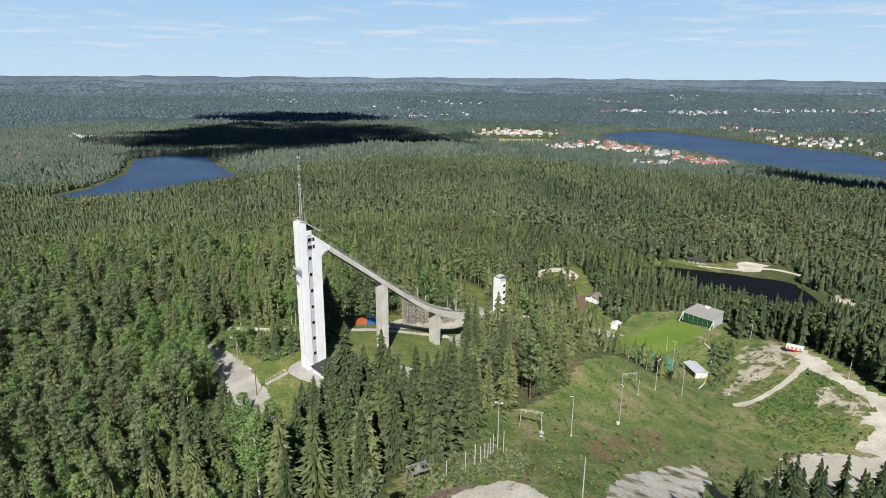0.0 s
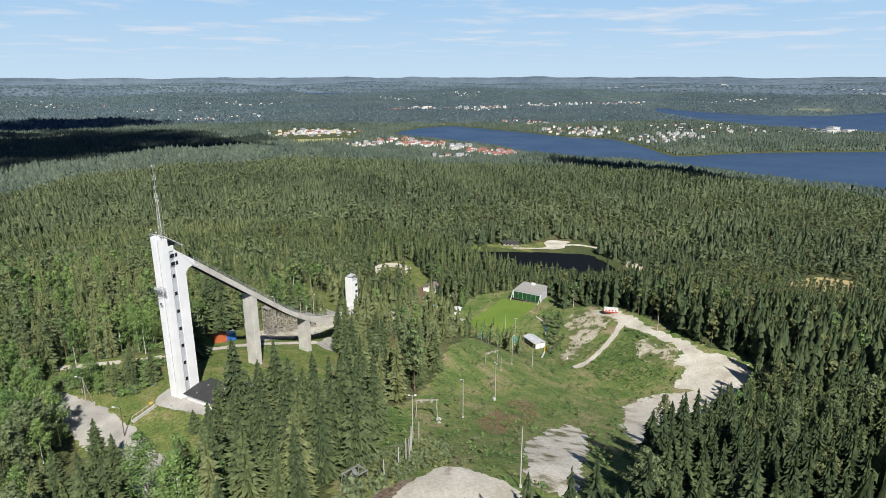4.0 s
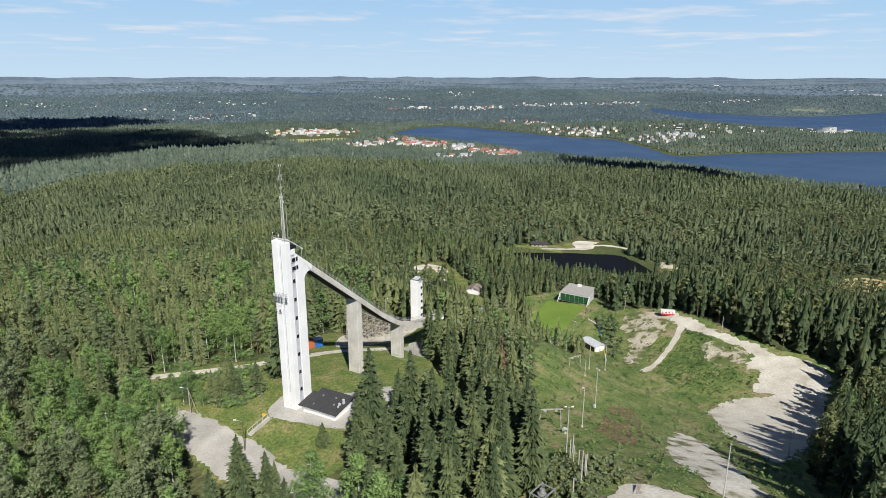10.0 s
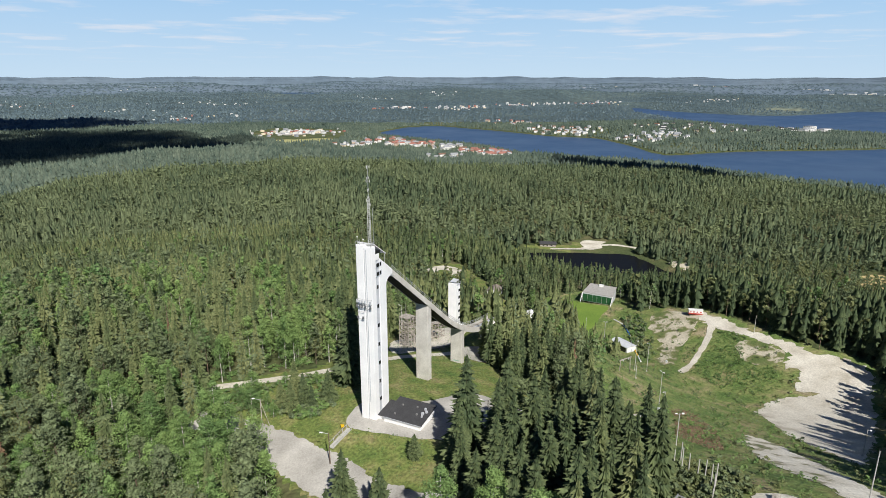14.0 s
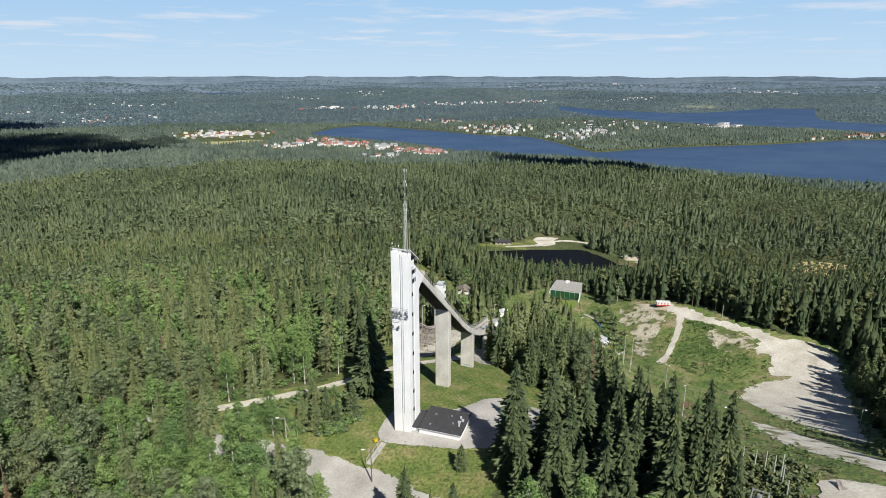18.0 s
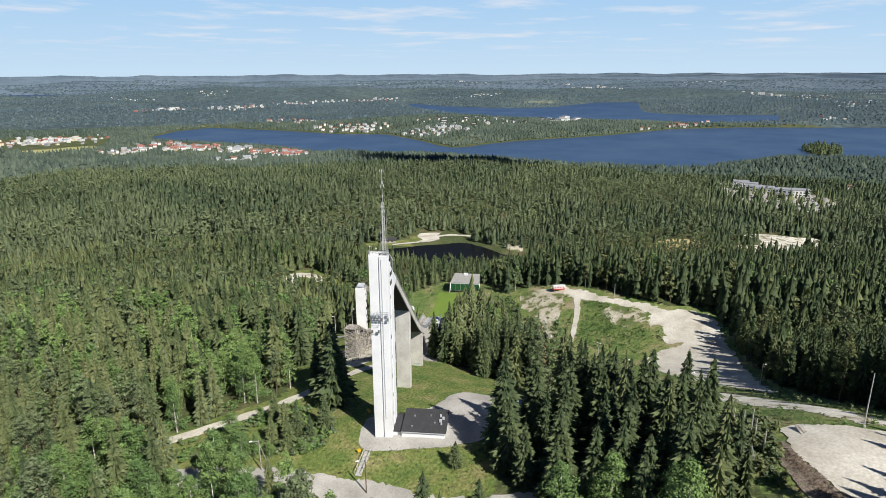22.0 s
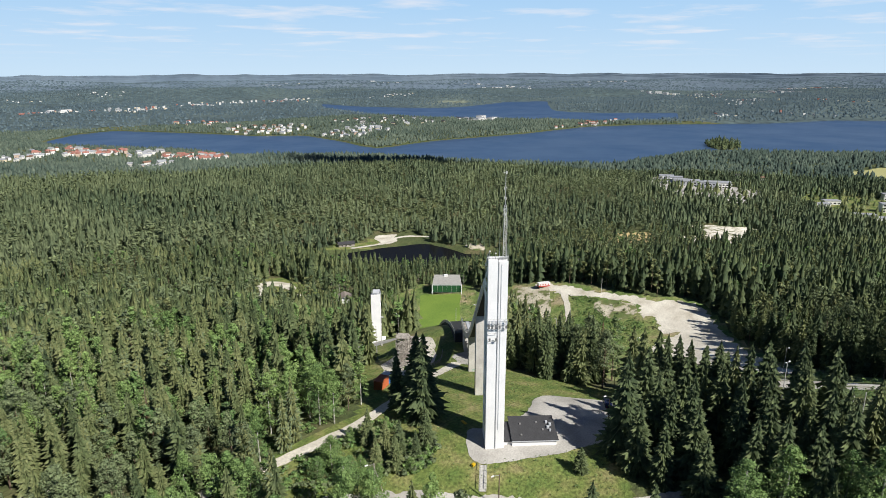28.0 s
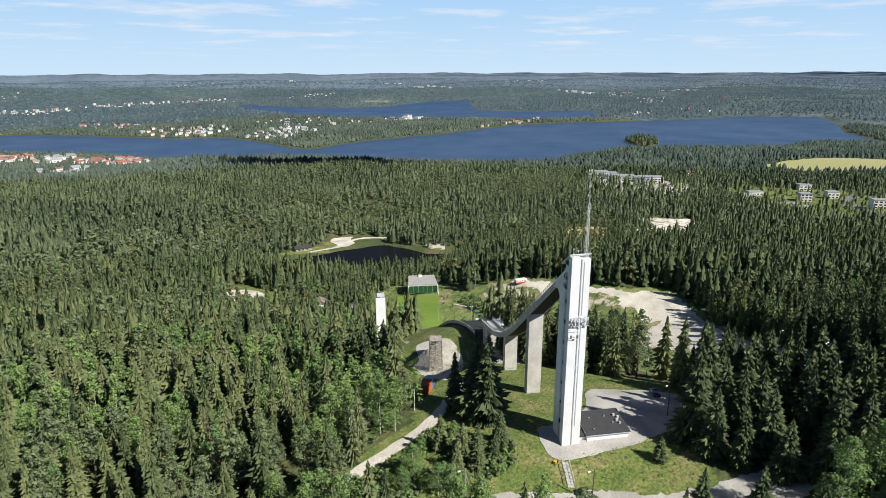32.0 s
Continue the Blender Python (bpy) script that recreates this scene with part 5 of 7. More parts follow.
def gable_mesh(w, d, h, rise):
    bm = bmesh.new()
    prism(bm, [(-w / 2 - 0.5, h), (w / 2 + 0.5, h), (0.15, h + rise), (-0.15, h + rise)], -d / 2 - 0.6, d / 2 + 0.6)
    me = bpy.data.meshes.new("roof")
    bm.to_mesh(me); bm.free()
    return me


def with_mat(me, mat):
    c = me.copy()
    c.materials.append(mat)
    return c


WALLS = [plain("white_house_paint", (0.78, 0.77, 0.74)), plain("cream_house_paint", (0.66, 0.58, 0.42)), plain("pale_brick", (0.52, 0.40, 0.32)), plain("ochre_house_paint", (0.55, 0.36, 0.16)), M_RED]
ROOFS = {"red": M_TILE, "dark": M_ROOF, "grey": plain("grey_sheet_roof", (0.34, 0.35, 0.37)), "brown": plain("brown_tile", (0.22, 0.13, 0.09))}
HOUSE_SIZES = [(8.5, 12, 5.2, 2.6), (9.5, 15, 6.0, 3.0), (10, 22, 5.5, 2.8)]
WALL_MESH = [[with_mat(block_mesh(w, d, h), m) for m in WALLS] for w, d, h, r in HOUSE_SIZES]
ROOF_MESH = {k: [with_mat(gable_mesh(w, d, h, r), m) for w, d, h, r in HOUSE_SIZES] for k, m in ROOFS.items()}
PANE = with_mat(block_mesh(0.1, 1.0, 1.0), M_DARKGLASS)
for vv in PANE.vertices:
    vv.co.z = max(vv.co.z, 0.0)


def windows(parent, spots):
    """One shared pane, an object of its own at each place: x, y, z, turn, width, height."""
    for x, y, z, turn, w, h in spots:
        o = new("window", PANE)
        o.parent = parent
        o.matrix_local = pose(x, y, z, 0, 0, turn) @ Matrix.Diagonal((1, w, h, 1))


TOWN = [  # middle, half sizes, number of houses, roofs, walls, label
    (345, 1800, 55, 45, 11, "grey", 0, "pale house at the edge of the village"), (450, 1845, 50, 45, 13, "red", 0, "white row house with a red tiled roof"), (462, 1745, 34, 40, 12, "red", 0, "white row house with a red tiled roof"),
    (520, 1700, 38, 45, 14, "red", 0, "white row house with a red tiled roof"), (560, 1610, 40, 40, 11, "grey", 0, "pale house at the edge of the village"), (575, 1500, 26, 50, 10, "red", 0, "white row house with a red tiled roof"),
    (596, 1390, 30, 55, 18, "red", 0, "white row house with a red tiled roof"), (632, 1450, 24, 40, 8, "red", 0, "white row house with a red tiled roof"), (470, 1390, 45, 40, 6, "grey", 0, "pale house at the edge of the village"),
    (1090, 1960, 60, 170, 20, "brown", 0, "pale detached house among the trees"), (1240, 1600, 90, 100, 30, "grey", 0, "pale house near the lake shore"), (1130, 2350, 80, 160, 12, "red", 1, "house with a red roof on the headland"),
    (1890, 1600, 90, 70, 14, "dark", 0, "large white house on the headland"), (2000, 1180, 240, 50, 20, "red", 0, "lakeside house with a red roof"),
    (-1085, 1910, 60, 30, 7, "red", 0, "farmhouse in the far woods"), (-720, 1480, 100, 30, 6, "dark", 0, "farmhouse in the far woods"), (-880, 1340, 30, 30, 3, "dark", 0, "farmhouse in the far woods"),
    (1170, 1860, 70, 60, 16, "grey", 0, "white house on the wooded shore"), (1500, 1700, 170, 150, 34, "dark", 0, "pale house on the wooded headland"), (850, 320, 25, 25, 3, "dark", 0, "pale house in the woods"),
]
trng = np.random.RandomState(77)
HOUSES = []
for cx, cy, rx, ry, n, roof, wall, lab in TOWN:
    side = max(2, int(math.ceil(math.sqrt(n))))
    for q in range(n):
        HOUSES.append((cx + rx * (2 * (q % side + trng.uniform(0.1, 0.9)) / side - 1), cy + ry * (2 * (q // side + trng.uniform(0.1, 0.9)) / side - 1), roof, wall, lab, trng.randint(0, 3), trng.uniform(0, 180), trng.uniform()))
HOUSES = [h for h in HOUSES if float(off(np.array([h[0]]), np.array([h[1]]), LAKE)[0]) > 14 and float(off(np.array([h[0]]), np.array([h[1]]), UPPER)[0]) > 14]
YARDS = {}
for hx, hy, *_ in HOUSES:
    to = np.array([HUB[0] - hx, HUB[1] - hy])
    to /= np.hypot(*to)
    for k in range(3):
        YARDS[(int((hx + to[0] * 15 * k) // 16), int((hy + to[1] * 15 * k) // 16))] = 1


def unbuilt(x, y):
    cells = np.array([YARDS.get((int(a // 16), int(b // 16)), 0) for a, b in zip(x, y)], bool)
    return ~cells


def far_pose(x, y, turn, up=0.0):
    p = np.array([[x, y, ground_z(x, y) + up]])
    q = warp(p)[0]
    k = np.hypot(q[0] - HUB[0], q[1] - HUB[1]) / np.hypot(x - HUB[0], y - HUB[1])
    return pose(*q, 0, 0, turn) @ Matrix.Diagonal((k, k, k, 1))


for hx, hy, roof, wall, lab, size, turn, r in HOUSES:
    e = thing("house", far_pose(hx, hy, turn) @ Matrix.Diagonal((0.85, 0.85, 1.1, 1)), lab, "house", "houses by the lake")
    for nm, me in (("wall", WALL_MESH[size][wall if r > 0.3 else (0, 1, 0, 2)[int(r * 13) % 4]]), ("roof", ROOF_MESH[roof if r < 0.6 else "grey" if r < 0.85 else "brown"][size])):
        o = new(nm, me)
        o.parent = e
    w, d, h, rise = HOUSE_SIZES[size]
    windows(e, [(sd * w / 2, -d / 2 + 1.6 + k * 3.2 + 0.65, 1.2, 0, 1.3, 1.4) for sd in (-1, 1) for k in range(int(d / 3.2))])


def flats(x, y, w, d, h, turn, wall, lab, name="apartment_block", steps=1):
    e = thing(name, far_pose(x, y, turn if x == 445 or x > 1500 else -74 + turn * 0.3), lab, "building", "larger buildings")
    for s in range(steps):
        q = 1 - 0.22 * s
        part("wall", made((-w / 2 * q, w / 2 * q, -d / 2 * q, d / 2 * q, -3 if s == 0 else h * s, h * (s + 1))), wall, e)
        part("roof", made((-w / 2 * q - 0.3, w / 2 * q + 0.3, -d / 2 * q - 0.3, d / 2 * q + 0.3, h * (s + 1), h * (s + 1) + 0.5)), ROOFS["grey"], e)
        floors = max(1, int(h / 3.1))
        for f in range(floors):
            z = h * s + 1.0 + f * 3.1
            nwin = max(2, int(w * q / 4))
            windows(e, [(-w / 2 * q + (k + 0.5) * w * q / nwin, side * d / 2 * q, z, 90, w * q / nwin * 0.6, 1.5) for side in (-1, 1) for k in range(nwin)])
    return e


M_PALEWALL = WALLS[0]
for x, y, w, d, h, turn, lab in ((445, 1312, 52, 14, 13, 5, "grey flat-roofed apartment block near the shore"), (700, 200, 30, 12, 7, 60, "white terraced block among trees"), (672, 205, 26, 12, 6, 60, "white terraced block among trees"),
                                 (640, 160, 34, 12, 5, 40, "low white terrace with stepped roofs"), (622, 145, 30, 12, 5, 40, "low white terrace with stepped roofs"), (690, 145, 22, 14, 15, 30, "white apartment block among trees"),
                                 (722, 118, 22, 14, 13, 30, "white apartment block among trees"), (652, 74, 24, 14, 16, 20, "white apartment block by the street"), (780, 150, 26, 14, 12, 40, "white apartment block among trees"),
                                 (770, 420, 30, 18, 6, 25, "pale school wing with a flat roof"), (745, 400, 34, 16, 8, 32, "pale school wing with a flat roof"), (722, 384, 30, 18, 6, 12, "grey school wing with stepped roofs"),
                                 (700, 362, 26, 20, 11, 20, "grey school wing with stepped roofs"), (735, 360, 34, 14, 9, 40, "pale school wing with a flat roof"), (690, 335, 22, 18, 7, 8, "grey school wing with stepped roofs"), (715, 326, 24, 16, 12, 30, "pale school wing with a flat roof")):
    flats(x, y, w * (0.85 if "school" in lab or x == 445 else 0.6), d * (1.0 if "school" in lab or x == 445 else 0.8), h * 0.62, turn, (M_GREY if "grey" in lab else M_PALEWALL) if x != 445 else M_CONC, lab, "school_building" if "school" in lab else "apartment_block", 2 if "school" in lab and h < 9 else 1)
for x, y, w, d, h, turn in ((1830, 1540, 60, 24, 14, 10), (1870, 1560, 40, 24, 20, 10), (1905, 1530, 50, 20, 12, 10)):
    flats(x, y, w, d, h, turn, M_PALEWALL, "large white institution on the headland", "institution")

# far town: many small pale blocks, too small to count
V, F, n = [], [], 0
FAR_TOWN = [  # middle, half sizes, number of blocks, height
    (255, 2180, 95, 85, 150, 5), (-360, 8120, 260, 150, 25, 9), (-1380, 5080, 260, 160, 26, 9), (-1050, 4470, 260, 140, 30, 9), (0, 4640, 300, 160, 40, 9), (-390, 3750, 200, 100, 25, 8), (-40, 3120, 150, 100, 30, 9),
    (1020, 3490, 110, 60, 26, 10), (1262, 3319, 60, 70, 30, 16), (1450, 3385, 90, 80, 55, 18), (1874, 3689, 70, 100, 45, 20), (2229, 3825, 90, 120, 55, 22), (2429, 3545, 110, 110, 50, 18), (1928, 5186, 110, 160, 22, 9),
    (1255, 4913, 110, 120, 16, 9), (3206, 3377, 180, 130, 30, 12), (5121, 7520, 300, 300, 34, 10), (6239, 7069, 190, 300, 24, 10), (5786, 5737, 310, 260, 44, 10), (6203, 5057, 130, 260, 36, 10), (6061, 4235, 100, 220, 18, 10),
    (6365, 3762, 100, 220, 18, 10), (8050, 3911, 240, 300, 34, 10), (4994, 3546, 330, 200, 22, 12), (5607, 2289, 80, 180, 16, 26), (4765, 1638, 180, 150, 60, 14), (5652, 1421, 150, 190, 50, 16), (6296, 1250, 150, 200, 50, 16),
    (4262, 706, 170, 110, 26, 12), (3818, 1093, 200, 100, 26, 10), (2990, 701, 30, 50, 8, 14), (2728, 876, 60, 50, 12, 8), (2974, 599, 40, 50, 9, 8)]
for cx, cy, rx, ry, num, hmax in FAR_TOWN:
    x = cx + np.clip(trng.normal(0, 0.7, num), -1.6, 1.6) * rx
    y = cy + np.clip(trng.normal(0, 0.7, num), -1.6, 1.6) * ry
    z = height(x, y)
    for a, b, c in zip(x, y, z):
        if trng.uniform() < 0.3:
            continue
        w, d, h, t = trng.uniform(6, 14), trng.uniform(6, 10), 4 + trng.uniform(0, 1) ** 3 * hmax * 0.7, trng.uniform(0, 3.14)
        if cx > 4900 or (cx, cy) == (1020, 3490):
            w, d = w * 4, d * 3
        ct, st = math.cos(t), math.sin(t)
        for zz in (-4, h):
            for sx_, sy_ in ((-1, -1), (1, -1), (1, 1), (-1, 1)):
                V.append((a + (sx_ * w * ct - sy_ * d * st) / 2, b + (sx_ * w * st + sy_ * d * ct) / 2, c + zz))
        F += [(n, n + 1, n + 5, n + 4), (n + 1, n + 2, n + 6, n + 5), (n + 2, n + 3, n + 7, n + 6), (n + 3, n, n + 4, n + 7), (n + 4, n + 5, n + 6, n + 7)]
        n += 8
far_town = new("far_town", raw_mesh("far_town", warp(np.array(V)), F, (plain("far_pale_wall", (0.62, 0.62, 0.60)), WALLS[1], ROOFS["grey"], M_TILE), which=np.repeat(trng.choice([0, 0, 0, 0, 0, 0, 1, 2, 2, 3], len(F) // 5), 5)))
tagged(far_town, "scattered pale houses and blocks of the far town", "town", kind="stuff")
sheet("market_ground", [(190, 2120), (180, 2210), (235, 2270), (300, 2260), (345, 2190), (310, 2110), (240, 2090)], M_GRAVEL, 0.3, "pale streets of the far estate", "ground", 30, 6, far=True)
sheet("far_meadow", [(150, 1885), (150, 1950), (300, 1975), (318, 1900)], M_CROP, 0.6, "straw-coloured meadow in front of the far estate", "field", 20, 4)


# ---------------------------------------------------------------- clouds that shade the land
M_CLOUD = plain("thin_cloud", (0.85, 0.85, 0.85), 1.0, speck=0.03)
cn, cl = M_CLOUD.node_tree.nodes, M_CLOUD.node_tree.links
veil, gaps = cn.new("ShaderNodeMixShader"), cn.new("ShaderNodeBsdfTransparent")
veil.inputs[0].default_value = 0.36
cl.new(gaps.outputs[0], veil.inputs[1]); cl.new(cn["Principled BSDF"].outputs[0], veil.inputs[2])
cl.new(veil.outputs[0], cn["Material Output"].inputs[0])


def cloud(name, x, y, z, rx, ry, rz, seed):
    rng = np.random.RandomState(seed)
    bm = bmesh.new()
    for _ in range(130):
        a, r = rng.uniform(0, 6.283), rng.uniform(0, 1.0) ** 0.62
        s = rng.uniform(0.10, 0.30) * (1.15 - 0.6 * r)
        bmesh.ops.create_icosphere(bm, subdivisions=2, radius=1.0, matrix=Matrix.Translation((rx * r * math.cos(a), ry * r * math.sin(a), rng.uniform(0, 0.5) * rz)) @ Matrix.Diagonal((s * rx * 1.5, s * ry * 0.8, rz * 0.6, 1)))
    for vv in bm.verts:
        vv.co += noise.noise_vector(vv.co * 0.012) * 0.12 * min(rx, ry)
    ob = part(name, bm, M_CLOUD, None)
    ob.location = (x, y, z)
    return tagged(ob, "low white fair-weather cloud drifting over the woods", "cloud", "clouds over the woods")


cloud("cloud", -560, 800, 900, 520, 560, 60, 1)
cloud("cloud", -740, 1560, 1000, 420, 250, 60, 3)
cloud("cloud", 552, 20, 640, 70, 180, 30, 2).rotation_euler[2] = radians(38)

# ---------------------------------------------------------------- trees
def fir_crown(rng, tiers, per, slim=0.13, low=0.04, twigs=0, thin=0.0, full=1.25):
    """Crown of a spruce one unit tall: ragged tiers of boughs, each bough a folded spray that droops and lifts again at its tip."""
    V, F = [], []
    for w in range(tiers):
        t = (w + rng.uniform(0, 0.8)) / tiers
        z = low + (0.97 - low) * t
        reach = slim * (1 - t ** full) ** 0.8 * (0.78 + 0.22 * min(1.0, t / 0.2)) * rng.uniform(0.78, 1.16) + 0.008
        n = max(4, int(round(per * (0.55 + 0.45 * (1 - t)))))
        a0, lean = rng.uniform(0, 6.28), rng.uniform(-0.12, 0.12)
        rise, fall = 1.15 / tiers, (0.16 + 0.34 * (1 - t)) * reach + 0.35 / tiers
        ang = [a0 + 6.283 * (j + rng.uniform(-0.28, 0.28)) / n for j in range(n)]
        base = len(V)
        for j in range(n):
            gap = 0.5 * (ang[j] + ang[j - 1] + (0 if j else -6.283))
            q = reach * rng.uniform(0.30, 0.66)
            V.append((q * math.cos(gap), q * math.sin(gap), z - 0.75 * fall * rng.uniform(0.7, 1.3)))
        for j in range(n):
            a, g0, g1 = ang[j], base + j, base + (j + 1) % n
            if rng.uniform() < thin:
                continue
            L = reach * rng.uniform(0.55, 1.28)
            ca, sa = math.cos(a), math.sin(a)
            shift = rng.uniform(-0.55, 0.55) / tiers
            zt = z - fall * rng.uniform(0.55, 1.3) + lean * L + shift
            i = len(V)
            V += [(0.10 * reach * ca, 0.10 * reach * sa, z + rise + shift), (L * ca, L * sa, zt + 0.06 * L)]
            if not twigs:
                F += [(i, g0, i + 1), (i, i + 1, g1)]
                continue
            mid = (0.55 * L * ca, 0.55 * L * sa, z - 0.45 * fall + 0.25 * rise + shift)
            V.append(mid)
            F += [(i, g0, i + 2), (i, i + 2, g1)]
            for side, g in ((-1, g0), (1, g1)):
                k = len(V)
                b = a + side * rng.uniform(0.16, 0.30)
                m = L * rng.uniform(0.72, 0.98)
                V.append((m * math.cos(b), m * math.sin(b), zt - 0.10 * L))
                c = L * rng.uniform(0.70, 0.84)
                V.append((c * math.cos(a + side * 0.07), c * math.sin(a + side * 0.07), zt + 0.05 * L))
                F += [(i + 2, g, k), (i + 2, k, k + 1), (i + 2, k + 1, i + 1)] if side < 0 else [(i + 2, k, g), (i + 2, k + 1, k), (i + 2, i + 1, k + 1)]
    return np.array(V), np.array(F)


def puff_crown(rng, clumps, leaves, base, wide, size, flat=1.0):
    """Leafy crown one unit tall: clumps of small leaf triangles, looser and uneven towards the outside."""
    V, F = [], []
    for c in range(clumps):
        t = rng.uniform(0, 1) ** 0.85
        a = rng.uniform(0, 6.283)
        prof = math.sin(math.pi * min(1, 0.22 + 0.78 * t)) ** 0.7
        r = wide * prof * rng.uniform(0.25, 1.0)
        cx, cy, cz = r * math.cos(a), r * math.sin(a), base + (0.97 - base) * t
        rad = wide * rng.uniform(0.28, 0.5) * (0.6 + 0.4 * prof)
        for _ in range(leaves):
            d = np.array([rng.normal(), rng.normal(), rng.normal()])
            d /= np.linalg.norm(d) + 1e-6
            p = np.array([cx, cy, cz]) + d * rad * np.array([1, 1, 0.75 * flat]) * rng.uniform(0.7, 1.05)
            u = np.array([rng.normal(), rng.normal(), rng.normal() * 0.6])
            u -= 0.75 * np.dot(u, d) * d
            u /= np.linalg.norm(u) + 1e-6
            w = np.cross(u, d)
            s = size * rng.uniform(0.6, 1.25)
            i = len(V)
            V += [p - u * s * 0.6 - w * s * 0.5, p + u * s * 0.7, p + w * s * 0.6 + d * s * 0.25]
            F.append((i, i + 1, i + 2))
    return np.array(V), np.array(F)


def cone_crown(rng, tiers, m, slim):
    """A coarse ragged cone for trees far away."""
    V, F = [], []
    for k in range(tiers):
        z0, z1 = 0.08 + 0.8 * k / tiers, min(1.0, 0.08 + 0.8 * k / tiers + 1.25 / tiers)
        if k == tiers - 1:
            z1 = 1.0
        r = slim * (1 - 0.72 * k / max(tiers, 1))
        i = len(V)
        for j in range(m):
            a = 6.283 * j / m + rng.uniform(-0.25, 0.25)
            q = r * rng.uniform(0.75, 1.2)
            V.append((q * math.cos(a), q * math.sin(a), z0 + rng.uniform(-0.03, 0.03)))
        V.append((rng.uniform(-0.01, 0.01), rng.uniform(-0.01, 0.01), z1))
        F += [(i + j, i + (j + 1) % m, i + m) for j in range(m)]
    return np.array(V), np.array(F)


def trunk_of(rng, r, top, sides=6):
    """A slightly bent tapered trunk one unit tall up to top."""
    V, F = [], []
    bx, by = rng.uniform(-0.006, 0.006), rng.uniform(-0.006, 0.006)
    for k, (z, q) in enumerate(((-0.06, 1.25), (0.05, 1.0), (0.5 * top, 0.72), (top, 0.22))):
        for j in range(sides):
            a = 6.283 * j / sides
            V.append((bx * math.sin(3 * z) + r * q * math.cos(a), by * math.sin(3 * z) + r * q * math.sin(a), z))
    for k in range(3):
        for j in range(sides):
            i, i2 = k * sides + j, k * sides + (j + 1) % sides
            F += [(i, i2, i2 + sides), (i, i2 + sides, i + sides)]
    return np.array(V), np.array(F)


def limbs_of(rng, n, base, wide, r):
    """Bare limbs that reach up and out from the trunk."""
    V, F = [], []
    for _ in range(n):
        a, z = rng.uniform(0, 6.283), rng.uniform(base, 0.85)
        L = wide * rng.uniform(0.5, 0.9)
        p, q = np.array([0, 0, z]), np.array([L * math.cos(a), L * math.sin(a), z + L * rng.uniform(0.2, 0.8)])
        i = len(V)
        V += [p + (r, 0, 0), p + (-r * 0.5, r * 0.87, 0), p + (-r * 0.5, -r * 0.87, 0), q]
        F += [(i, i + 1, i + 3), (i + 1, i + 2, i + 3), (i + 2, i, i + 3)]
    return np.array(V), np.array(F)


def joined(*pieces):
    V, F, n = [], [], 0
    for v, f in pieces:
        V.append(v); F.append(f + n); n += len(v)
    return np.concatenate(V), np.concatenate(F)


LEVELS = {  # species: crowns by level of detail, nearest first
    "spruce": [
        [fir_crown(np.random.RandomState(s), 36, 13, 0.126 + 0.014 * (s % 4), 0.02 + 0.03 * (s % 3), 1, 0.03) for s in range(10, 18)],
        [fir_crown(np.random.RandomState(s), 25, 11, 0.140 + 0.017 * (s % 3), 0.05, full=1.5) for s in range(30, 37)],
        [fir_crown(np.random.RandomState(s), 8, 6, 0.170 + 0.020 * (s % 3), 0.08, full=1.8) for s in range(40, 46)],
        [fir_crown(np.random.RandomState(s), 4, 6, 0.190 + 0.02 * (s % 3), 0.14, full=2.0) for s in range(50, 57)],
        [cone_crown(np.random.RandomState(s), 2, 4, 0.15) for s in range(60, 63)],
        [fir_crown(np.random.RandomState(s), 34, 14, 0.134 + 0.016 * (s % 3), 0.03, full=1.45) for s in range(70, 77)],
    ],
    "pine": [
        [puff_crown(np.random.RandomState(s), 60, 60, 0.27, 0.15, 0.017, 0.8) for s in range(110, 114)],
        [puff_crown(np.random.RandomState(s), 30, 24, 0.30, 0.13, 0.030, 0.8) for s in range(130, 135)],
        [puff_crown(np.random.RandomState(s), 13, 10, 0.32, 0.14, 0.062, 0.9) for s in range(140, 144)],
        [puff_crown(np.random.RandomState(s), 6, 4, 0.36, 0.15, 0.135, 0.9) for s in range(150, 155)],
        [cone_crown(np.random.RandomState(s), 1, 4, 0.16) for s in range(160, 163)],
        [puff_crown(np.random.RandomState(s), 40, 36, 0.27, 0.14, 0.022, 0.8) for s in range(170, 174)],
    ],
    "birch": [
        [puff_crown(np.random.RandomState(s), 80, 60, 0.12, 0.18, 0.0155) for s in range(210, 214)],
        [puff_crown(np.random.RandomState(s), 34, 24, 0.16, 0.16, 0.030) for s in range(230, 235)],
        [puff_crown(np.random.RandomState(s), 13, 10, 0.2, 0.175, 0.064) for s in range(240, 244)],
        [puff_crown(np.random.RandomState(s), 6, 4, 0.25, 0.18, 0.15) for s in range(250, 255)],
        [cone_crown(np.random.RandomState(s), 1, 5, 0.19) for s in range(260, 263)],
        [puff_crown(np.random.RandomState(s), 50, 40, 0.14, 0.165, 0.020) for s in range(270, 274)],
    ],
}
def tip_and_shade(v, kind):
    """Young growth is a little lighter towards the outside and the top, inner-crown shade is painted darker, and every
    spray differs.
    """
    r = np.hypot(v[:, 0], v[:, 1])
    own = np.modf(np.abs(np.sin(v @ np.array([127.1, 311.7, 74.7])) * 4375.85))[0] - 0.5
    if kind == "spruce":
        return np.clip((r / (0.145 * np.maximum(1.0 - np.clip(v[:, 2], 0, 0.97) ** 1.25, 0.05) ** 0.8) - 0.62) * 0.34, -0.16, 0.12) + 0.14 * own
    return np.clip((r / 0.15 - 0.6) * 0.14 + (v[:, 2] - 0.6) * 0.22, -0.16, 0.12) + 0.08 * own


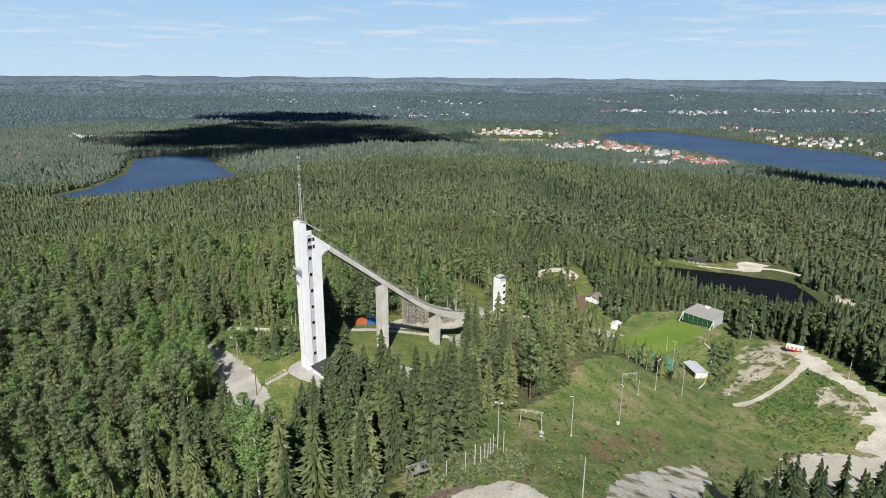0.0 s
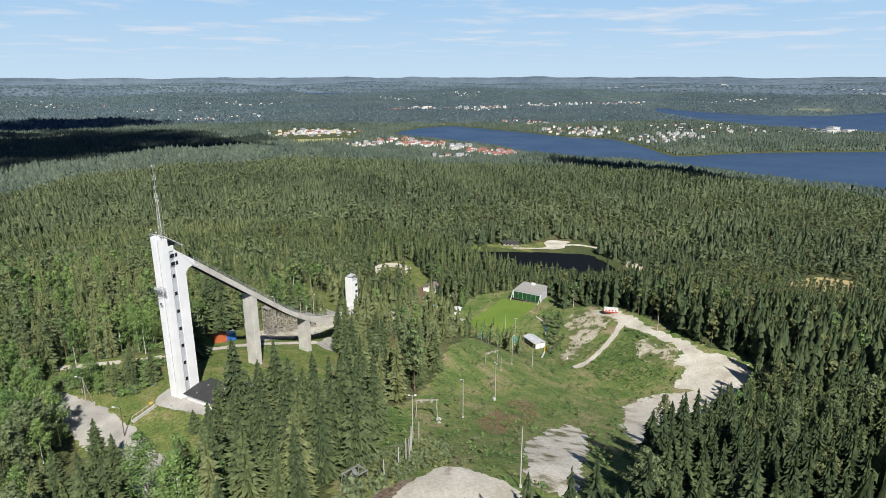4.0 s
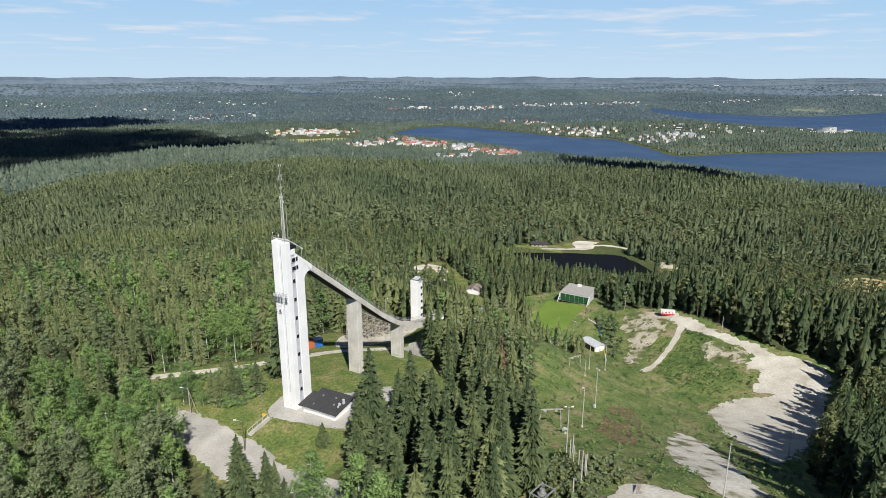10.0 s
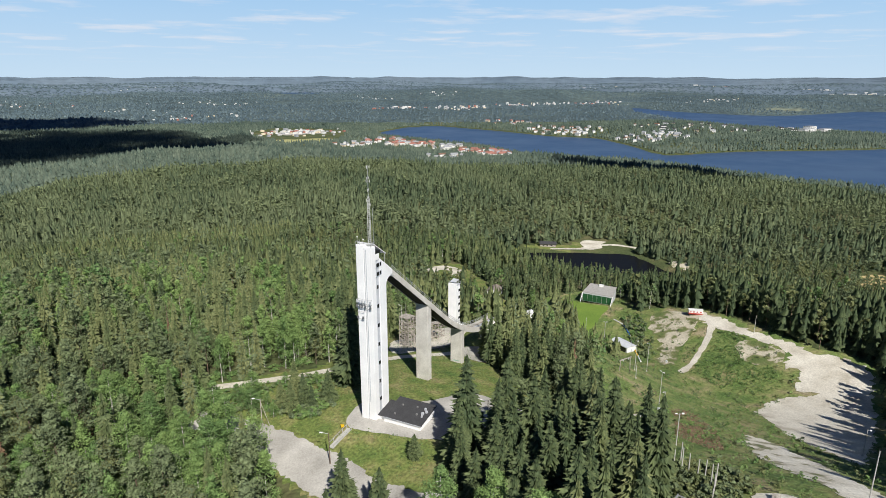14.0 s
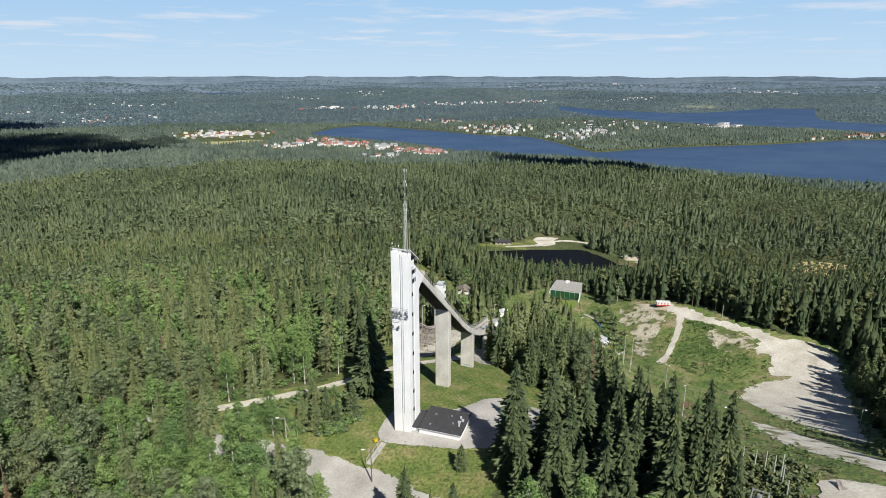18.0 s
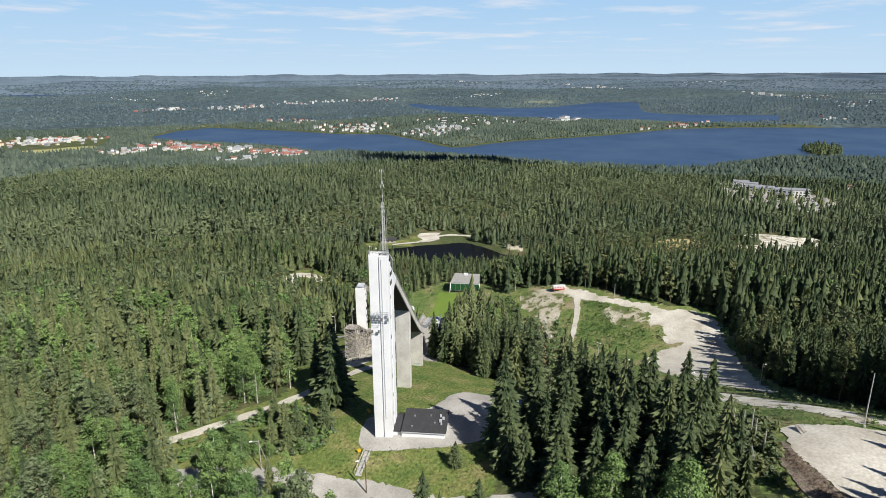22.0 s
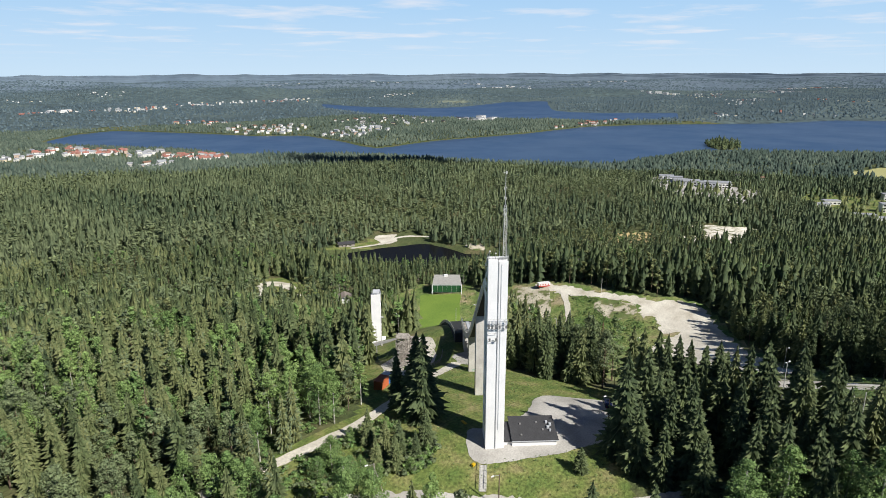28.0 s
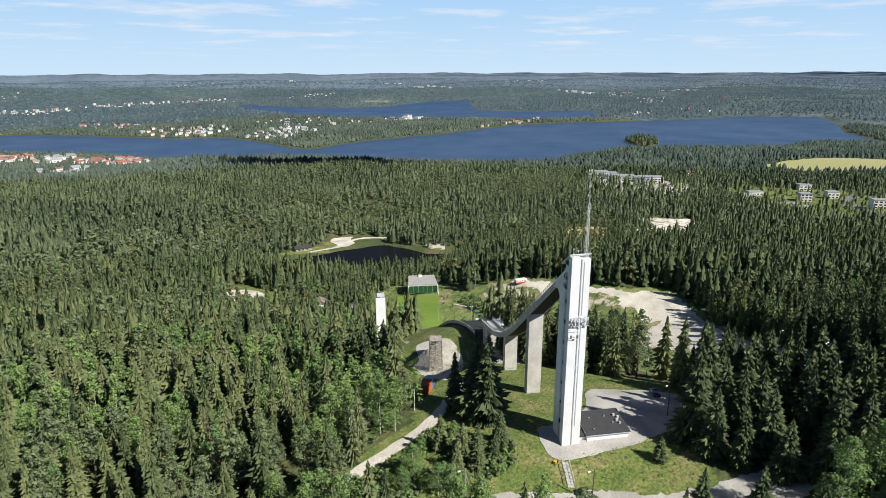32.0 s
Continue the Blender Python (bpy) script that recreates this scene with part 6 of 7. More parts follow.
TONES = {"spruce": (0.02, 0.46), "pine": (0.42, 0.72), "birch": (0.72, 1.0)}
KINDS = ("spruce", "pine", "birch")


def spread(step, x0, x1, y0, y1, seed):
    rng = np.random.RandomState(seed)
    xs, ys = np.meshgrid(np.arange(x0, x1, step), np.arange(y0, y1, step))
    xs = xs + 0.5 * step * (np.arange(xs.shape[0]) % 2)[:, None]
    x = (xs + rng.uniform(-0.42, 0.42, xs.shape) * step).ravel()
    y = (ys + rng.uniform(-0.42, 0.42, xs.shape) * step).ravel()
    return x, y, rng


def wooded(x, y, gap):
    ok = np.ones(x.shape, bool)
    for ring in CLEARINGS:
        ok &= off(x, y, ring) > gap
    return ok


FLIGHT = [(0, 0), (-20, 2), (-55, 22), (-100, 49), (-125, 76), (-158, 124)]
HEADINGS = [(0, 0, 0), (-15, 0, 14), (-30, 6, 20), (-65, 29, 20), (-85, 42, 28), (-110, 58, 40), (-125, 76, 46), (-145, 103, 53), (-158, 124, 58)]


def in_sight(x, y):
    """Whether a tree can be seen from the flight at all: ahead of it and not under it."""
    got = np.zeros(x.shape, bool)
    for fx, fy, head in HEADINGS:
        turn = (np.degrees(np.arctan2(x - fx, y - fy)) - head + 180) % 360 - 180
        got |= (np.abs(turn) < 41) & (np.hypot(x - fx, y - fy) > 66)
    return got


def from_flight(x, y):
    d = np.full(x.shape, 1e9)
    for (x0, y0), (x1, y1) in zip(FLIGHT, FLIGHT[1:]):
        dx, dy = x1 - x0, y1 - y0
        t = np.clip(((x - x0) * dx + (y - y0) * dy) / (dx * dx + dy * dy), 0, 1)
        d = np.minimum(d, np.hypot(x - x0 - t * dx, y - y0 - t * dy))
    return d


def bearing(x, y):
    return np.degrees(np.arctan2(x - HUB[0], y - HUB[1]))


def old_stand(x, y):
    """Where tall dark old spruce crowds the east side of the slope."""
    east = ramp(x + 0.6 * (y - 130), 70, 105) * (1 - ramp(y - 0.35 * x, 130, 165)) * ramp(y, 40, 70)
    return np.maximum(east, ramp(x, 26, 40) * (1 - ramp(y - 0.5 * x, 72, 92)) * ramp(y, 10, 25))


def stand(x, y, rng):
    """Height and species of a tree by where it stands."""
    h = 18.6 + 2.2 * waves(x, y, 140, 21) + rng.normal(0, 2.1, x.shape) - 4.2 * ramp(from_flight(x, y), 200, 380) - 1.6 * ramp(from_flight(x, y), 380, 560)
    h = h * np.where(rng.uniform(size=x.shape) < 0.2, rng.uniform(0.5, 0.85, x.shape), 1.0)
    west = ramp(-x, 0, 70) * (1 - ramp(y, 300, 520))
    mixed = waves(x, y, 230, 22) + rng.normal(0, 0.75, x.shape) + 0.55 * west * ramp(-x, 50, 120) - 0.3 * ramp(x, 40, 160) * (1 - ramp(y, 300, 450))
    leafy = waves(x, y, 70, 23) + rng.normal(0, 0.6, x.shape) + 0.42 * west
    grove = (x > -8) & (x < 75) & (y > 25) & (y < 250) | (x > -34) & (x <= -8) & (y > 85) & (y < 140)
    mixed, leafy = mixed - 1.2 * grove, leafy - 0.7 * grove
    off_way = 0.25 * ramp(from_flight(x, y), 190, 260)
    mixed, leafy = mixed - off_way + 0.8 * ramp(x, 190, 260) * (1 - ramp(y, 560, 760)), leafy - 0.6 * off_way
    sp = np.where(mixed > 0.42 - 0.3 * ramp(from_flight(x, y), 160, 260) * ramp(200 - x, 0, 120), 1, 0)
    sp = np.where(leafy > 0.9 - 0.25 * (1 - ramp(from_flight(x, y), 200, 300)), 2, sp)
    h = np.where(sp == 2, h * 0.85, h)
    h = h * (1 - 0.35 * ((x > 110) & (x < 330) & (y > 335) & (y < 420))) * (1 - 0.15 * ramp(x, 190, 280))
    h = h * (1 - 0.08 * grove * ramp(y, 135, 165) * ramp(x, -6, 2))
    h = np.where((x > 62) & (x < 118) & (y > 215) & (y < 300), 0.7 * h, h)
    old = (x > 26) & (old_stand(x, y) > 0.5)
    return np.clip(np.where(old, h * 1.04, h), 6, 27), np.where(old & (rng.uniform(size=x.shape) < 0.6), 0, sp)


def grow(name, x, y, level, rng, label, far=False, trunks=True, scale=(1, 1), leaf=None):
    """Many trees joined into one mesh."""
    h, sp = stand(x, y, rng)
    z = height(x, y)
    VV, FF, TT, WW, n = [], [], [], [], 0
    for k, kind in enumerate(KINDS):
        pool = LEVELS[kind][level]
        pick = rng.randint(0, len(pool), x.shape)
        for p, (v, f) in enumerate(pool):
            sel = np.where((sp == k) & (pick == p))[0]
            if not len(sel):
                continue
            pieces = [(v, f, 0)]
            if trunks and kind != "spruce":
                tv, tf = trunk_of(np.random.RandomState(5), 0.011, 0.62, 4)
                pieces.append((tv, tf, 1 if kind == "pine" else 2))
            for pv, pf, slot in pieces:
                a = rng.uniform(0, 6.283, len(sel))
                c, s = np.cos(a)[:, None], np.sin(a)[:, None]
                hh = (h[sel] * scale[1])[:, None]
                wd = hh * scale[0] / scale[1] * rng.uniform(0.85, 1.2, len(sel))[:, None]
                X = (pv[None, :, 0] * c - pv[None, :, 1] * s) * wd + x[sel][:, None]
                Y = (pv[None, :, 0] * s + pv[None, :, 1] * c) * wd + y[sel][:, None]
                Z = pv[None, :, 2] * hh + z[sel][:, None]
                VV.append(np.stack([X, Y, Z], -1).reshape(-1, 3))
                FF.append((pf[None] + (np.arange(len(sel)) * len(pv))[:, None, None]).reshape(-1, 3) + n)
                lo, hi = TONES[kind]
                patch = 0.5 + 0.28 * waves(x[sel], y[sel], 60, 31) + 0.30 * waves(x[sel], y[sel], 170, 33) + 0.32 * waves(x[sel], y[sel], 420, 32) + (0.3 * waves(x[sel], y[sel], 1500, 35) if far else 0.0) + 0.18 * ramp(-x[sel], 0, 200) * ramp(y[sel], 250, 500)
                # first term paints the old stand's own shadow; the rest are darker eastern woods
                dim = (hi - lo) * (0.5 * ramp(x[sel], 26, 40) * (1 - ramp(y[sel] - 0.5 * x[sel], 72, 92)) * (1 - ramp(x[sel], 140, 200)) + 0.12 * ramp(x[sel], 0, 120) * (1 - 0.6 * ramp(y[sel], 280, 420)) + 0.28 * ramp(x[sel], 130, 200) * (1 - ramp(y[sel], 380, 520)) * (1 - ramp(x[sel], 420, 560)) + 0.4 * ramp(x[sel], 640, 780) * (1 - ramp(y[sel], 620, 760)))
                tone = np.clip(lo + (hi - lo) * (patch + rng.normal(0, 0.27 if level in (0, 1, 5) else 0.16, len(sel))) - dim, lo * 0.8, hi)
                TT.append((tone[:, None] + tip_and_shade(pv, kind)[None]).ravel() if slot == 0 else np.repeat(tone, len(pv)))
                WW.append(np.full(len(sel) * len(pf), slot))
                n += len(sel) * len(pv)
    v = np.concatenate(VV)
    ob = new(name, raw_mesh(name, warp(v) if far else v, np.concatenate(FF), (leaf or M_LEAF, M_BARK, M_BIRCH), np.concatenate(TT), np.concatenate(WW), level in (2, 3, 4)))
    return tagged(ob, label, "trees", kind="stuff")


# woods near the flight
x, y, rng = spread(4.85, -330, 330, -40, 420, 1)
d, b = from_flight(x, y), bearing(x, y)
ok = wooded(x, y, 1.6) & (off(x, y, FRONT) > 0) & (off(x, y, HEAP_FOOT) > 0) & (d > 8) & (b > -56) & (b < 112)
near = ok & (d < 225)
NEAR_X, NEAR_Y = x[near], y[near]
# the strips of wood that the flight passes nearest: single trees, each a thing
STRIPS = [(-150, -96, 150, 216), (-62, -14, 96, 132), (0, 34, 96, 190), (-125, -70, 120, 182), (26, 60, 40, 76), (90, 150, 86, 132)]
single = np.zeros(NEAR_X.shape, bool)
for x0, x1, y0, y1 in STRIPS:
    single |= (NEAR_X > x0) & (NEAR_X < x1) & (NEAR_Y > y0) & (NEAR_Y < y1)
single &= in_sight(NEAR_X, NEAR_Y)
order = np.random.RandomState(4).permutation(np.where(single)[0])
single[order[300:]] = False
nd, vis = from_flight(NEAR_X, NEAR_Y), in_sight(NEAR_X, NEAR_Y)
lone = single & vis
single = lone
close = vis & ~single & (nd < 142)
rest = vis & ~single & ~close
grow("near_woods", NEAR_X[close], NEAR_Y[close], 5, np.random.RandomState(11), "dense mixed woods of dark spruce, pine and birch")
grow("slope_woods", NEAR_X[rest], NEAR_Y[rest], 1, np.random.RandomState(18), "dense mixed woods of spruce, pine and birch round the hill")
grow("under_flight_woods", NEAR_X[~vis], NEAR_Y[~vis], 3, np.random.RandomState(19), "spruce woods below the hilltop", False, False)
# woods further off, in rings
x, y, rng = spread(4.9, -700, 700, -120, 640, 2)
d, b = from_flight(x, y), bearing(x, y)
keep = wooded(x, y, 1.5) & (d >= 225) & (d < 480) & (b > -55) & (b < 108)
grow("middle_woods", x[keep], y[keep], 2, np.random.RandomState(12), "mixed woods of spruce and pine on the hillsides")
x, y, rng = spread(5.7, -1000, 1100, -200, 1100, 3)
d, b = from_flight(x, y), bearing(x, y)
keep = wooded(x, y, 1.5) & (d >= 480) & (d < 950) & (b > -50) & (b < 104)
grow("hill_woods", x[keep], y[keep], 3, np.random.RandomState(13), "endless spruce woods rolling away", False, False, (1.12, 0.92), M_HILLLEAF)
x, y, rng = spread(9.0, -1900, 2600, -400, 2700, 4)
d, b = from_flight(x, y), bearing(x, y)
keep = wooded(x, y, 4) & unbuilt(x, y) & (d >= 950) & (d < 2500) & (b > -48) & (b < 101)
grow("hazed_far_woods", x[keep], y[keep], 4, np.random.RandomState(14), "far spruce woods by the lakes", True, False, (2.2, 0.9), M_FARLEAF_HAZED)
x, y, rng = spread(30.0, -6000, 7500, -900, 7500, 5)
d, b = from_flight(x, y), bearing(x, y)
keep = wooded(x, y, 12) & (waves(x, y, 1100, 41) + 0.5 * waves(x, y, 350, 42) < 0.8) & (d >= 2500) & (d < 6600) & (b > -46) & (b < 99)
grow("distant_woods", x[keep], y[keep], 4, np.random.RandomState(15), "distant woods with haze in their blue-green colour", True, False, (3.6, 0.8), M_DISTANT_HAZED)
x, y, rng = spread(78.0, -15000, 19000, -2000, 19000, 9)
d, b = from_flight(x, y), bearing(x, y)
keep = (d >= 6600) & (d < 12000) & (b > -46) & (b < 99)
grow("horizon_woods", x[keep], y[keep], 4, np.random.RandomState(20), "woods on the far ridges, coloured blue by haze", True, False, (11.0, 0.9), M_DISTANT_HAZED)
# woods behind the flight, out of sight
x, y, rng = spread(9.5, -500, 500, -420, 420, 6)
d, b = from_flight(x, y), bearing(x, y)
keep = wooded(x, y, 3) & (d > 10) & (d < 300) & ((b <= -56) | (b >= 112))
grow("rear_woods", x[keep], y[keep], 3, np.random.RandomState(16), "spruce woods behind the hilltop", False, False)


def tree_kind(kind, i):
    """One tree with trunk and crown, in metres for a height of 20."""
    rng = np.random.RandomState(900 + i)
    v, f = LEVELS[kind][0][i % len(LEVELS[kind][0])]
    lo, hi = TONES[kind]
    tone = np.clip(lo + (hi - lo) * rng.uniform(0.15, 0.95) * 0.85 + rng.normal(0, 0.03, len(v) // 3 + 1).repeat(3)[:len(v)] + tip_and_shade(v, kind), 0, 1)
    crown = raw_mesh("crown", v * 20, f, (M_LEAF,), tone)
    if kind == "spruce":
        tv, tf = trunk_of(rng, 0.011, 0.96)
    else:
        tv, tf = joined(trunk_of(rng, 0.012, 0.9), limbs_of(rng, 14, 0.4 if kind == "pine" else 0.2, 0.13, 0.003))
    stem = raw_mesh("trunk", tv * 20, tf, (M_BIRCH if kind == "birch" else M_BARK,), smooth=True)
    return stem, crown


TREES = {k: [tree_kind(k, i) for i in range(8 if k == "spruce" else 4)] for k in KINDS}
LABELS = {"spruce": "tall dark green spruce with drooping boughs", "pine": "pine with a bare brown trunk and loose crown", "birch": "light green leafy birch with a pale trunk"}


def plant(kind, x, y, h, i, label="", wide=1.12):
    stem, crown = TREES[kind][i % len(TREES[kind])]
    k = h / 20
    e = thing(kind + "_tree", pose(x, y, ground_z(x, y), 0, 0, (i * 137.5) % 360) @ Matrix.Diagonal((k * wide, k * wide, k, 1)), label or LABELS[kind], "tree", "trees of the wood")
    for nm, me in (("trunk", stem), ("crown", crown)):
        o = new(nm, me)
        o.parent = e
    return e


sx, sy = NEAR_X[single], NEAR_Y[single]
sh, ss = stand(sx, sy, np.random.RandomState(17))
dark = sorted(range(8), key=lambda i: np.random.RandomState(900 + i).uniform(0.15, 0.95))[:3]
for i in range(len(sx)):
    k = dark[i % 3] if ss[i] == 0 and sx[i] > -8 else i
    plant(KINDS[ss[i]], sx[i], sy[i], sh[i], k)

# ---------------------------------------------------------------- single trees of the clearing
for i, (x, y, h, wide) in enumerate([(-24.2, 141.8, 24.5, 1.75), (-19, 137.0, 20, 1.15), (-15, 141, 23, 1.2), (-21, 133, 18, 1.1), (-28, 137, 17, 1.1), (-30, 131, 15, 1.1), (-39.5, 185.6, 23, 1.75), (-37.5, 189.5, 22, 1.65), (-38.5, 195.5, 17, 1.0),
                                     (-47, 178.5, 9.2, 1.7), (-54, 190, 9.8, 1.6), (-53, 181, 9.4, 1.6), (-56.5, 179, 8.8, 1.6), (-54.5, 184, 9.0, 1.6), (-51.5, 177.5, 7.0, 1.7), (-58.5, 183, 8.0, 1.6),
                                     (-53, 135, 17, 1.2), (-48, 126, 16, 1.25), (-46, 138.5, 6, 1.4), (-58, 124, 17, 1.2), (-20, 115, 19, 1.2), (-14, 122, 19, 1.2), (-28, 111, 20, 1.2), (-33, 104, 19, 1.2), (-52, 117, 18, 1.2), (-23, 102, 21, 1.2), (-28, 106, 19, 1.2), (-18, 106, 20, 1.2), (-46, 108, 19, 1.2),
                                     (-2, 108, 21, 1.1), (0, 114, 22, 1.2), (-6, 112, 20, 1.1), (-3, 120, 23, 1.2), (1, 124, 21, 1.1), (-1, 130, 22, 1.2), (3, 134, 20, 1.1), (2, 140, 22, 1.15), (6, 144, 21, 1.1),
                                     (6, 130, 18, 1.2), (8, 139, 20, 1.1), (-34.6, 146.2, 6.2, 2.0), (-8, 118, 21, 1.15), (-9, 106, 20, 1.1), (-12, 112, 22, 1.15), (-11, 121, 19, 1.1), (-15, 117, 20, 1.1), (-10, 127, 20, 1.1), (-3.5, 132.5, 21, 1.1), (-19, 120.5, 19, 1.1), (-29, 115.5, 19, 1.1), (0.5, 139, 20, 1.0), (-19.5, 129.5, 20, 1.3), (-24.5, 126.8, 17, 1.3), (-12.5, 133.5, 21, 1.25), (-6.5, 139.5, 20, 1.2), (-30.5, 123, 14, 1.3)]):
    plant("spruce", x, y, h, 500 + i if h < 12 else dark[i % 3], "young dark green spruce in the grass" if h < 12 else "", wide if h < 12 or wide > 1.5 else wide * 1.22)
for i, (x, y, h) in enumerate([(-66, 186, 6), (-62, 184, 5), (-69, 190, 6.5), (-56, 194, 4.5), (-64, 194, 4), (-48, 190, 4), (-43, 188, 3.2), (-55, 176, 3.4), (-57, 184, 4.6), (-61, 179.5, 4.4), (-66, 183, 8.0), (-65, 190, 9.0)]):
    plant("birch", x, y, h, 600 + i, "bushy young birch in the rough grass", 1.5)

for i, (x, y, h) in enumerate([(-41, 114, 19), (-34, 109, 18)]):
    plant("birch", x, y, h, 640 + i, "", 1.15)

for i, (x, y, h) in enumerate([(71, 321, 15), (75, 333, 14), (69, 313, 14), (77, 345, 13), (74, 352, 15), (66, 329, 16), (88, 333, 10), (104, 333, 11), (108, 342, 13)]):
    plant("birch" if i % 3 else "pine", x, y, h, 660 + i, "", 1.1)


# ---------------------------------------------------------------- low growth
def low_growth(name, ring, count, size, seed, tones, label, leaves=14, mat=None, gap=0.0):
    """Bushes or tufts joined into one mesh, scattered inside a ring."""
    rng = np.random.RandomState(seed)
    a = np.array(ring)
    x, y = rng.uniform(a[:, 0].min(), a[:, 0].max(), count * 3), rng.uniform(a[:, 1].min(), a[:, 1].max(), count * 3)
    ok = (off(x, y, ring) < -gap) & (waves(x, y, 22, seed) + rng.normal(0, 0.5, x.shape) > -0.5)
    for bare in BARE:
        ok &= off(x, y, bare) > 0.3
    x, y = x[ok][:count], y[ok][:count]
    z = height(x, y)
    VV, FF, TT, n = [], [], [], 0
    pool = [puff_crown(np.random.RandomState(seed + k), 4, leaves, 0.05, 0.55, 0.26) for k in range(5)]
    pick = rng.randint(0, 5, len(x))
    for p, (v, f) in enumerate(pool):
        sel = np.where(pick == p)[0]
        if not len(sel):
            continue
        h = rng.uniform(*size, len(sel))[:, None]
        t = rng.uniform(0, 6.283, len(sel))
        c, s = np.cos(t)[:, None], np.sin(t)[:, None]
        VV.append(np.stack([(v[None, :, 0] * c - v[None, :, 1] * s) * h * 1.3 + x[sel][:, None], (v[None, :, 0] * s + v[None, :, 1] * c) * h * 1.3 + y[sel][:, None], v[None, :, 2] * h + z[sel][:, None]], -1).reshape(-1, 3))
        FF.append((f[None] + (np.arange(len(sel)) * len(v))[:, None, None]).reshape(-1, 3) + n)
        TT.append(np.repeat(rng.uniform(*tones, len(sel)), len(v)))
        n += len(sel) * len(v)
    ob = new(name, raw_mesh(name, np.concatenate(VV), np.concatenate(FF), (mat or M_LEAF,), np.concatenate(TT)))
    return tagged(ob, label, "undergrowth", kind="stuff")


BARE = [[(-36, 176.5), (-45.8, 168.8), (-39, 158.4), (-29.5, 151), (-19.7, 145.6), (1, 148), (0.8, 157), (-8, 170), (-18, 168.5)],
        [(-84, 196), (-70, 184.5), (-60.5, 174), (-48.5, 155.5), (-42.5, 142), (-28, 125), (-32, 118), (-44, 126), (-53, 140), (-68, 169), (-90, 192)],
        [(-96, 212), (-73, 206), (-47, 201), (-22, 205), (2, 210), (2, 206), (-22, 201), (-47, 196), (-73, 201), (-96, 208)], [(163, 275), (172, 280), (173.5, 263), (174.5, 222), (181, 194), (178, 184), (133, 152.5), (78, 121.5), (91, 148), (109, 173), (117, 185), (141, 189.5), (147, 193.5), (160, 201), (158, 208.5), (166, 213), (169, 221), (166.5, 241)],
        [(-9.6, 81), (-9.6, 84), (-4, 91.9), (6.4, 96.3), (14, 98.5), (22.4, 86.7), (24, 78), (10, 74), (-5, 76)], [(72, 150), (58, 140), (44, 125), (31, 100), (26, 90), (31, 84), (43, 99), (58, 119), (70, 139)],
        [(93, 308), (136, 343), (148, 320), (107, 287)], [(171, 266), (158, 254), (144, 245), (121, 233), (123, 229), (146, 241), (160, 250), (172, 260)]]
low_growth("slope_shrubs", [(136, 246), (166, 256), (171, 246), (168, 236), (156, 230), (150, 222), (154, 210), (146, 198), (132, 200), (124, 214), (126, 230)], 800, (0.4, 1.2), 41, (0.72, 1.0), "dense green shrubs on the slope", 9)
low_growth("bank_shrubs", [(126, 268), (134, 285), (142, 300), (152, 300), (146, 285), (134, 262), (122, 250)], 170, (0.8, 2.6), 42, (0.5, 0.85), "green shrubs on the bank by the tubes")
low_growth("slope_herbs", SLOPE, 9000, (0.25, 0.7), 43, (0.58, 1.05), "tall uncut grass and herbs", 4)
low_growth("slope_bushes", SLOPE, 800, (0.5, 1.7), 51, (0.30, 0.70), "dull green bushes scattered over the hillside", 7, gap=1.0)
low_growth("slope_saplings", SLOPE, 600, (0.6, 1.6), 52, (0.76, 1.0), "bright green saplings and nettles on the hillside", 8, gap=1.0)
low_growth("slope_top_bushes", [(-9, 90), (-4, 102), (6, 116), (16, 124), (20, 112), (14, 101), (6, 98), (-3, 93)], 520, (0.7, 2.2), 44, (0.25, 0.7), "dark bushes below the sand heap")
low_growth("red_fireweed", [(36, 131), (37, 144), (50, 158), (62, 173), (72, 174), (62, 154), (50, 141), (40, 131)], 2600, (0.2, 0.5), 45, (0.2, 0.8), "faded reddish fireweed patch", 5, M_FIRE)
low_growth("verge_bushes", [(-78, 203), (-62, 200), (-46, 196), (-44, 190), (-52, 182), (-66, 182), (-76, 190)], 330, (0.5, 1.8), 46, (0.55, 1.0), "rough bushes and saplings in the verge", 8)
low_growth("roadside_thicket", [(-63, 184), (-57, 187), (-50, 185), (-45.5, 179), (-47, 175), (-51, 173), (-56, 175), (-60, 179)], 230, (0.6, 1.9), 49, (0.5, 1.0), "dense green thicket of saplings beside the parking road", 14)
low_growth("meadow_tufts", MEADOW, 3200, (0.15, 0.5), 47, (0.7, 1.0), "short tufts in the meadow", 4)
low_growth("path_edge_bushes", [(-100, 216), (-82, 212), (-62, 209), (-46, 211), (-46, 207), (-62, 204.5), (-84, 208.5), (-100, 212)], 160, (0.8, 2.2), 48, (0.7, 1.0), "bright leafy bushes along the wood's edge", 10)

# dead grey-brown spruces that stand in the wood
for i, (x, y, h) in enumerate([(20.5, 168, 20), (-104, 186, 17), (-118, 176, 15), (-86, 228, 16)]):
    v, f = fir_crown(np.random.RandomState(300 + i), 26, 7, 0.11, 0.1, 1, 0.45)
    stem, _ = TREES["spruce"][i]
    e = thing("dead_spruce_tree", pose(x, y, ground_z(x, y), 0, 0, i * 70), "dead grey-brown spruce with bare boughs", "tree", "dead spruces")
    for nm, me in (("trunk", stem), ("crown", raw_mesh("crown", v * h, f, (M_DEAD,)))):
        o = new(nm, me)
        o.parent = e


# dark blue car under the trees at the edge of the yard
car = thing("car", at_ground(-2.5, 155.0, 35, 0.12), "dark blue car parked at the edge of the yard", "car")
bm = bmesh.new()
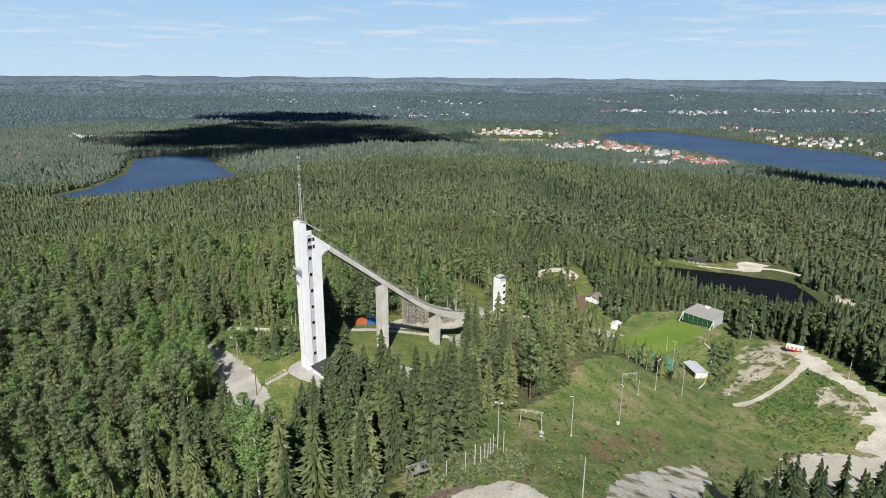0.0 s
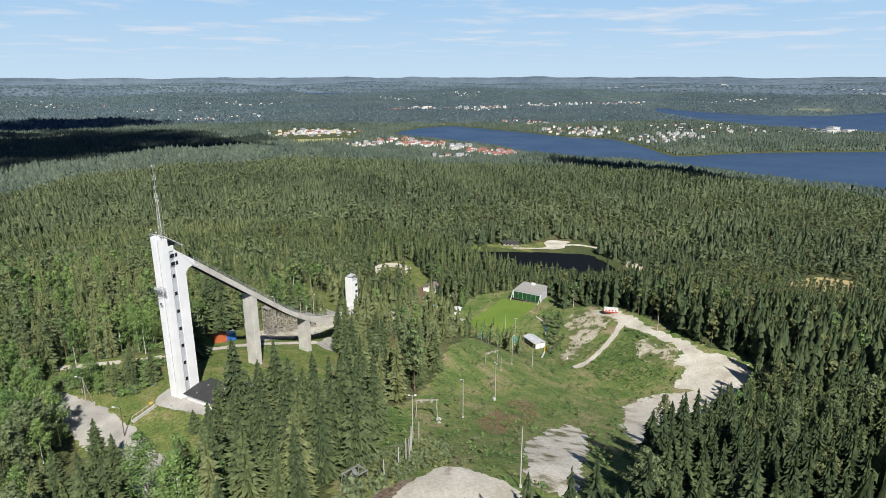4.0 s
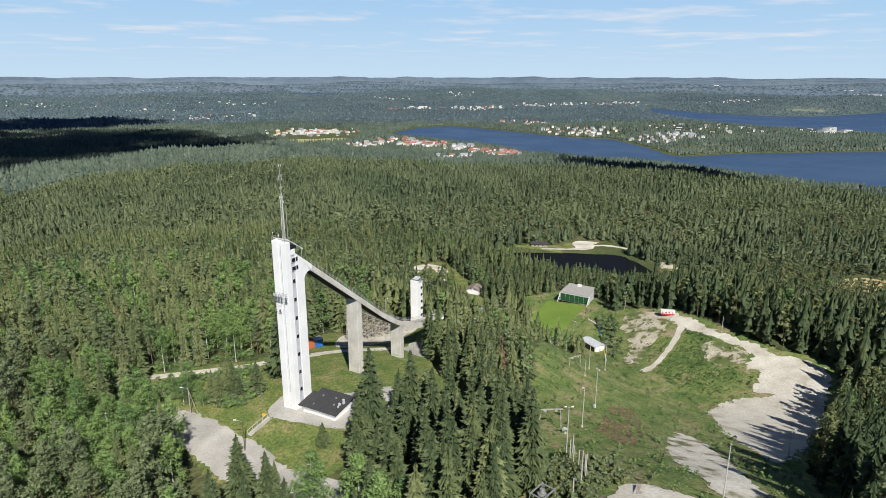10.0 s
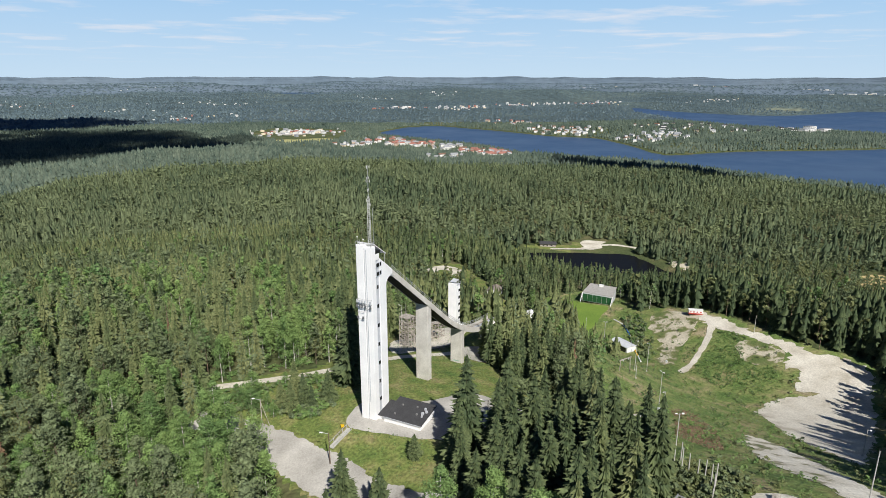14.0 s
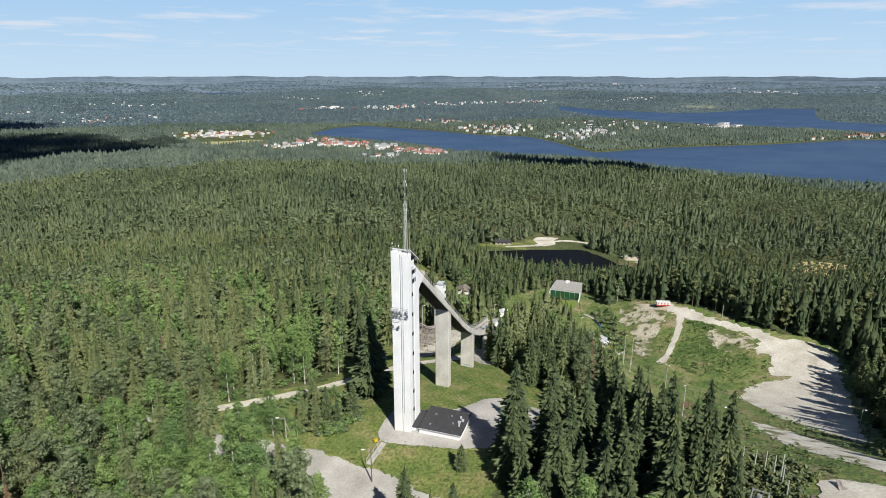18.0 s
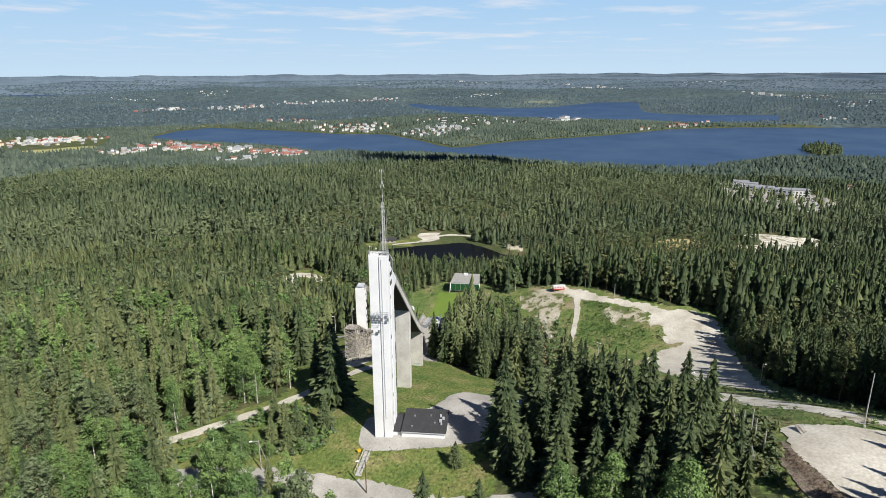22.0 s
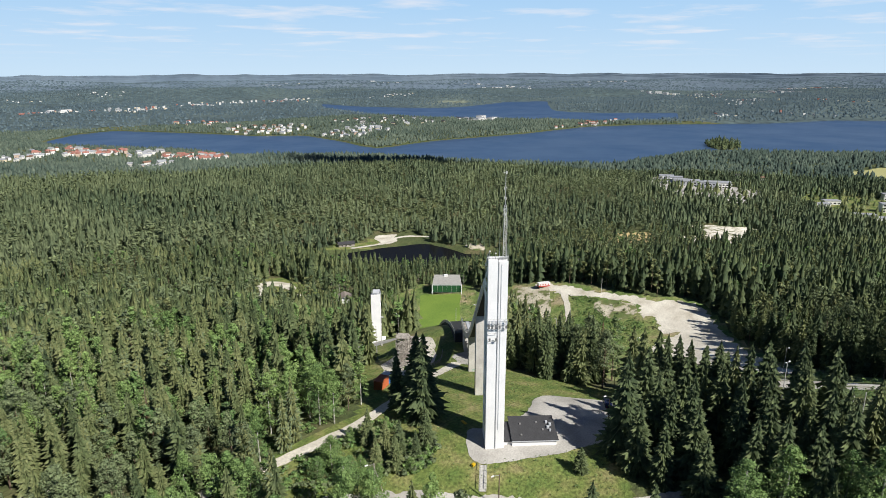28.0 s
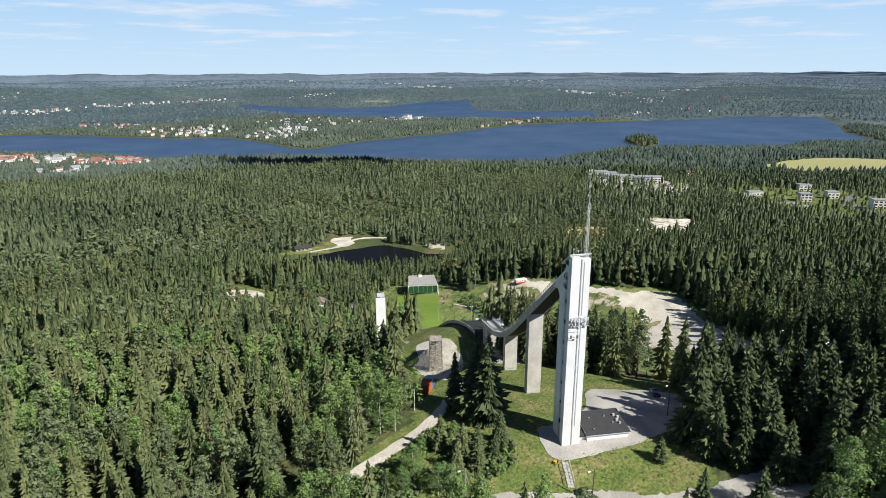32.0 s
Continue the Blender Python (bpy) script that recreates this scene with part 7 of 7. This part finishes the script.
prism(bm, [(-2.1, 0.35), (2.1, 0.35), (2.15, 0.8), (1.2, 0.95), (0.5, 1.42), (-1.2, 1.45), (-1.9, 0.98), (-2.15, 0.9)], -0.88, 0.88)
bmesh.ops.bevel(bm, geom=bm.edges[:], offset=0.07, segments=2, affect="EDGES")
part("body", bm, plain("dark_blue_car_paint", (0.012, 0.018, 0.05), 0.25, gloss=0.5), car)
for sy_ in (-0.89, 0.89):
    bm = bmesh.new()
    prism(bm, [(-1.5, 0.98), (0.95, 0.98), (0.42, 1.34), (-1.1, 1.36)], sy_ - 0.012, sy_ + 0.012)
    part("side_window", bm, M_DARKGLASS, car)
bm = bmesh.new()
v = [bm.verts.new(p) for p in ((1.17, -0.75, 1.0), (1.17, 0.75, 1.0), (0.56, 0.7, 1.41), (0.56, -0.7, 1.41))]
bm.faces.new(v)
part("windscreen", bm, M_DARKGLASS, car)
for wx in (-1.35, 1.35):
    for wy in (-0.82, 0.82):
        bm = bmesh.new()
        bmesh.ops.create_cone(bm, cap_ends=True, segments=16, radius1=0.33, radius2=0.33, depth=0.2, matrix=pose(wx, wy, 0.33, 90, 0, 0))
        w = part("wheel", bm, M_ROOF, car)
        bm = bmesh.new()
        bmesh.ops.create_cone(bm, cap_ends=True, segments=12, radius1=0.19, radius2=0.19, depth=0.22, matrix=pose(wx, wy, 0.33, 90, 0, 0))
        part("rim", bm, M_STEEL, w)
for hy in (-0.6, 0.6):
    part("headlight", made((2.08, 2.16, hy - 0.2, hy + 0.2, 0.62, 0.76)), M_CLEANWHITE, car)
    part("tail_light", made((-2.17, -2.1, hy - 0.15, hy + 0.15, 0.7, 0.86)), M_RED, car)


def more_trees(name, ring, step, level, scale, seed, label, houses=True):
    a = np.array(ring)
    x, y, rng = spread(step, a[:, 0].min(), a[:, 0].max(), a[:, 1].min(), a[:, 1].max(), seed)
    ok = off(x, y, ring) < -2
    for bx, by, r in KEEP_OUT:
        ok &= np.hypot(x - bx, y - by) > r
    grow(name, x[ok], y[ok], level, rng, label, False, False, scale)


KEEP_OUT = [(445, 1312, 35), (700, 200, 17), (672, 205, 16), (640, 160, 18), (622, 145, 17), (690, 145, 15), (722, 118, 15), (652, 74, 16), (780, 150, 18), (770, 420, 20), (745, 400, 22), (722, 384, 20), (700, 362, 18), (735, 360, 22), (690, 335, 16), (715, 326, 17)]
more_trees("island_trees", ISLE, 9.0, 2, (1.9, 1.3), 61, "tall trees crowding the small island")
more_trees("block_trees", BLOCKS, 11.0, 3, (1.1, 0.75), 62, "birches and pines between the blocks")
more_trees("school_trees", SCHOOL, 11.5, 3, (1.1, 0.95), 63, "pines in the school yard")


# dry branches on the bank below the sand heap, and a board left on the sand
rr = np.random.RandomState(88)
bm = bmesh.new()
for _ in range(260):
    t, u = rr.uniform(), rr.uniform(0.05, 0.95)
    x, y = -6.5 + 9.5 * t - 2.6 * u + 1.3, 82.5 + 12.0 * t + 1.2 * u
    a, L = rr.uniform(2.2, 3.6), rr.uniform(0.8, 2.6)
    p = Vector((x, y, ground_z(x, y) + 0.3))
    q = p + Vector((math.cos(a) * L, math.sin(a) * L, 0))
    q.z = ground_z(q.x, q.y) + rr.uniform(0.25, 0.8)
    rod(bm, p, q, rr.uniform(0.02, 0.06), 0.015, sides=3)
tagged(part("brushwood", bm, M_BARK, None), "dry brown branches heaped on the bank", "brushwood", kind="stuff")
board = thing("sheet_board", at_ground(12.6, 95.4, 40, 0.35), "flat grey board lying on the sand", "board")
part("sheet", made((-1.6, 1.6, -0.7, 0.7, 0.0, 0.08), bevel=0.02), M_WOOD, board)
part("batten", made((-1.5, 1.5, -0.08, 0.08, 0.08, 0.14)), M_WOOD, board)
